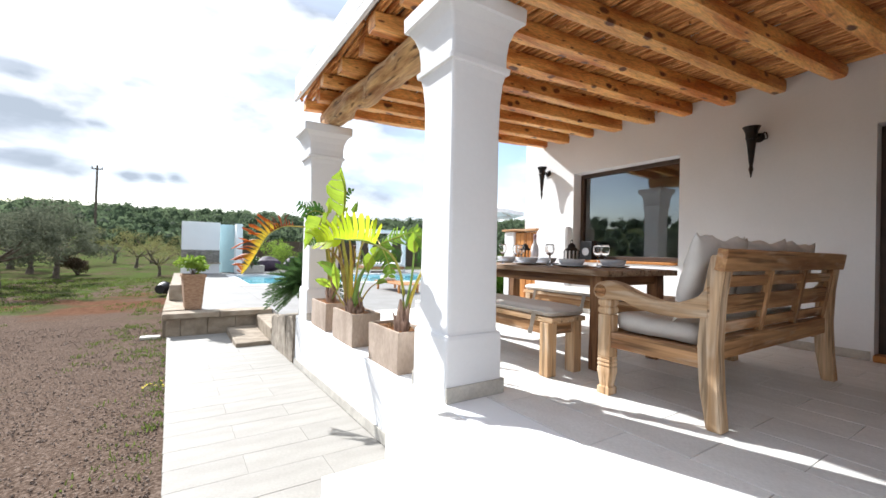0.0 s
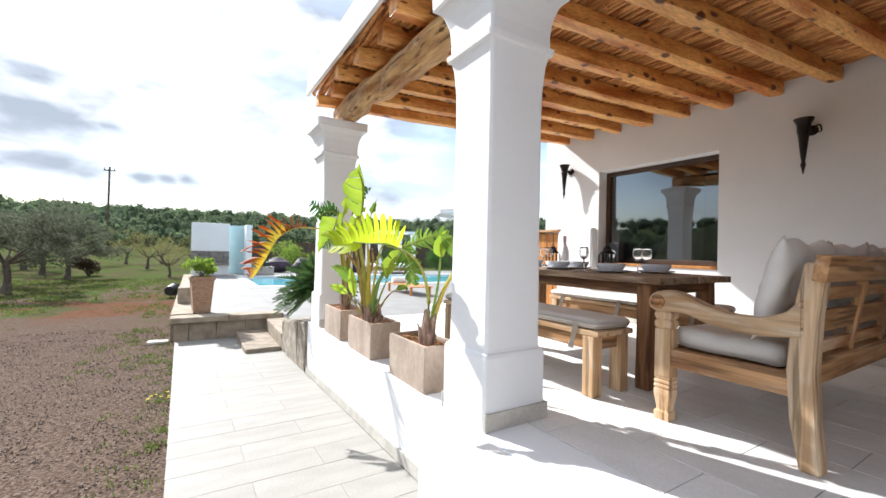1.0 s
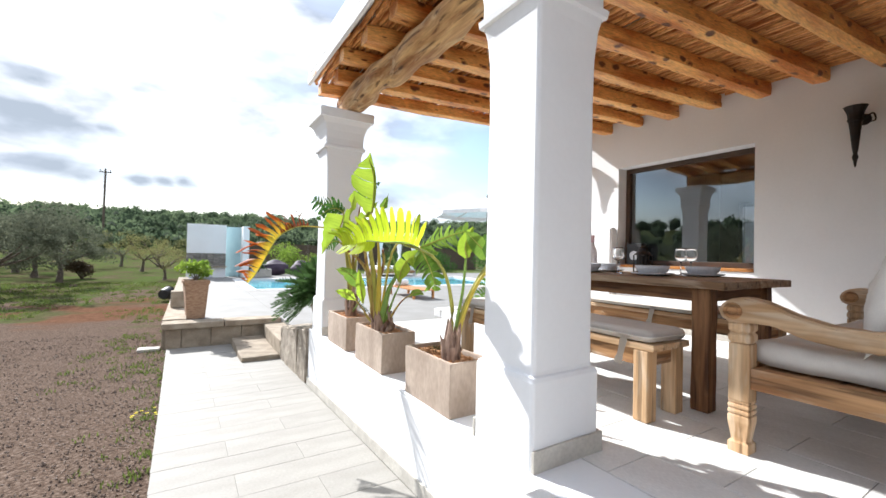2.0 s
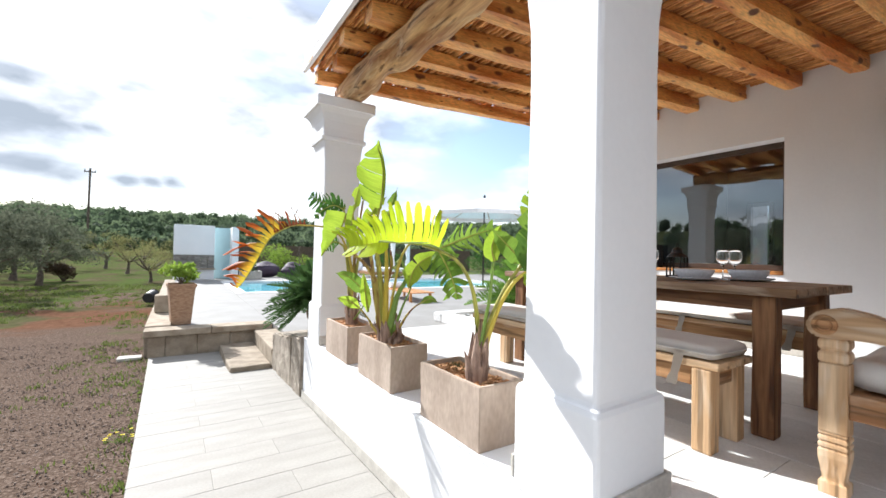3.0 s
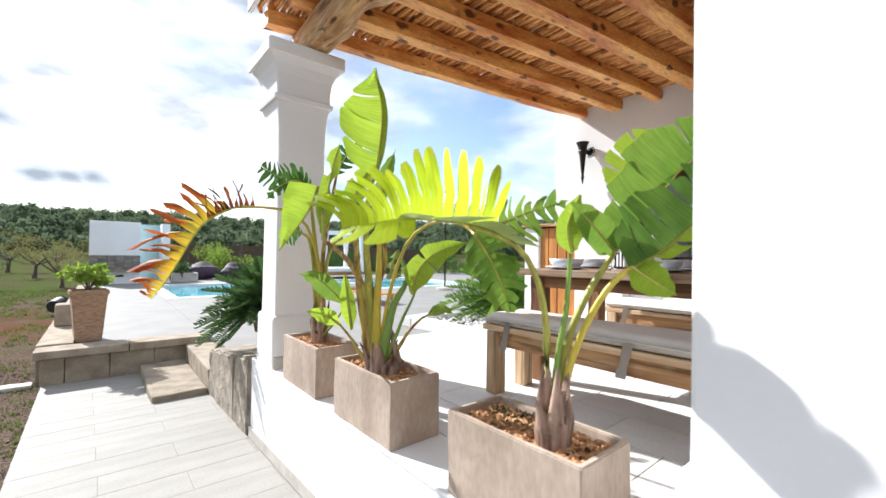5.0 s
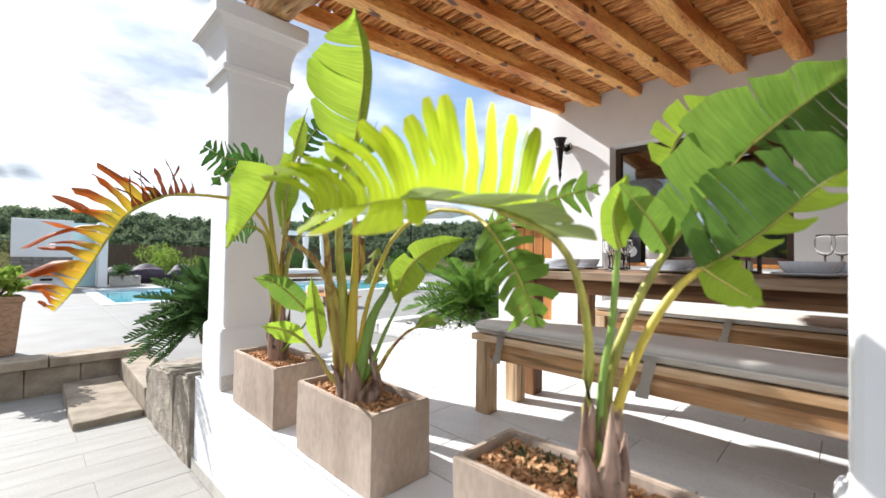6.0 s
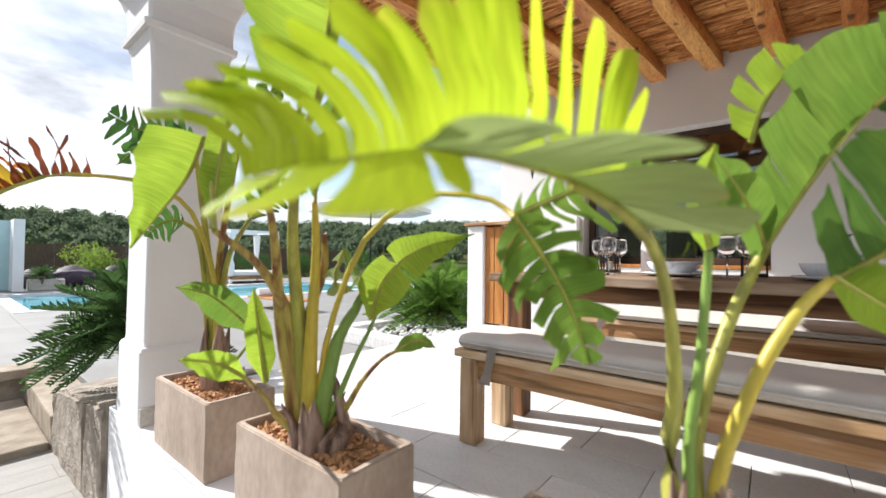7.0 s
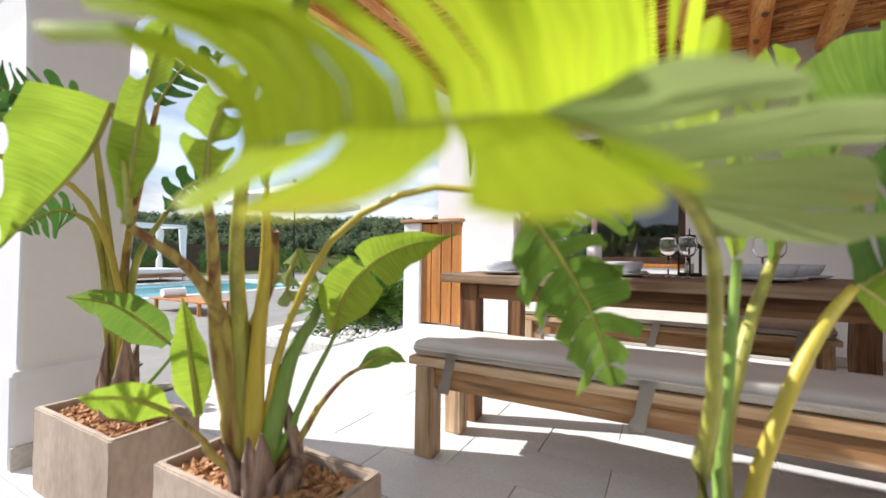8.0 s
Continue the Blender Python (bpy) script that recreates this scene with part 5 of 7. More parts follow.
def lantern(x, y, s=1.0):
    t = thing("lantern", (x, y, 0.76), "small black metal lantern with a candle", "lantern", "table lanterns")
    w, h = 0.048 * s, 0.13 * s
    part("base", hexa(x - w, x + w, y - w, y + w, 0.7615, 0.778, 0.003), IRON, t)
    for sx in (-1, 0, 1):
        for sy in (-1, 0, 1):
            if sx or sy:
                part("bar", hexa(x + sx * w * 0.9 - 0.004, x + sx * w * 0.9 + 0.004, y + sy * w * 0.9 - 0.004, y + sy * w * 0.9 + 0.004, 0.778, 0.76 + h), IRON, t)
    part("roof", lathe(x, y, 0.76 + h, [(w * 1.25, 0), (w * 1.2, 0.008), (w * 0.7, 0.03), (w * 0.62, 0.05), (w * 0.66, 0.055), (w * 0.3, 0.07), (0.004, 0.075)], 12), IRON, t)
    part("ring", tube([(x - 0.016, y, 0.76 + h + 0.07), (x - 0.014, y, 0.76 + h + 0.095), (x, y, 0.76 + h + 0.105), (x + 0.014, y, 0.76 + h + 0.095), (x + 0.016, y, 0.76 + h + 0.07)], [0.003, 0.003], 6, 12), IRON, t)
    part("candle", lathe(x, y, 0.778, [(0.022, 0), (0.022, 0.05), (0.0, 0.052)], 12), CANDLE, t)


lantern(3.57, 3.50, 1.15)
lantern(3.65, 4.23, 1.15)
bt = thing("bottle", (3.55, 3.98, 0.76), "white wine bottle with pink foil on the table", "bottle")
part("body", lathe(3.55, 3.98, 0.761, [(0.040, 0), (0.043, 0.01), (0.043, 0.15), (0.036, 0.19), (0.018, 0.23), (0.0155, 0.26)], 20), BOTTLE, bt, smooth=True)
part("foil", lathe(3.55, 3.98, 1.021, [(0.0162, 0), (0.0165, 0.05), (0.0175, 0.055), (0.0165, 0.062), (0.0, 0.063)], 16), PINKFOIL, bt)
bx = thing("loudspeaker", (5.50, 4.80, 0.797), "small black loudspeaker with a round pale ring on the window sill", "loudspeaker")
part("cabinet", hexa(5.435, 5.575, 4.70, 4.90, 0.798, 1.08, 0.004), BLACKBOX, bx)
part("speaker_ring", lathe(0, 0, 0, [(0.06, 0), (0.06, 0.003), (0.046, 0.004), (0.046, 0.001), (0, 0.001)], 20), CERAMIC, bx).matrix_basis = Matrix.Translation((5.434, 4.80, 0.92)) @ Matrix.Rotation(-math.pi / 2, 4, "Y")


# ---- plants ----
def trough(y0, y1, label):
    """Rectangular clay trough with open top, filled with bark mulch."""
    x0, x1, h, w = 1.615, 1.885, 0.295, 0.022
    t = thing("planter_box", ((x0 + x1) / 2, (y0 + y1) / 2, 0), label, "planter", "clay troughs on the porch edge")
    bm = bmesh.new()
    outer = [(x0, y0), (x1, y0), (x1, y1), (x0, y1)]
    innr = [(x0 + w, y0 + w), (x1 - w, y0 + w), (x1 - w, y1 - w), (x0 + w, y1 - w)]
    a = [bm.verts.new((*p, 0.0)) for p in outer]
    b = [bm.verts.new((*p, h)) for p in outer]
    c = [bm.verts.new((*p, h)) for p in innr]
    d = [bm.verts.new((*p, 0.10)) for p in innr]
    for i in range(4):
        j = (i + 1) % 4
        for q in ((a[i], a[j], b[j], b[i]), (b[i], b[j], c[j], c[i]), (c[i], c[j], d[j], d[i])):
            bm.faces.new(q)
    bm.faces.new(a[::-1])
    bm.faces.new(d)
    bmesh.ops.bevel(bm, geom=[e for e in bm.edges if e.is_manifold], offset=0.004, segments=2, affect="EDGES")
    bmesh.ops.subdivide_edges(bm, edges=[e for e in bm.edges if e.calc_length() > 0.15], cuts=5, use_grid_fill=True)
    roughen(bm, 0.0035, 7, y0)
    part("trough_body", bm, CLAY, t)
    rng = random.Random(int(y0 * 100))
    nx, ny = 12, 22
    bm = bmesh.new()
    g = {}
    for i in range(nx + 1):
        for j in range(ny + 1):
            x, y = x0 + w + (x1 - x0 - 2 * w) * i / nx, y0 + w + (y1 - y0 - 2 * w) * j / ny
            g[i, j] = bm.verts.new((x, y, 0.255 + 0.014 * noise.noise(Vector((x * 12, y * 12, 0)))))
    for i in range(nx):
        for j in range(ny):
            bm.faces.new((g[i, j], g[i + 1, j], g[i + 1, j + 1], g[i, j + 1]))
    part("soil", bm, MULCH, t, "bark mulch")
    verts, faces = [], []
    for _ in range(950):
        p = Vector((rng.uniform(x0 + w + 0.01, x1 - w - 0.01), rng.uniform(y0 + w + 0.01, y1 - w - 0.01), 0.262 + rng.uniform(-0.004, 0.014)))
        e = Euler((rng.uniform(-0.6, 0.6), rng.uniform(-0.6, 0.6), rng.uniform(0, 6.3))).to_matrix()
        sx, sy, sz = rng.uniform(0.006, 0.016), rng.uniform(0.004, 0.008), rng.uniform(0.001, 0.003)
        o = len(verts)
        for cx, cy, cz in ((-1, -1, -1), (1, -0.7, -1), (0.8, 1, -1), (-1, 0.8, -1), (-1, -1, 1), (1, -0.7, 1), (0.8, 1, 1), (-1, 0.8, 1)):
            verts.append(p + e @ Vector((cx * sx, cy * sy, cz * sz)))
        faces += [tuple(o + i for i in f) for f in ((0, 3, 2, 1), (4, 5, 6, 7), (0, 1, 5, 4), (1, 2, 6, 5), (2, 3, 7, 6), (3, 0, 4, 7))]
    many("mulch", verts, faces, CHIP, "orange-brown bark chips", "", "stuff", t)
    verts, faces = [], []
    if y0 < 4:
        for _ in range(700):
            a, r = rng.uniform(0, 6.28), 0.12 * rng.random() ** 0.5
            p = Vector((1.79 + 0.6 * r * math.cos(a), y0 + 0.33 + 1.3 * r * math.sin(a), 0.268))
            d = Vector((rng.gauss(0, 0.6), rng.gauss(0, 0.6), 1)).normalized() * rng.uniform(0.008, 0.022)
            s = Vector((rng.gauss(0, 1), rng.gauss(0, 1), 0)).normalized() * 0.004
            o = len(verts)
            verts += [p - s, p + s, p + d]
            faces.append((o, o + 1, o + 2))
        many("moss", verts, faces, MOSS, "dull green moss on the mulch", "", "stuff", t)
    return t


trough(3.35, 3.88, "brown clay trough beside the near column holding a broad-leaved plant")
trough(4.255, 4.81, "brown clay trough in the middle of the porch edge")
trough(5.05, 5.60, "brown clay trough against the corner column")


def blade(name, rib, width, left, right, mat, plant, tears=0, seed=0, droop=0.35, slant=0.35, gap=0.35, label="", stalk=None, stalk_r=0.006, shape=(0.25, 1.0, 0.95, 0.55, 0.05), sides=(1, 1), fold=0.0, square=0, left2=None, rag=0.0, slant2=None, droop2=None):
    """A large paddle leaf. rib: its middle line from base to tip; left, right: the ways in which the two halves
    spread; droop: how far their outer edge sinks (part of the width); tears: number of splits in each half."""
    rng = random.Random(seed)
    N, M = 48, 5
    line = curve_points(rib, N)
    bm = bmesh.new()
    uv = bm.loops.layers.uv.new("UVMap")

    def wide(s):
        f = s * (len(shape) - 1)
        k = min(int(f), len(shape) - 2)
        q = f - k
        q = q * q * (3 - 2 * q)
        return width * (shape[k] + (shape[k + 1] - shape[k]) * q)

    def at(s):
        f = max(0.0, min(1.0, s)) * N
        k = min(int(f), N - 1)
        return line[k].lerp(line[k + 1], f - k), (line[min(k + 2, N)] - line[max(k - 1, 0)]).normalized()

    def grid_strip(rows, us):
        prev = None
        for r, u in zip(rows, us):
            cur = [bm.verts.new(p) for p in r]
            if prev:
                for i in range(len(cur) - 1):
                    f = bm.faces.new((prev[0][i], prev[0][i + 1], cur[i + 1], cur[i]))
                    for lp, (a, b) in zip(f.loops, ((prev[1], i), (prev[1], i + 1), (u, i + 1), (u, i))):
                        lp[uv].uv = (a, b / max(M, 1))
            prev = (cur, u)

    for side, way in ((0, left), (1, right)):
        if not sides[side]:
            continue
        way0 = Vector(way)
        way1 = Vector(left2) if left2 and side == 0 else way0
        cuts = sorted([0.0, 1.0] + [min(0.97, max(0.05, (i + 1 + rng.uniform(-0.24, 0.24)) / (tears + 1))) for i in range(tears)])
        for a, b in zip(cuts, cuts[1:]):
            n = max(4, int((b - a) * N * 0.7))
            bend, twist, short = rng.uniform(-0.12 - 2 * rag, 0.12 + 2 * rag), rng.uniform(-0.15, 0.15) * (1 + 3 * rag), rng.uniform(0.88 - 0.5 * rag, 1.06)
            sweep = rng.uniform(-0.5, 0.5) * rag
            lean, jag = rng.uniform(-0.22, 0.10), [rng.uniform(-1, 1) for _ in range(7)]
            open_gap = gap * rng.uniform(0.4, 1.3) if tears else 0
            rows, us = [], []
            for i in range(n + 1):
                s0 = a + (b - a) * i / n
                row = []
                for j in range(M + 1):
                    u = j / M
                    c = (a + b) / 2
                    s = c + (s0 - c) * (1 - open_gap * (u ** 0.9 if square else min(1.0, u / 0.45) ** 1.5)) * (1 - 0.30 * u ** 4 if tears > 8 and not square else 1)
                    p, d = at(s)
                    wd = wide(s0 if not tears else min(1, s0)) * short
                    if tears and not square:
                        wd *= 1 - 0.14 * abs(2 * i / n - 1) ** 4
                    elif tears:
                        wd *= 1 + lean * (i / n - 0.5) + 0.03 * jag[i % 7]
                    way = way0.lerp(way1, s)
                    o = way - d * way.dot(d)
                    o.normalize()
                    nrm = o.cross(d)
                    sl = (slant if slant2 is None else slant + (slant2 - slant) * s ** 1.6) + sweep
                    dr = droop if droop2 is None else droop + (droop2 - droop) * s ** 1.6
                    p = p + o * wd * u * (1 - 0.25 * dr * u) + d * sl * wd * u * u - Vector((0, 0, 1)) * wd * (dr + 0.3 * rag * bend) * u * u * (1 + bend)
                    p += nrm * wd * (twist * u * (i / n - 0.5) * (1 if tears else 0) + fold * u * u)
                    p += 0.012 * width * 3 * noise.noise_vector(Vector((s * 5 + seed, u * 3, side * 5.0)))
                    row.append(p)
                rows.append(row)
                us.append(s0)
            grid_strip(rows, us)
    leaf = part(name, bm, mat, plant, label, smooth=True)
    mid = tube([line[i] + Vector((0, 0, -0.001)) for i in range(0, N + 1, 6)], [stalk_r, stalk_r * 0.65, stalk_r * 0.15], 6, 18)
    part("midrib", mid, STALK, leaf, smooth=True)
    return leaf


def stem(pts, radii, plant, mat, label=""):
    return part("stalk", tube(pts, radii, 9, 14, None, 0.12, pts[0][0] * 9), mat, plant, label, smooth=True)


def sheath_cluster(x, y, z, plant, seed, count=7, h=0.16, r=0.035):
    rng = random.Random(seed)
    for i in range(count):
        a = 2 * math.pi * i / count + rng.uniform(-0.3, 0.3)
        o = Vector((math.cos(a), math.sin(a), 0))
        b = Vector((x, y, z - 0.01)) + o * r * 0.75
        hh = h * rng.uniform(0.55, 1.1)
        m = b + o * 0.008 + Vector((0, 0, hh * 0.5))
        e = b + o * r * rng.uniform(-0.2, 0.9) + Vector((0, 0, hh))
        part("dry_sheath", tube([b, m, e], [0.027, 0.028, 0.003], 8, 8, None, 0.5, seed + i, 0.6), SHEATH, plant, smooth=True)


# plant in the near trough
P3 = thing("broad_leaved_plant", (1.72, 3.50, 0.26), "broad-leaved plant with lime leaves growing in a clay trough", "plant", "potted broad-leaved plants")
sheath_cluster(1.72, 3.51, 0.262, P3, 1, 11, 0.25, 0.044)
stem([(1.71, 3.53, 0.27), (1.759, 3.564, 0.5), (1.739, 3.552, 0.629), (1.701, 3.552, 0.753), (1.634, 3.559, 0.851), (1.553, 3.582, 0.902), (1.453, 3.612, 0.93)], [0.019, 0.015, 0.012, 0.01, 0.009, 0.008, 0.006], P3, STALK)
stem([(1.725, 3.52, 0.27), (1.783, 3.54, 0.514), (1.806, 3.526, 0.665), (1.814, 3.513, 0.856)], [0.013, 0.01, 0.009, 0.007], P3, STALK_GREEN)
stem([(1.735, 3.5, 0.27), (1.803, 3.534, 0.511), (1.879, 3.494, 0.718), (1.957, 3.44, 0.864)], [0.017, 0.013, 0.011, 0.009], P3, STALK)
stem([(1.74, 3.485, 0.27), (1.778, 3.503, 0.457), (1.812, 3.457, 0.633), (1.85, 3.401, 0.755), (1.888, 3.355, 0.812)], [0.017, 0.013, 0.011, 0.01, 0.008], P3, STALK_YELLOW)
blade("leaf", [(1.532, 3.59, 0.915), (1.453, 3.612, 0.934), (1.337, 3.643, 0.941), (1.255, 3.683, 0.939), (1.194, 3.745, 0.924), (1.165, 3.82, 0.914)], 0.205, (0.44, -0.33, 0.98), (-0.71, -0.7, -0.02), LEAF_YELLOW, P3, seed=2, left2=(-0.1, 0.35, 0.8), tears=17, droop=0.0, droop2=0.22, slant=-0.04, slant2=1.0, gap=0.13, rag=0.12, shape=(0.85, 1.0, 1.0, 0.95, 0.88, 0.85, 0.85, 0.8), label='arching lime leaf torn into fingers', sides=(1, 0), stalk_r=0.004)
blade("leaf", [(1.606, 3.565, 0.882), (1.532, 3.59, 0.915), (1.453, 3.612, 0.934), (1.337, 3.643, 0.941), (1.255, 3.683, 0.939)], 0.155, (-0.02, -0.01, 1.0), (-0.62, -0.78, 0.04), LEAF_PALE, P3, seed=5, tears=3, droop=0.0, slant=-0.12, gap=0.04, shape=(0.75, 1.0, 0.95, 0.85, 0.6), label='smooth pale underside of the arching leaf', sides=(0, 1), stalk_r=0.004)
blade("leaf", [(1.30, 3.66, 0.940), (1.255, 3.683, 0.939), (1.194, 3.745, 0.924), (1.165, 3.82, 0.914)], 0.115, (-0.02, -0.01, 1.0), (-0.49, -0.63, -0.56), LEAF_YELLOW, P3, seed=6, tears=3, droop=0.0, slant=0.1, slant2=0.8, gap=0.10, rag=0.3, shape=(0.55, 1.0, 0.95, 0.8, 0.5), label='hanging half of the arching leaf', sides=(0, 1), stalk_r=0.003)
# halves of one leaf: sunlit side coloured lighter green, hanging side darker
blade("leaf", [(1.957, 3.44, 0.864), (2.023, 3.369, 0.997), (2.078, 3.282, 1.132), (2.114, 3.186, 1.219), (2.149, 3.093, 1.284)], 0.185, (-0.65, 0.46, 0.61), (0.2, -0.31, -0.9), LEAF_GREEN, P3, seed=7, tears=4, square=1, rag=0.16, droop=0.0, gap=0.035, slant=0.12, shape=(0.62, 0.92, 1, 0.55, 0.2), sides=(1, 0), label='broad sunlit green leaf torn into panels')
blade("leaf", [(2.078, 3.282, 1.132), (2.114, 3.186, 1.219), (2.149, 3.093, 1.284)], 0.22, (-0.02, -0.01, 1.0), (0.13, -0.28, -0.92), LEAF_DEEP_FLECKED, P3, seed=8, tears=7, square=1, droop=0.0, gap=0.34, slant=0.1, shape=(0.12, 0.5, 0.9, 1.0, 0.7), sides=(0, 1))
blade("leaf", [(1.957, 3.44, 0.864), (1.905, 3.449, 0.905), (1.852, 3.471, 0.96), (1.803, 3.505, 1.02)], 0.06, (-0.48, 0.22, -0.71), (0.48, -0.5, 0.71), LEAF_GREEN, P3, seed=41, tears=0, droop=0.0, slant=0.1, shape=(0.4, 1, 1, 0.75, 0.1))
blade("leaf", [(1.826, 3.515, 0.861), (1.815, 3.524, 0.911), (1.826, 3.526, 0.969), (1.856, 3.507, 1.049)], 0.05, (-0.64, 0.21, 0.19), (0.49, -0.64, 0.21), LEAF_LIME, P3, seed=18, tears=0, droop=0.05, slant=0.2, shape=(0.4, 1, 1, 0.7, 0.1))
blade("leaf", [(2.014, 3.461, 1.082), (2.029, 3.444, 1.152), (2.061, 3.41, 1.215), (2.1, 3.369, 1.267)], 0.075, (-0.51, 0.49, 0.59), (0.49, -0.64, 0.11), LEAF_LIME, P3, seed=42, tears=3, square=1, droop=0.0, slant=0.1, gap=0.25, shape=(0.6, 1, 1, 0.9, 0.5), sides=(1, 0))
blade("leaf", [(1.888, 3.355, 0.812), (1.92, 3.293, 0.855), (1.939, 3.229, 0.914), (1.946, 3.164, 0.981), (1.959, 3.092, 1.037)], 0.185, (-0.39, 0.16, 0.89), (-0.06, -0.63, -0.61), LEAF_DEEP_FLECKED, P3, seed=9, tears=5, square=1, droop=0.0, gap=0.18, slant=0.05, shape=(0.75, 1.0, 0.95, 0.75, 0.5), sides=(1, 0), label='deep green leaf torn into upright strips')
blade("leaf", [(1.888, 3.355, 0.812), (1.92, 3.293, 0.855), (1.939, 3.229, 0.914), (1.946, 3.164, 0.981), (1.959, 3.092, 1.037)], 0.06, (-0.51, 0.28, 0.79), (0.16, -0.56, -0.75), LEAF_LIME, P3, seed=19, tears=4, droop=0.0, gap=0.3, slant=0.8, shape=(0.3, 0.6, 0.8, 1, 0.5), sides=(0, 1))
blade("leaf", [(1.888, 3.355, 0.819), (1.898, 3.323, 0.794), (1.917, 3.284, 0.766), (1.934, 3.239, 0.737)], 0.055, (0.2, -0.5, 0.7), (-0.55, 0.15, -0.61), LEAF_LIME, P3, seed=10, tears=0, droop=0.0, shape=(0.5, 1, 0.9, 0.55, 0.03))
# plant in the middle trough
P2 = thing("broad_leaved_plant", (1.72, 4.48, 0.26), "tall broad-leaved plant with one upright leaf growing in a clay trough", "plant", "potted broad-leaved plants")
sheath_cluster(1.70, 4.50, 0.262, P2, 3, 10, 0.19, 0.062)
part("dry_sheath", tube([(1.755, 4.455, 0.25), (1.765, 4.44, 0.33), (1.745, 4.45, 0.45), (1.735, 4.455, 0.50)], [0.045, 0.042, 0.022, 0.003], 10, 12, None, 0.4, 2, 0.55), SHEATH, P2, "large folded dry sheath", smooth=True)
stem([(1.712, 4.5, 0.27), (1.66, 4.546, 0.417), (1.642, 4.53, 0.643), (1.53, 4.496, 0.81), (1.412, 4.498, 0.903)], [0.031, 0.026, 0.018, 0.012, 0.008], P2, STALK_BROWN)
stem([(1.6939418467448017, 4.510358512399787, 0.27), (1.668, 4.538, 0.417), (1.621, 4.55, 0.643), (1.555, 4.469, 0.863), (1.5, 4.407, 0.979)], [0.031, 0.026, 0.018, 0.012, 0.008], P2, STALK_BROWN)
stem([(1.6941168701439115, 4.489541090731037, 0.27), (1.684, 4.522, 0.417), (1.657, 4.514, 0.644), (1.587, 4.437, 0.863), (1.51, 4.296, 1.047), (1.489, 4.2, 1.167)], [0.031, 0.026, 0.018, 0.012, 0.008], P2, STALK)
stem([(1.7119983036366009, 4.500201766805812, 0.27), (1.684, 4.494, 0.422), (1.673, 4.47, 0.646), (1.642, 4.41, 0.843), (1.614, 4.378, 0.986)], [0.031, 0.026, 0.018, 0.012, 0.008], P2, STALK_YELLOW)
stem([(1.6937685361505996, 4.5102551868970595, 0.27), (1.699, 4.478, 0.423), (1.711, 4.432, 0.647), (1.669, 4.24, 0.883), (1.643, 4.022, 0.972), (1.657, 3.866, 0.959), (1.663, 3.805, 0.921)], [0.013, 0.01, 0.008, 0.006, 0.005], P2, STALK_YELLOW)
stem([(1.694293556864048, 4.48944365088034, 0.27), (1.712, 4.465, 0.423), (1.739, 4.433, 0.601), (1.783, 4.385, 0.734), (1.758, 4.435, 0.867)], [0.031, 0.026, 0.018, 0.012, 0.008], P2, STALK_GREEN)
stem([(1.711993215026012, 4.500403476566654, 0.27), (1.736, 4.442, 0.401), (1.76, 4.386, 0.538), (1.782, 4.346, 0.628), (1.793, 4.319, 0.694)], [0.013, 0.01, 0.008, 0.006, 0.005], P2, STALK_GREEN)
stem([(1.6935969873609305, 4.510148961973715, 0.27), (1.752, 4.426, 0.379), (1.789, 4.387, 0.468), (1.827, 4.347, 0.531), (1.857, 4.315, 0.558)], [0.013, 0.01, 0.008, 0.006, 0.005], P2, STALK_BROWN)
stem([(1.6944718569510635, 4.489349195597022, 0.27), (1.609, 4.542, 0.383), (1.577, 4.53, 0.434), (1.507, 4.528, 0.519)], [0.013, 0.01, 0.008, 0.006, 0.005], P2, STALK_BROWN)
stem([(1.711984735606922, 4.5006050722536814, 0.27), (1.676, 4.53, 0.395), (1.675, 4.526, 0.596), (1.704, 4.463, 0.799), (1.673, 4.42, 0.908)], [0.031, 0.026, 0.018, 0.012, 0.008], P2, STALK_BROWN)
blade("leaf", [(1.492, 4.198, 1.162), (1.491, 4.153, 1.288), (1.478, 4.119, 1.411), (1.437, 4.114, 1.552)], 0.165, (-0.71, 0.5, 0.24), (0.56, -0.71, 0.21), LEAF_LIME, P2, seed=21, tears=3, rag=0.12, droop=0.0, gap=0.05, slant=0.25, shape=(0.75, 1, 1.0, 0.75, 0.05), label='tall upright lime leaf', sides=(1, 0))
blade("leaf", [(1.492, 4.198, 1.162), (1.477, 4.138, 1.281), (1.452, 4.089, 1.392), (1.402, 4.065, 1.511)], 0.035, (-0.71, 0.5, 0.24), (-0.01, -0.85, 0.09), LEAF_LIME, P2, seed=29, tears=0, droop=0.03, gap=0.2, slant=0.4, shape=(0.5, 1, 1, 0.8, 0.05), sides=(0, 1))
blade("leaf", [(1.428, 4.617, 1.16), (1.405, 4.658, 1.056), (1.363, 4.73, 0.957), (1.319, 4.806, 0.86)], 0.165, (-0.79, 0.49, 0.44), (0.36, -0.64, -0.2), LEAF_LIME, P2, seed=22, droop=0.1, slant=0.1, shape=(0.95, 1.0, 0.75, 0.4, 0.03), sides=(1, 0))
stem([(1.412, 4.498, 0.903), (1.424, 4.554, 1.023), (1.428, 4.617, 1.16)], [0.007, 0.006, 0.005], P2, STALK)
blade("leaf", [(1.418, 4.535, 0.91), (1.442, 4.549, 1.086), (1.469, 4.545, 1.256), (1.495, 4.515, 1.381)], 0.05, (-0.5, 0.35, 0.29), (0.42, -0.57, 0.11), LEAF_LIME, P2, seed=23, tears=1, droop=0.1, shape=(0.4, 1, 1, 0.7, 0.05))
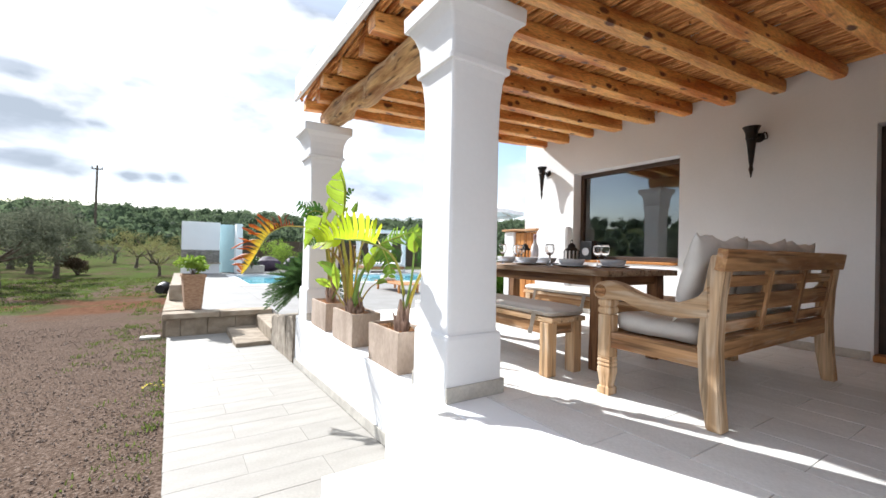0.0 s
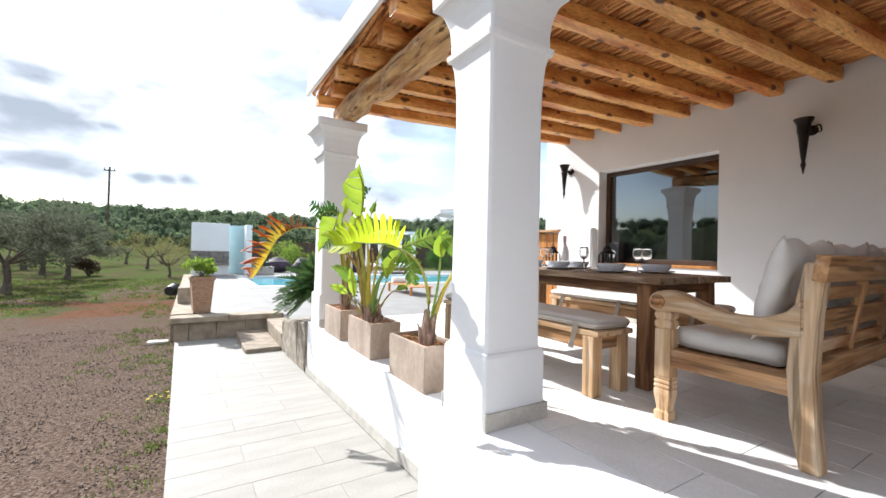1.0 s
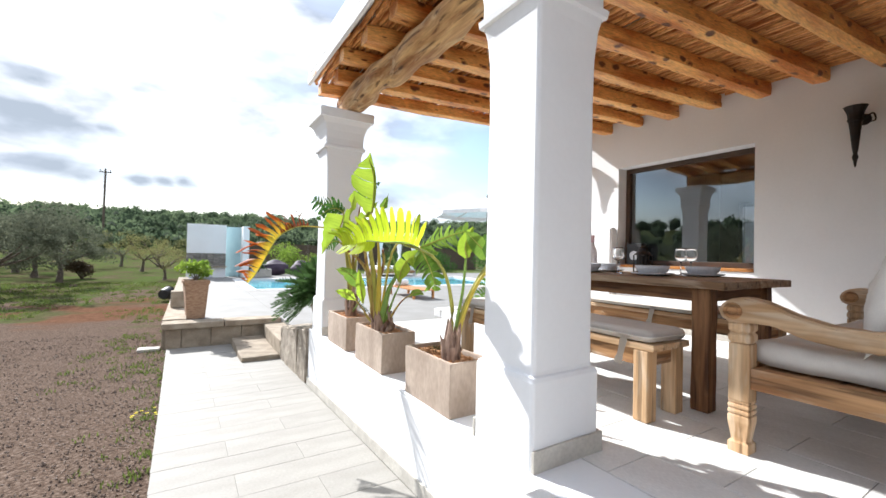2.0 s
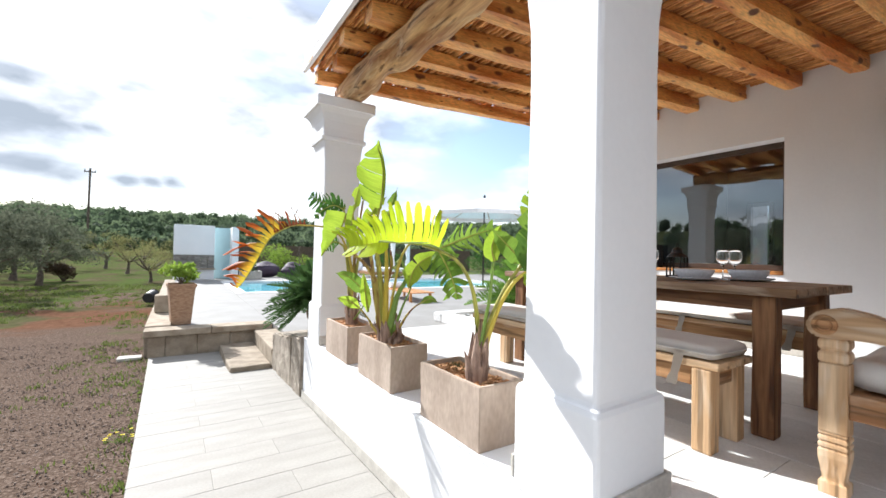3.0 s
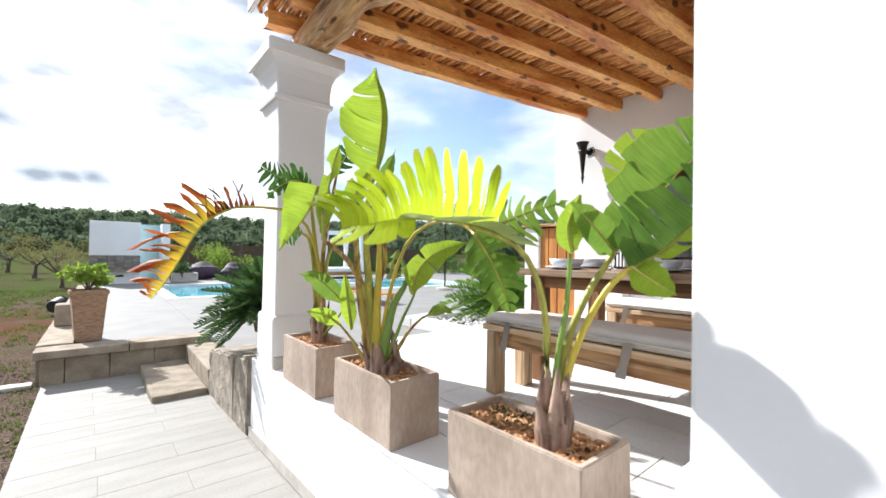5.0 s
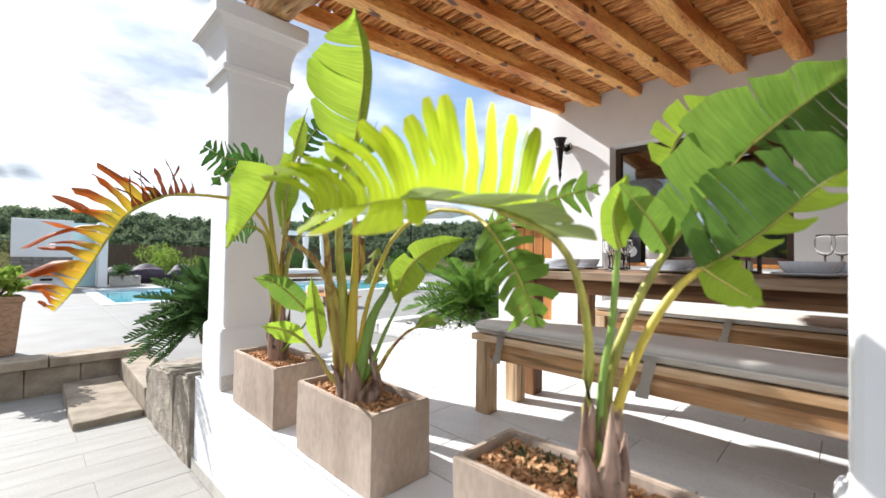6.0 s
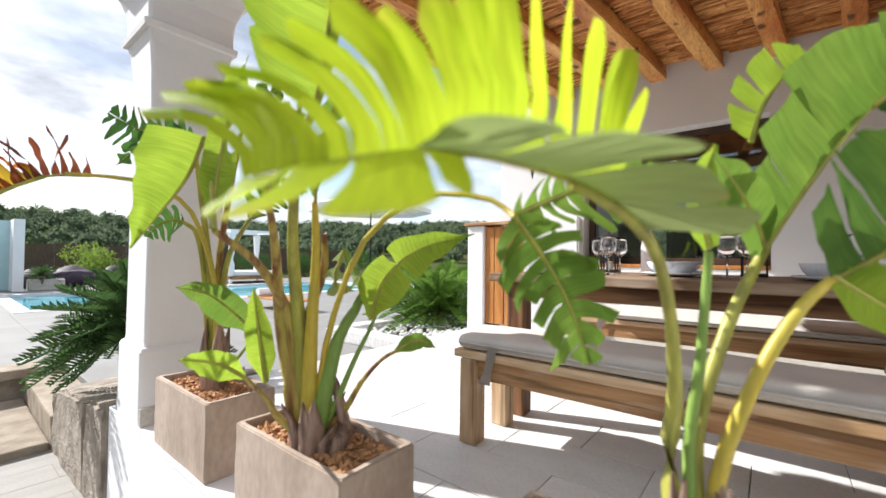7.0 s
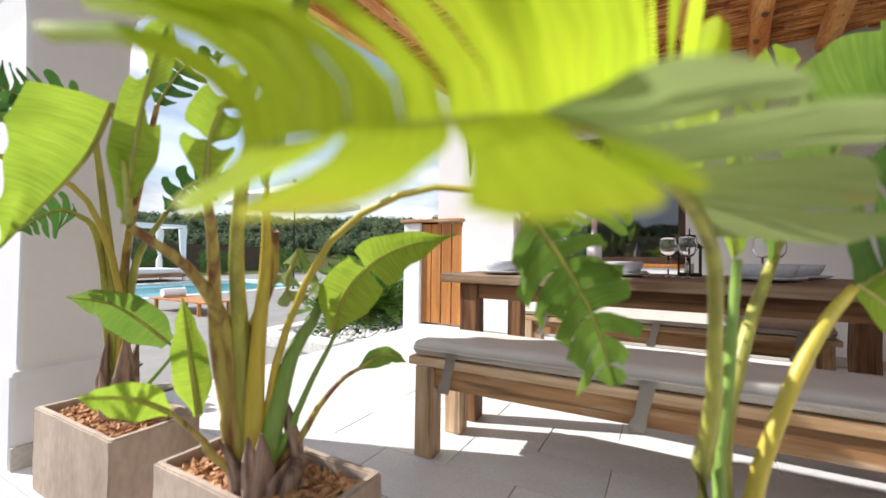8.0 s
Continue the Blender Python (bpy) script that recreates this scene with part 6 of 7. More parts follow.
blade("leaf", [(1.5, 4.407, 0.979), (1.505, 4.399, 1.097), (1.527, 4.346, 1.191), (1.569, 4.274, 1.253)], 0.055, (-0.44, 0.28, 0.59), (0.29, -0.42, -0.6), LEAF_LIME, P2, seed=24, tears=3, droop=0.1, gap=0.25)
blade("leaf", [(1.614, 4.378, 0.986), (1.628, 4.388, 1.113), (1.652, 4.361, 1.238), (1.676, 4.334, 1.332)], 0.04, (-0.5, 0.35, 0.29), (0.35, -0.5, -0.1), LEAF_GREEN, P2, seed=30, tears=1, droop=0.1)
blade("leaf", [(1.775, 4.338, 0.661), (1.777, 4.276, 0.782), (1.815, 4.179, 0.866), (1.878, 4.043, 0.906)], 0.075, (-0.44, 0.28, 0.54), (0.12, -0.38, -0.8), LEAF_LIME, P2, seed=25, droop=0.15, slant=0.15, tears=1, gap=0.08)
blade("leaf", [(1.57, 4.535, 0.488), (1.549, 4.525, 0.587), (1.535, 4.523, 0.673), (1.527, 4.529, 0.757)], 0.04, (-0.71, 0.28, 0.09), (0.28, -0.43, 0.1), LEAF_LIME, P2, seed=26, droop=0.05)
blade("leaf", [(1.507, 4.528, 0.519), (1.451, 4.525, 0.561), (1.402, 4.531, 0.582), (1.353, 4.539, 0.591)], 0.038, (-0.02, -0.15, 0.7), (-0.27, -0.14, -0.81), LEAF_LIME, P2, seed=27, droop=0.15)
blade("leaf", [(1.857, 4.315, 0.558), (1.888, 4.284, 0.585), (1.914, 4.257, 0.59), (1.929, 4.215, 0.571)], 0.03, (0.05, -0.08, 0.8), (-0.13, -0.28, -0.8), LEAF_GREEN, P2, seed=28, droop=0.2)
blade("leaf", [(1.663, 3.805, 0.921), (1.681, 3.76, 0.852), (1.7, 3.715, 0.764), (1.721, 3.683, 0.655)], 0.1, (0.56, -0.71, 0.16), (-0.56, 0.43, -0.36), LEAF_GREEN, P2, seed=12, tears=8, square=1, rag=0.45, droop=0.1, gap=0.28, slant=0.35, shape=(0.6, 1, 1, 0.75, 0.2), label='hanging leaf cut into ribbons')
blade("leaf", [(1.678, 3.818, 0.923), (1.758, 3.765, 0.965), (1.848, 3.701, 1.009), (1.958, 3.617, 1.05)], 0.085, (-0.09, -0.08, 0.8), (0.02, -0.14, -0.8), LEAF_GREEN, P2, seed=13, tears=9, rag=0.5, droop=0.15, gap=0.4, slant=0.6, shape=(0.5, 1, 1, 0.8, 0.1))
blade("leaf", [(1.758, 4.435, 0.867), (1.728, 4.44, 0.778), (1.737, 4.403, 0.735), (1.751, 4.345, 0.802)], 0.04, (-0.5, 0.35, 0.49), (0.34, -0.5, 0.4), LEAF_PALE, P2, seed=31, tears=4, droop=0.1, gap=0.5)
# plant in the corner trough
P1 = thing("broad_leaved_plant", (1.75, 5.32, 0.26), "darker broad-leaved plant growing in a clay trough", "plant", "potted broad-leaved plants")
sheath_cluster(1.75, 5.32, 0.262, P1, 5, 8, 0.30, 0.045)
stem([(1.762, 5.32, 0.27), (1.751, 5.347, 0.5), (1.717, 5.302, 0.781), (1.651, 5.219, 1.045), (1.59, 5.133, 1.242)], [0.02, 0.016, 0.012, 0.008], P1, STALK)
stem([(1.7439418467448018, 5.330358512399787, 0.27), (1.762, 5.336, 0.5), (1.744, 5.273, 0.843), (1.726, 5.142, 1.104), (1.706, 5.014, 1.313)], [0.02, 0.016, 0.012, 0.008], P1, STALK_BROWN)
stem([(1.7441168701439116, 5.309541090731037, 0.27), (1.74, 5.358, 0.5), (1.702, 5.317, 0.781), (1.658, 5.287, 0.931), (1.606, 5.267, 0.972)], [0.02, 0.016, 0.012, 0.008], P1, STALK)
stem([(1.761998303636601, 5.320201766805813, 0.27), (1.773, 5.324, 0.5), (1.766, 5.252, 0.812), (1.78, 5.091, 0.989)], [0.02, 0.016, 0.012, 0.008], P1, STALK)
blade("leaf", [(1.608, 5.143, 1.255), (1.531, 5.191, 1.297), (1.442, 5.237, 1.302), (1.358, 5.292, 1.356)], 0.1, (-0.09, -0.22, 0.85), (-0.19, 0.08, -0.8), LEAF_DARK, P1, seed=31, tears=9, droop=0.15, gap=0.45, slant=0.3, shape=(0.4, 0.9, 1, 0.9, 0.3))
blade("leaf", [(1.59, 5.133, 1.242), (1.512, 5.139, 1.272), (1.43, 5.153, 1.233), (1.364, 5.193, 1.15)], 0.075, (0.05, -0.22, 0.8), (-0.19, 0.08, -0.8), LEAF_DARK, P1, seed=35, tears=5, droop=0.2, gap=0.4)
blade("leaf", [(1.606, 5.267, 0.972), (1.556, 5.245, 0.982), (1.499, 5.233, 0.95), (1.464, 5.241, 0.908)], 0.07, (-0.09, -0.08, 0.8), (-0.05, -0.07, -0.8), LEAF_DARK, P1, seed=32, tears=5, droop=0.2, gap=0.4)
blade("leaf", [(1.706, 5.014, 1.313), (1.733, 4.984, 1.397), (1.771, 4.944, 1.467), (1.838, 4.875, 1.504)], 0.08, (-0.37, 0.21, 0.69), (0.23, -0.35, -0.7), LEAF_DARK, P1, seed=33, tears=6, droop=0.2, gap=0.4)
blade("leaf", [(1.78, 5.091, 0.989), (1.819, 5.049, 1.077), (1.879, 4.987, 1.121), (1.941, 4.925, 1.107)], 0.08, (-0.09, -0.08, 0.8), (-0.05, -0.07, -0.8), LEAF_DARK, P1, seed=34, tears=6, droop=0.2, gap=0.4)
stem([(1.75, 5.32, 0.29), (1.751, 5.136, 0.407), (1.748, 4.965, 0.542), (1.721, 4.948, 0.578)], [0.009, 0.007, 0.005, 0.004], P1, STALK_GREEN)
blade("leaf", [(1.721, 4.948, 0.578), (1.655, 4.971, 0.651), (1.581, 4.987, 0.711), (1.501, 5.024, 0.732)], 0.06, (0.16, -0.32, 0.8), (-0.37, 0.11, -0.81), LEAF_GREEN, P1, seed=38, droop=0.1, slant=0.1, shape=(0.4, 1, 1, 0.6, 0.05))
stem([(1.75, 5.32, 0.29), (1.737, 5.285, 0.69), (1.616, 5.185, 0.983), (1.479, 5.107, 1.076), (1.364, 5.081, 1.092), (1.235, 5.182, 1.1)], [0.014, 0.011, 0.009, 0.008, 0.007, 0.005], P1, STALK_YELLOW)
blade("leaf", [(1.29, 5.141, 1.097), (1.19, 5.214, 1.086), (1.091, 5.272, 1.022)], 0.21, (-0.27, 0.1, 0.95), (-0.71, -0.7, -0.02), LEAF_BROWN, P1, seed=36, tears=9, rag=0.7, droop=0.02, gap=0.86, slant=-0.05, shape=(0.6, 0.9, 1.0, 0.9, 0.8), label='withered brown strips of the frond', sides=(1, 0))
blade("leaf", [(1.19, 5.214, 1.086), (1.091, 5.272, 1.022), (1.031, 5.307, 0.933), (0.973, 5.341, 0.804), (0.909, 5.395, 0.668), (0.862, 5.444, 0.592)], 0.31, (-0.73, 0.59, 0.32), (-0.71, -0.7, -0.02), LEAF_ORANGE, P1, seed=37, tears=17, rag=0.5, droop=0.12, gap=0.55, slant=0.25, shape=(0.75, 1.0, 1.0, 0.75, 0.35), label='withering orange and yellow frond', sides=(1, 0))


def cycad(x, y, z, reach, count, mat, label, seed, lift=0.6):
    """A rosette of stiff feather leaves on a short trunk."""
    rng = random.Random(seed)
    t = thing("cycad", (x, y, z), label, "plant", "cycads")
    part("trunk", lathe(x, y, z - 0.05, [(0.10, 0), (0.12, 0.10), (0.09, 0.2), (0.03, 0.24)], 12), SHEATH, t)
    for i in range(count):
        a = i * 2.39996 + rng.uniform(-0.2, 0.2)
        el = radians(-32 + 105 * (i / count) ** 0.95) * lift + radians(rng.uniform(-5, 5))
        ln = reach * rng.uniform(0.8, 1.05)
        d = Vector((math.cos(a) * math.cos(el), math.sin(a) * math.cos(el), math.sin(el)))
        b = Vector((x, y, z + 0.14))
        line = curve_points([b, b + d * ln * 0.5 + Vector((0, 0, 0.05 * ln)), b + d * ln + Vector((0, 0, -0.10 * ln))], 30)
        side = d.cross(Vector((0, 0, 1))).normalized()
        up = side.cross(d)
        roll = rng.uniform(-0.5, 0.5)
        side, up = side * math.cos(roll) + up * math.sin(roll), up * math.cos(roll) - side * math.sin(roll)
        verts, faces = [], []
        for k, p in enumerate(line[2:], 2):
            s = k / 30
            w = ln * 0.20 * math.sin(math.pi * min(1, 0.16 + s * 0.80)) ** 0.6
            dd = (line[min(k + 1, 30)] - line[max(k - 1, 0)]).normalized()
            for sg in (-1, 1):
                tip = p + side * sg * w * 0.72 + dd * w * 0.62 + up * w * rng.uniform(0.25, 0.6)
                mid = p.lerp(tip, 0.55) + up * w * 0.08
                o = len(verts)
                q = ln / 0.6
                verts += [p - dd * 0.005 * q, p + dd * 0.006 * q, mid + dd * 0.010 * q, tip, mid - dd * 0.009 * q]
                faces += [(o, o + 1, o + 2, o + 4), (o + 4, o + 2, o + 3)]
        off = len(verts)
        for k, p in enumerate(line):
            verts += [p + side * 0.006, p - side * 0.006, p + up * 0.007]
            if k:
                q = off + 3 * k
                for m in range(3):
                    faces.append((q + m, q + (m + 1) % 3, q - 3 + (m + 1) % 3, q - 3 + m))
        me = bpy.data.meshes.new("frond")
        me.from_pydata(verts, [], faces)
        me.materials.append(mat)
        ob = new("frond", me)
        ob.parent, ob.matrix_parent_inverse = t, Matrix.Translation(-t.location)
    return t


cycad(1.90, 6.95, 0.14, 0.60, 120, CYCAD, "dark green cycad in the stone planter", 2, 1.0)
cycad(6.4, 7.9, -0.22, 1.2, 64, CYCAD_LIGHT, "fresh green cycad in a bed of white pebbles", 5, 0.8)


# ---- pool side ----
bed = thing("pebble_bed", (6.2, 7.9, TERRACE_Z), "pale stone edged bed filled with white pebbles", "flower bed", kind="structure")
part("edge_stone", slab(4.6, 6.9, 8.30, 8.55, TERRACE_Z, -0.19, 4, 0.01, 6, 3), WHITEPEBBLE, bed)
part("edge_stone", slab(4.6, 4.85, 7.0, 8.29, TERRACE_Z, -0.19, 4, 0.01, 6, 4), WHITEPEBBLE, bed)
rng = random.Random(4)
sv, sf = sphere_data(1)
verts, faces = [], []
for _ in range(900):
    px, py, r = rng.uniform(4.9, 7.6), rng.uniform(6.65, 8.28), rng.uniform(0.02, 0.045)
    o = len(verts)
    verts += [(px + v.x * r, py + v.y * r * 0.8, TERRACE_Z + 0.1 + rng.uniform(0, 0.02) + v.z * r * 0.6) for v in sv]
    faces += [tuple(i + o for i in f) for f in sf]
many("pebbles", verts, faces, WHITEPEBBLE, "loose white pebbles", "pebbles")


def tall_pot():
    x, y, z = 0.53, 10.1, TERRACE_Z + 0.004
    t = thing("tall_pot", (x, y, z), "tall tapered terracotta pot with a leafy shrub on the terrace edge", "pot")
    prof = [(0.135, 0.0), (0.142, 0.06), (0.185, 0.62), (0.202, 0.625), (0.202, 0.68), (0.175, 0.685), (0.17, 0.62)]
    bm, rings = bmesh.new(), []
    for h, zz in prof:
        rings.append([bm.verts.new((x + sx * h, y + sy * h, z + zz)) for sx, sy in ((1, 1), (-1, 1), (-1, -1), (1, -1))])
    for a, b in zip(rings, rings[1:]):
        for j in range(4):
            bm.faces.new((a[j], a[(j + 1) % 4], b[(j + 1) % 4], b[j]))
    bm.faces.new(rings[0][::-1])
    bm.faces.new(rings[-1])
    bmesh.ops.bevel(bm, geom=bm.edges[:], offset=0.008, segments=2, affect="EDGES")
    bm.transform(Matrix.Translation((x, y, 0)) @ Matrix.Rotation(radians(6), 4, "Z") @ Matrix.Translation((-x, -y, 0)))
    part("pot_body", bm, POTBRICK, t)
    rng = random.Random(3)
    s = thing("pot_shrub", (x, y, z + 0.65), "light green leafy shrub in the tall pot", "plant")
    tb, clumps = bmesh.new(), []
    for i in range(9):
        a = i * 0.7
        tip = Vector((x + 0.24 * math.cos(a) * rng.uniform(0.3, 1), y + 0.24 * math.sin(a) * rng.uniform(0.3, 1), z + 0.68 + rng.uniform(0.08, 0.30)))
        tube([(x, y, z + 0.6), (x + 0.3 * (tip.x - x), y + 0.3 * (tip.y - y), z + 0.75), tip], [0.012, 0.008, 0.004], 5, 5, tb)
        clumps.append((tip, 0.11))
    part("stem", tb, BARK, s)
    v, f = leaf_cloud(rng, clumps, 60, 0.085, 0.32)
    me = bpy.data.meshes.new("foliage")
    me.from_pydata(v, [], f)
    me.materials.append(CITRUS)
    ob = new("foliage", me)
    ob.parent, ob.matrix_parent_inverse = s, Matrix.Translation(-s.location)


tall_pot()

shower = thing("pool_wall", (1.5, 22.3, TERRACE_Z), "white garden wall with stacked-stone band and pale blue shower recess", "wall", kind="structure")
part("main_panel", hexa(0.30, 1.80, 22.2, 22.5, 0.70, 1.97, 0.02), PLASTER, shower)
part("base_panel", hexa(0.30, 1.80, 22.2, 22.5, TERRACE_Z, 0.13, 0.01), PLASTER, shower)
for k in range(5):
    for j in range(6):
        x = 0.30 + 0.25 * j
        part("stack_stone", slab(x + 0.004, x + 0.246, 22.22 - 0.02 * ((k + j) % 3), 22.5, 0.135 + 0.113 * k, 0.135 + 0.113 * k + 0.105, 1, 0.008, 9, k * 7 + j, 0.01), STACKSTONE, shower)
part("bench_ledge", slab(0.26, 1.84, 22.0, 22.5, 0.08, 0.13, 2, 0.01, 6, 2), SAND, shower)
part("vent", hexa(1.0, 1.3, 22.19, 22.2, -0.10, -0.02), IRON, shower)
part("shower_back", hexa(1.80, 2.60, 22.9, 23.1, TERRACE_Z, 1.93, 0.01), BLUEWALL, shower)
part("shower_side", hexa(2.46, 2.72, 22.0, 22.89, TERRACE_Z, 1.95, 0.01), PLASTER, shower)


def bean_bag(x, y, s, seed):
    bm = bmesh.new()
    bmesh.ops.create_icosphere(bm, subdivisions=4, radius=1)
    for v in bm.verts:
        d = 1 + 0.05 * noise.noise(v.co * 5 + Vector((0, seed, 0))) + 0.18 * noise.noise(v.co * 1.4 + Vector((seed, 0, 0)))
        back = max(0.0, v.co.y) ** 2 * max(0.0, v.co.z + 0.2) * 0.7
        dent = -0.22 * math.exp(-6 * (v.co.x ** 2 + (v.co.y + 0.15) ** 2)) * (v.co.z > 0)
        v.co = Vector((x + v.co.x * s * d, y + v.co.y * s * 0.8 * d, TERRACE_Z + s * 0.52 + (max(v.co.z, -0.85) * 0.62 * d + back + dent) * s))
    return solid("bean_bag", bm, PURPLE, "dark plum bean bag lounger beyond the pool", "bean bag", "bean bags", smooth=True)


for k, (x, y, s) in enumerate([(3.2, 23.6, 0.55), (4.2, 23.9, 0.62), (5.5, 23.7, 0.6), (6.7, 23.9, 0.62), (8.0, 23.7, 0.6)]):
    bean_bag(x, y, s, k)
solid("concrete_planter", hexa(2.85, 3.75, 22.3, 22.7, TERRACE_Z, 0.0, 0.02), SKIRT, "grey concrete planter beside the shower wall", "planter")
cycad(3.2, 22.5, -0.05, 0.5, 34, CYCAD, "small dark cycad in the concrete planter", 9, 0.9)
stand = thing("pole_tripod", (6.53, 27.0, TERRACE_Z - 0.05), "three bare poles leaning together on the lawn", "garden stand")
for k in range(3):
    a = 2.1 * k + 0.4
    part("pole", tube([(6.53 + 0.55 * math.cos(a), 27.0 + 0.55 * math.sin(a), TERRACE_Z - 0.052), (6.53 - 0.06 * math.cos(a), 27.0 - 0.06 * math.sin(a), 1.25)], [0.03, 0.022], 6, 3), BARK, stand)
fence = thing("reed_fence", (8, 31, -0.4), "brown reed screen fence behind the lawn", "fence", kind="structure")
for k in range(12):
    bm = hexa(3 + k * 1.6, 4.59 + k * 1.6, 31, 31.06, -0.5, 1.35 + 0.05 * math.sin(k * 1.7))
    part("reed_panel", bm, REED, fence)


def day_bed(x, y):
    t = thing("day_bed", (x, y, TERRACE_Z), "wooden poolside day bed with white curtains tied to its posts", "day bed")
    z = TERRACE_Z
    part("platform", hexa(x - 1.1, x + 1.1, y - 1.0, y + 1.0, z + 0.18, z + 0.32, 0.01), TEAK_X, t)
    part("mattress", cushion_mesh(x - 1.0, x + 1.0, y - 0.9, y + 0.9, z + 0.32, z + 0.52, 3, 0.05), CURTAIN, t, smooth=True)
    for sx in (-1, 1):
        for sy in (-1, 1):
            part("post", hexa(x + sx * 1.05 - 0.05, x + sx * 1.05 + 0.05, y + sy * 0.95 - 0.05, y + sy * 0.95 + 0.05, z, z + 2.25, 0.008), CURTAIN, t)
            part("curtain", lathe(x + sx * 1.0, y + sy * 0.9, z + 0.35, [(0.14, 0), (0.12, 0.5), (0.05, 0.72), (0.11, 0.95), (0.17, 1.85)], 9), CURTAIN, t)
    for sy in (-1, 1):
        part("top_rail", hexa(x - 1.1, x + 1.1, y + sy * 0.95 - 0.05, y + sy * 0.95 + 0.05, z + 2.25, z + 2.36, 0.008), CURTAIN, t)
    for sx in (-1, 1):
        part("top_rail", hexa(x + sx * 1.05 - 0.05, x + sx * 1.05 + 0.05, y - 0.9, y + 0.9, z + 2.25, z + 2.36, 0.008), CURTAIN, t)


day_bed(10.0, 22.6)


def parasol(x, y):
    z = TERRACE_Z
    t = thing("parasol", (x, y, z), "large white garden parasol beyond the pool", "parasol")
    part("pole", tube([(x, y, z), (x, y, z + 3.4)], [0.03, 0.025], 10, 3), IRON, t)
    bm = bmesh.new()
    top = bm.verts.new((x, y, z + 3.4))
    ring = [bm.verts.new((x + 2.0 * math.cos(i * math.pi / 4), y + 2.0 * math.sin(i * math.pi / 4), z + 2.80)) for i in range(8)]
    low = [bm.verts.new((v.co.x, v.co.y, z + 2.66)) for v in ring]
    for i in range(8):
        bm.faces.new((top, ring[i], ring[(i + 1) % 8]))
        bm.faces.new((ring[i], low[i], low[(i + 1) % 8], ring[(i + 1) % 8]))
    part("canopy", bm, CURTAIN, t)
    part("finial", lathe(x, y, z + 3.4, [(0.03, 0), (0.05, 0.08), (0.0, 0.14)], 10), IRON, t)
    for i in range(8):
        a = i * math.pi / 4
        part("rib", tube([(x, y, z + 3.36), (x + 1.98 * math.cos(a), y + 1.98 * math.sin(a), z + 2.78)], [0.012, 0.01], 6, 2), TEAK, t)
    part("foot", lathe(x, y, z, [(0.3, 0), (0.3, 0.08), (0.05, 0.12)], 16), SKIRT, t)


parasol(9.9, 13.7)


def lounger(x, y):
    z = TERRACE_Z
    t = thing("sun_lounger", (x, y, z), "low wooden sun lounger by the pool", "sun lounger")
    for k in range(7):
        part("slat", hexa(x + k * 0.095, x + k * 0.095 + 0.085, y, y + 1.9, z + 0.24, z + 0.265, 0.003), REDWOOD, t)
    for sx in (0.0, 0.6):
        for sy in (0.15, 1.65):
            part("leg", hexa(x + sx, x + sx + 0.06, y + sy, y + sy + 0.06, z, z + 0.24, 0.003), REDWOOD, t)
    solid("rolled_towel", tube([(x + 0.1, y + 1.6, z + 0.36), (x + 0.55, y + 1.6, z + 0.36)], [0.09, 0.09], 12, 4), CURTAIN, "rolled white towel on the sun lounger", "towel")


lounger(5.6, 11.2)


# ---- yard ----
tub = thing("plastic_tub", (-0.25, 17.0, -0.75), "black plastic tub lying on the grass by the terrace", "tub")
part("tub_body", lathe(0, 0, 0, [(0.15, 0), (0.20, 0.3), (0.215, 0.31), (0.19, 0.30), (0.14, 0.03)], 18), BLACKBOX, tub).matrix_basis = Matrix.Translation((-0.25, 16.9, -0.56)) @ Matrix.Rotation(radians(-84), 4, "X") @ Matrix.Rotation(radians(25), 4, "Y")
solid("flat_stone", slab(-0.26, 0.04, 9.62, 9.80, -0.80, -0.752, 2, 0.02, 6, 5), SKIRT, "flat pale stone lying by the low wall", "stone")


def scatter_gravel():
    rng = random.Random(12)
    verts, faces = [], []
    for _ in range(14000):
        x = 0.2 - 5.2 * rng.random() ** 1.3
        y = rng.uniform(3.2, 11.5)
        r = rng.uniform(0.005, 0.012) * (2.0 if rng.random() < 0.02 else 1)
        z = ground_height(x, y) + r * 0.25
        e = Euler((rng.uniform(0, 3), rng.uniform(0, 3), rng.uniform(0, 6))).to_matrix()
        o = len(verts)
        for c in ((1, 0, 0), (-1, 0.2, 0), (0, 1, 0.1), (0.1, -1, 0), (0, 0.1, 0.7), (0, 0, -0.7)):
            verts.append(Vector((x, y, z)) + e @ Vector(c) * r * rng.uniform(0.8, 1.2))
        faces += [(o, o + 2, o + 4), (o + 2, o + 1, o + 4), (o + 1, o + 3, o + 4), (o + 3, o, o + 4), (o + 2, o, o + 5), (o + 1, o + 2, o + 5), (o + 3, o + 1, o + 5), (o, o + 3, o + 5)]
    many("gravel", verts, faces, GRAVEL_STONE, "loose brown and grey gravel", "gravel")


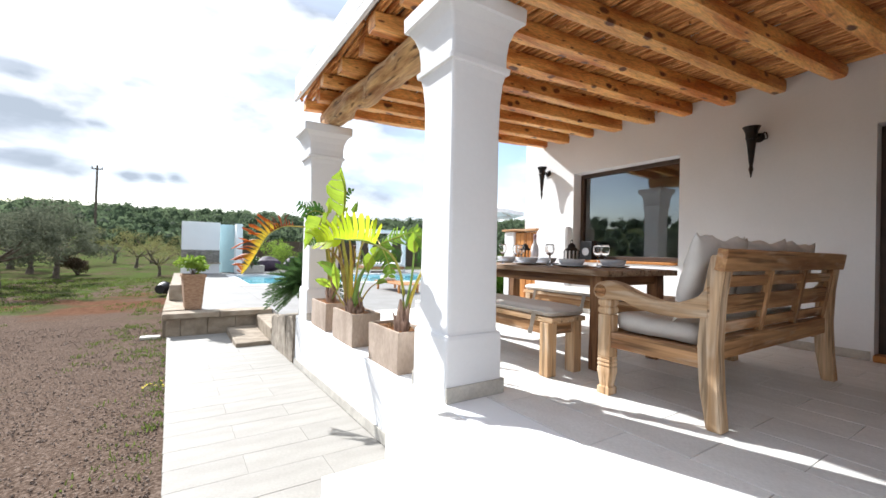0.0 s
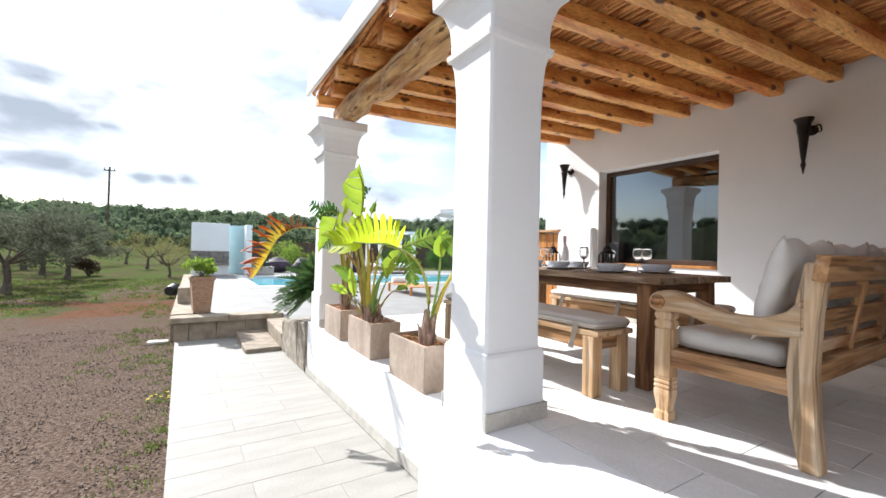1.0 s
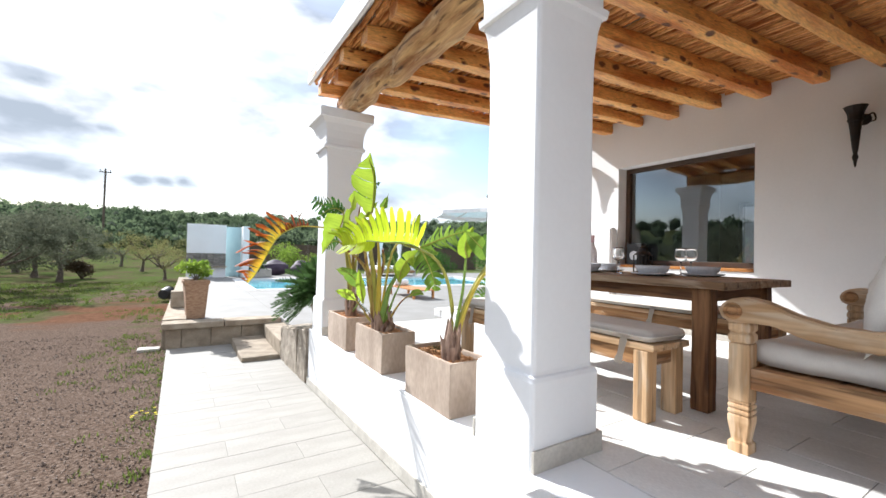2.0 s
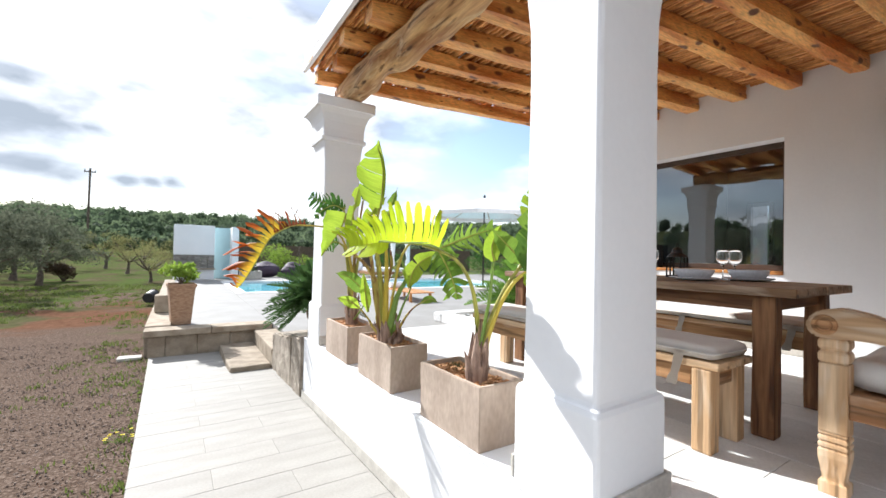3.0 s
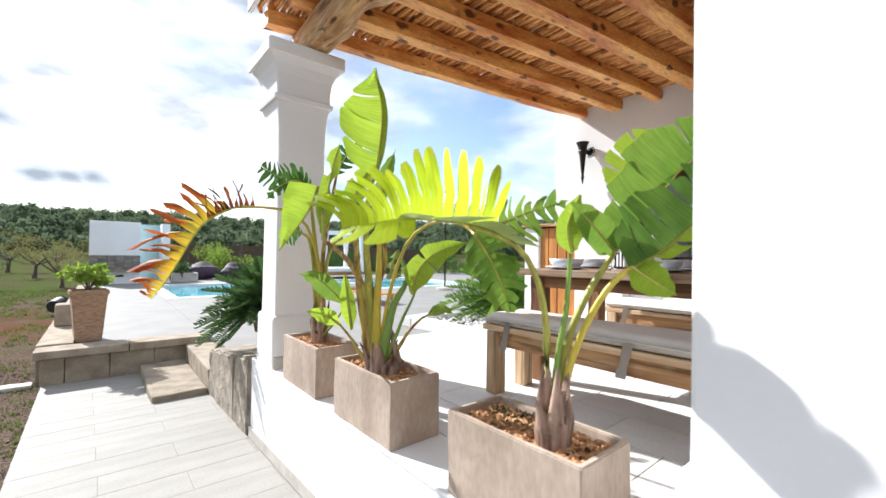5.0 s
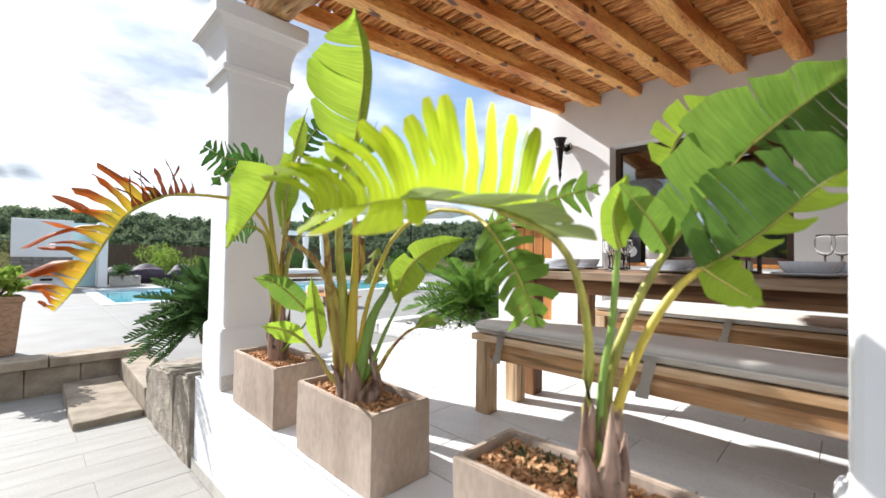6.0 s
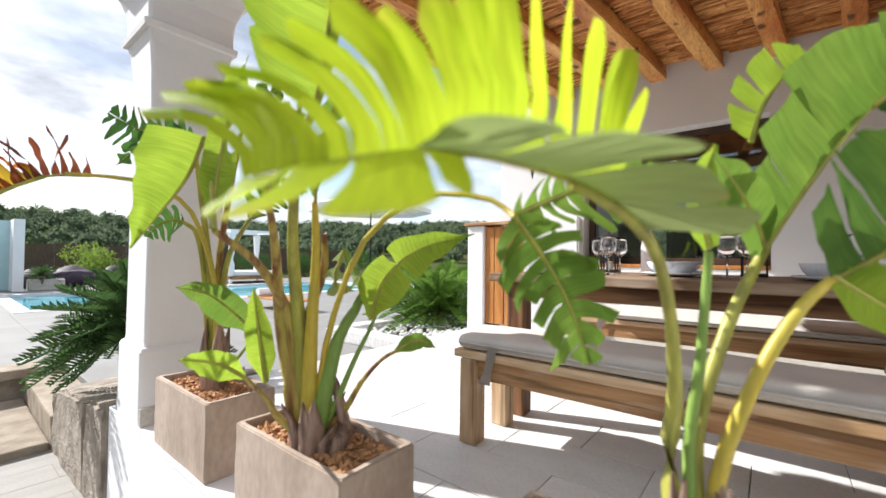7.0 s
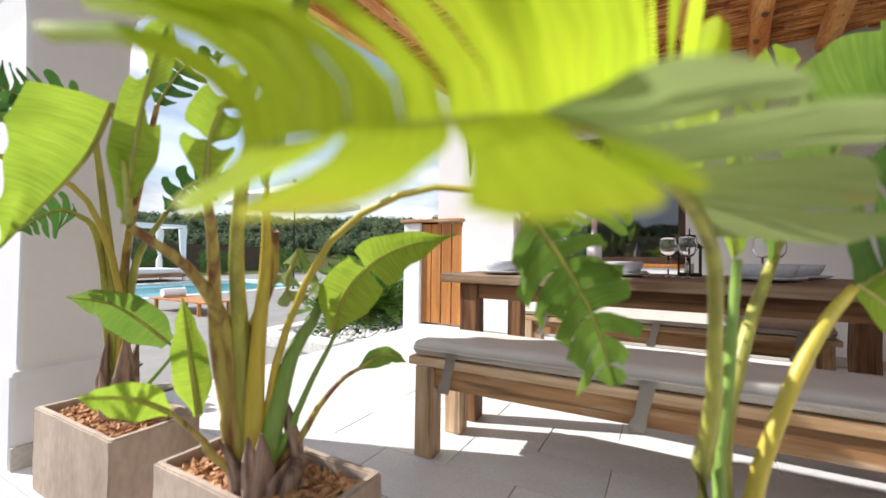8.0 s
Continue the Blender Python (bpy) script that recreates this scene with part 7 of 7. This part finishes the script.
def scatter_grass():
    """Tufts along the path's edge, and patches thickening towards the orchard."""
    rng = random.Random(13)
    verts, faces = [], []
    tufts = [(0.2 - 0.5 * rng.random() ** 2, rng.uniform(3.4, 9.8), 0.035, 10) for _ in range(75)]
    tufts += [(rng.uniform(-0.9, 0.1), rng.uniform(7.5, 11.5), 0.04, 10) for _ in range(60)]
    for _ in range(2600):
        x, y = rng.uniform(-9, 0.0), rng.uniform(8.5, 26)
        if noise.noise(Vector((x * 0.55, y * 0.55, 0))) + (y - 12) * 0.05 - (0.5 if -2.6 < x < -0.6 and y < 17 else 0) > 0.0:
            tufts.append((x, y, 0.032 + 0.0012 * y, 10))
    for x, y, h, n in tufts:
        for _ in range(n):
            px, py = x + rng.gauss(0, 0.05), y + rng.gauss(0, 0.05)
            z = ground_height(px, py) - 0.005
            a = rng.uniform(0, 6.28)
            lean = Vector((math.cos(a), math.sin(a), 0)) * h * rng.uniform(0.2, 0.9)
            s = Vector((-math.sin(a), math.cos(a), 0)) * rng.uniform(0.003, 0.006) * (1 + y * 0.06)
            b, hh = Vector((px, py, z)), h * rng.uniform(0.6, 1.4)
            o = len(verts)
            verts += [b - s, b + s, b + lean * 0.4 + s * 0.8 + Vector((0, 0, hh * 0.65)), b + lean * 0.4 - s * 0.8 + Vector((0, 0, hh * 0.65)), b + lean + Vector((0, 0, hh))]
            faces += [(o, o + 1, o + 2, o + 3), (o + 3, o + 2, o + 4)]
    many("grass", verts, faces, GRASS, "short green grass tufts", "grass")


def wildflowers(x, y):
    """A low tuft of yellow flowers at the path's edge."""
    rng = random.Random(31)
    z = ground_height(x, y)
    t = thing("wildflower", (x, y, z), "small yellow wildflowers at the edge of the path", "flower")
    tb, verts, faces = bmesh.new(), [], []
    for _ in range(9):
        tip = Vector((x + rng.uniform(-0.09, 0.09), y + rng.uniform(-0.09, 0.09), z + rng.uniform(0.05, 0.09)))
        tube([(x + rng.uniform(-0.03, 0.03), y, z - 0.01), tip], [0.002, 0.0015], 5, 3, tb)
        for p in range(7):
            a = p * 0.9
            o, r = len(verts), rng.uniform(0.014, 0.02)
            for da, rr in ((-0.35, 0.7), (0, 1.0), (0.35, 0.7)):
                verts.append(tip + Vector((math.cos(a + da) * r * rr, math.sin(a + da) * r * rr, 0.004)))
            verts.append(tip)
            faces.append((o, o + 1, o + 2, o + 3))
    part("stem", tb, STALK_GREEN, t)
    me = bpy.data.meshes.new("petals")
    me.from_pydata(verts, [], faces)
    me.materials.append(PETAL)
    ob = tagged(new("petals", me), kind="stuff")
    ob.parent, ob.matrix_parent_inverse = t, Matrix.Translation(-t.location)


scatter_gravel()
scatter_grass()
wildflowers(0.11, 6.1)


# ---- tiles, laid one by one ----
def tile_data(name, w, l, h, mat, chip=0.0012):
    bm = hexa(-w / 2, w / 2, -l / 2, l / 2, -h, 0.0)
    top = [e for e in bm.edges if all(v.co.z > -1e-5 for v in e.verts)]
    bmesh.ops.bevel(bm, geom=top, offset=chip, segments=1, affect="EDGES")
    me = bpy.data.meshes.new(name)
    bm.to_mesh(me)
    bm.free()
    me.materials.append(mat)
    return me


def lay(parent, me, x, y, z, tilt=0.0):
    ob = new("tile", me)
    ob.parent = parent
    ob.location, ob.rotation_euler = (x, y, z), (tilt, 0, 0)
    return ob


def lay_floor(parent, x0, x1, y0, y1, z, w, l, h, mat, along, seed, near=None, joint=0.0016, left=None, rise=None, tilt=0.0):
    """Half-bond rows of tiles clipped to a rectangle; far rows are joined into one part."""
    rng = random.Random(seed)
    meshes, rest_v, rest_f = {}, [], []
    (a0, a1, b0, b1) = (x0, x1, y0, y1) if along == "y" else (y0, y1, x0, x1)
    row, a = 0, a0
    while a < a1 - 0.02:
        aw = min(w, a1 - a)
        b0 = left(a + aw / 2) if left else b0
        b = b0 - (l * 0.5 if row % 2 else 0.0)
        while b < b1 - 0.01:
            s, e = max(b, b0), min(b + l, b1)
            if e - s > 0.03:
                ca, cb, ta, tb = a + aw / 2, (s + e) / 2, aw - joint, e - s - joint
                cx, cy, tw, tl = (ca, cb, ta, tb) if along == "y" else (cb, ca, tb, ta)
                lift = rng.uniform(-0.0006, 0.0006)
                if near is None or (near[0] < cx < near[1] and near[2] < cy < near[3]):
                    key = (round(tw, 3), round(tl, 3))
                    if key not in meshes:
                        meshes[key] = tile_data("tile", key[0], key[1], h, mat)
                    lay(parent, meshes[key], cx, cy, (rise(cy) if rise else z) + lift, tilt)
                else:
                    o = len(rest_v)
                    for zz in (z - h, z):
                        rest_v += [(cx - tw / 2, cy - tl / 2, zz), (cx + tw / 2, cy - tl / 2, zz), (cx + tw / 2, cy + tl / 2, zz), (cx - tw / 2, cy + tl / 2, zz)]
                    rest_f += [tuple(o + i for i in f) for f in ((4, 5, 6, 7), (0, 1, 5, 4), (1, 2, 6, 5), (2, 3, 7, 6), (3, 0, 4, 7))]
            b += l
        a += w
        row += 1
    if rest_v:
        many("further_tiles", rest_v, rest_f, mat, "", "", "stuff", parent)


lay_floor(floor, 1.908, WALL_X - 0.018, -1.0, END_Y - 0.004, 0.0, 0.30, 0.60, 0.0118, TILE, "y", 1, (1.6, 5.5, 0.9, 6.3), 0.0045)
lay_floor(path, 0.252, EDGE_X - 0.016, 2.67, 9.41, 0.0, 0.30, 0.90, 0.012, PATH_TILE, "x", 2, left=path_left, rise=path_z, tilt=-math.atan(0.034))
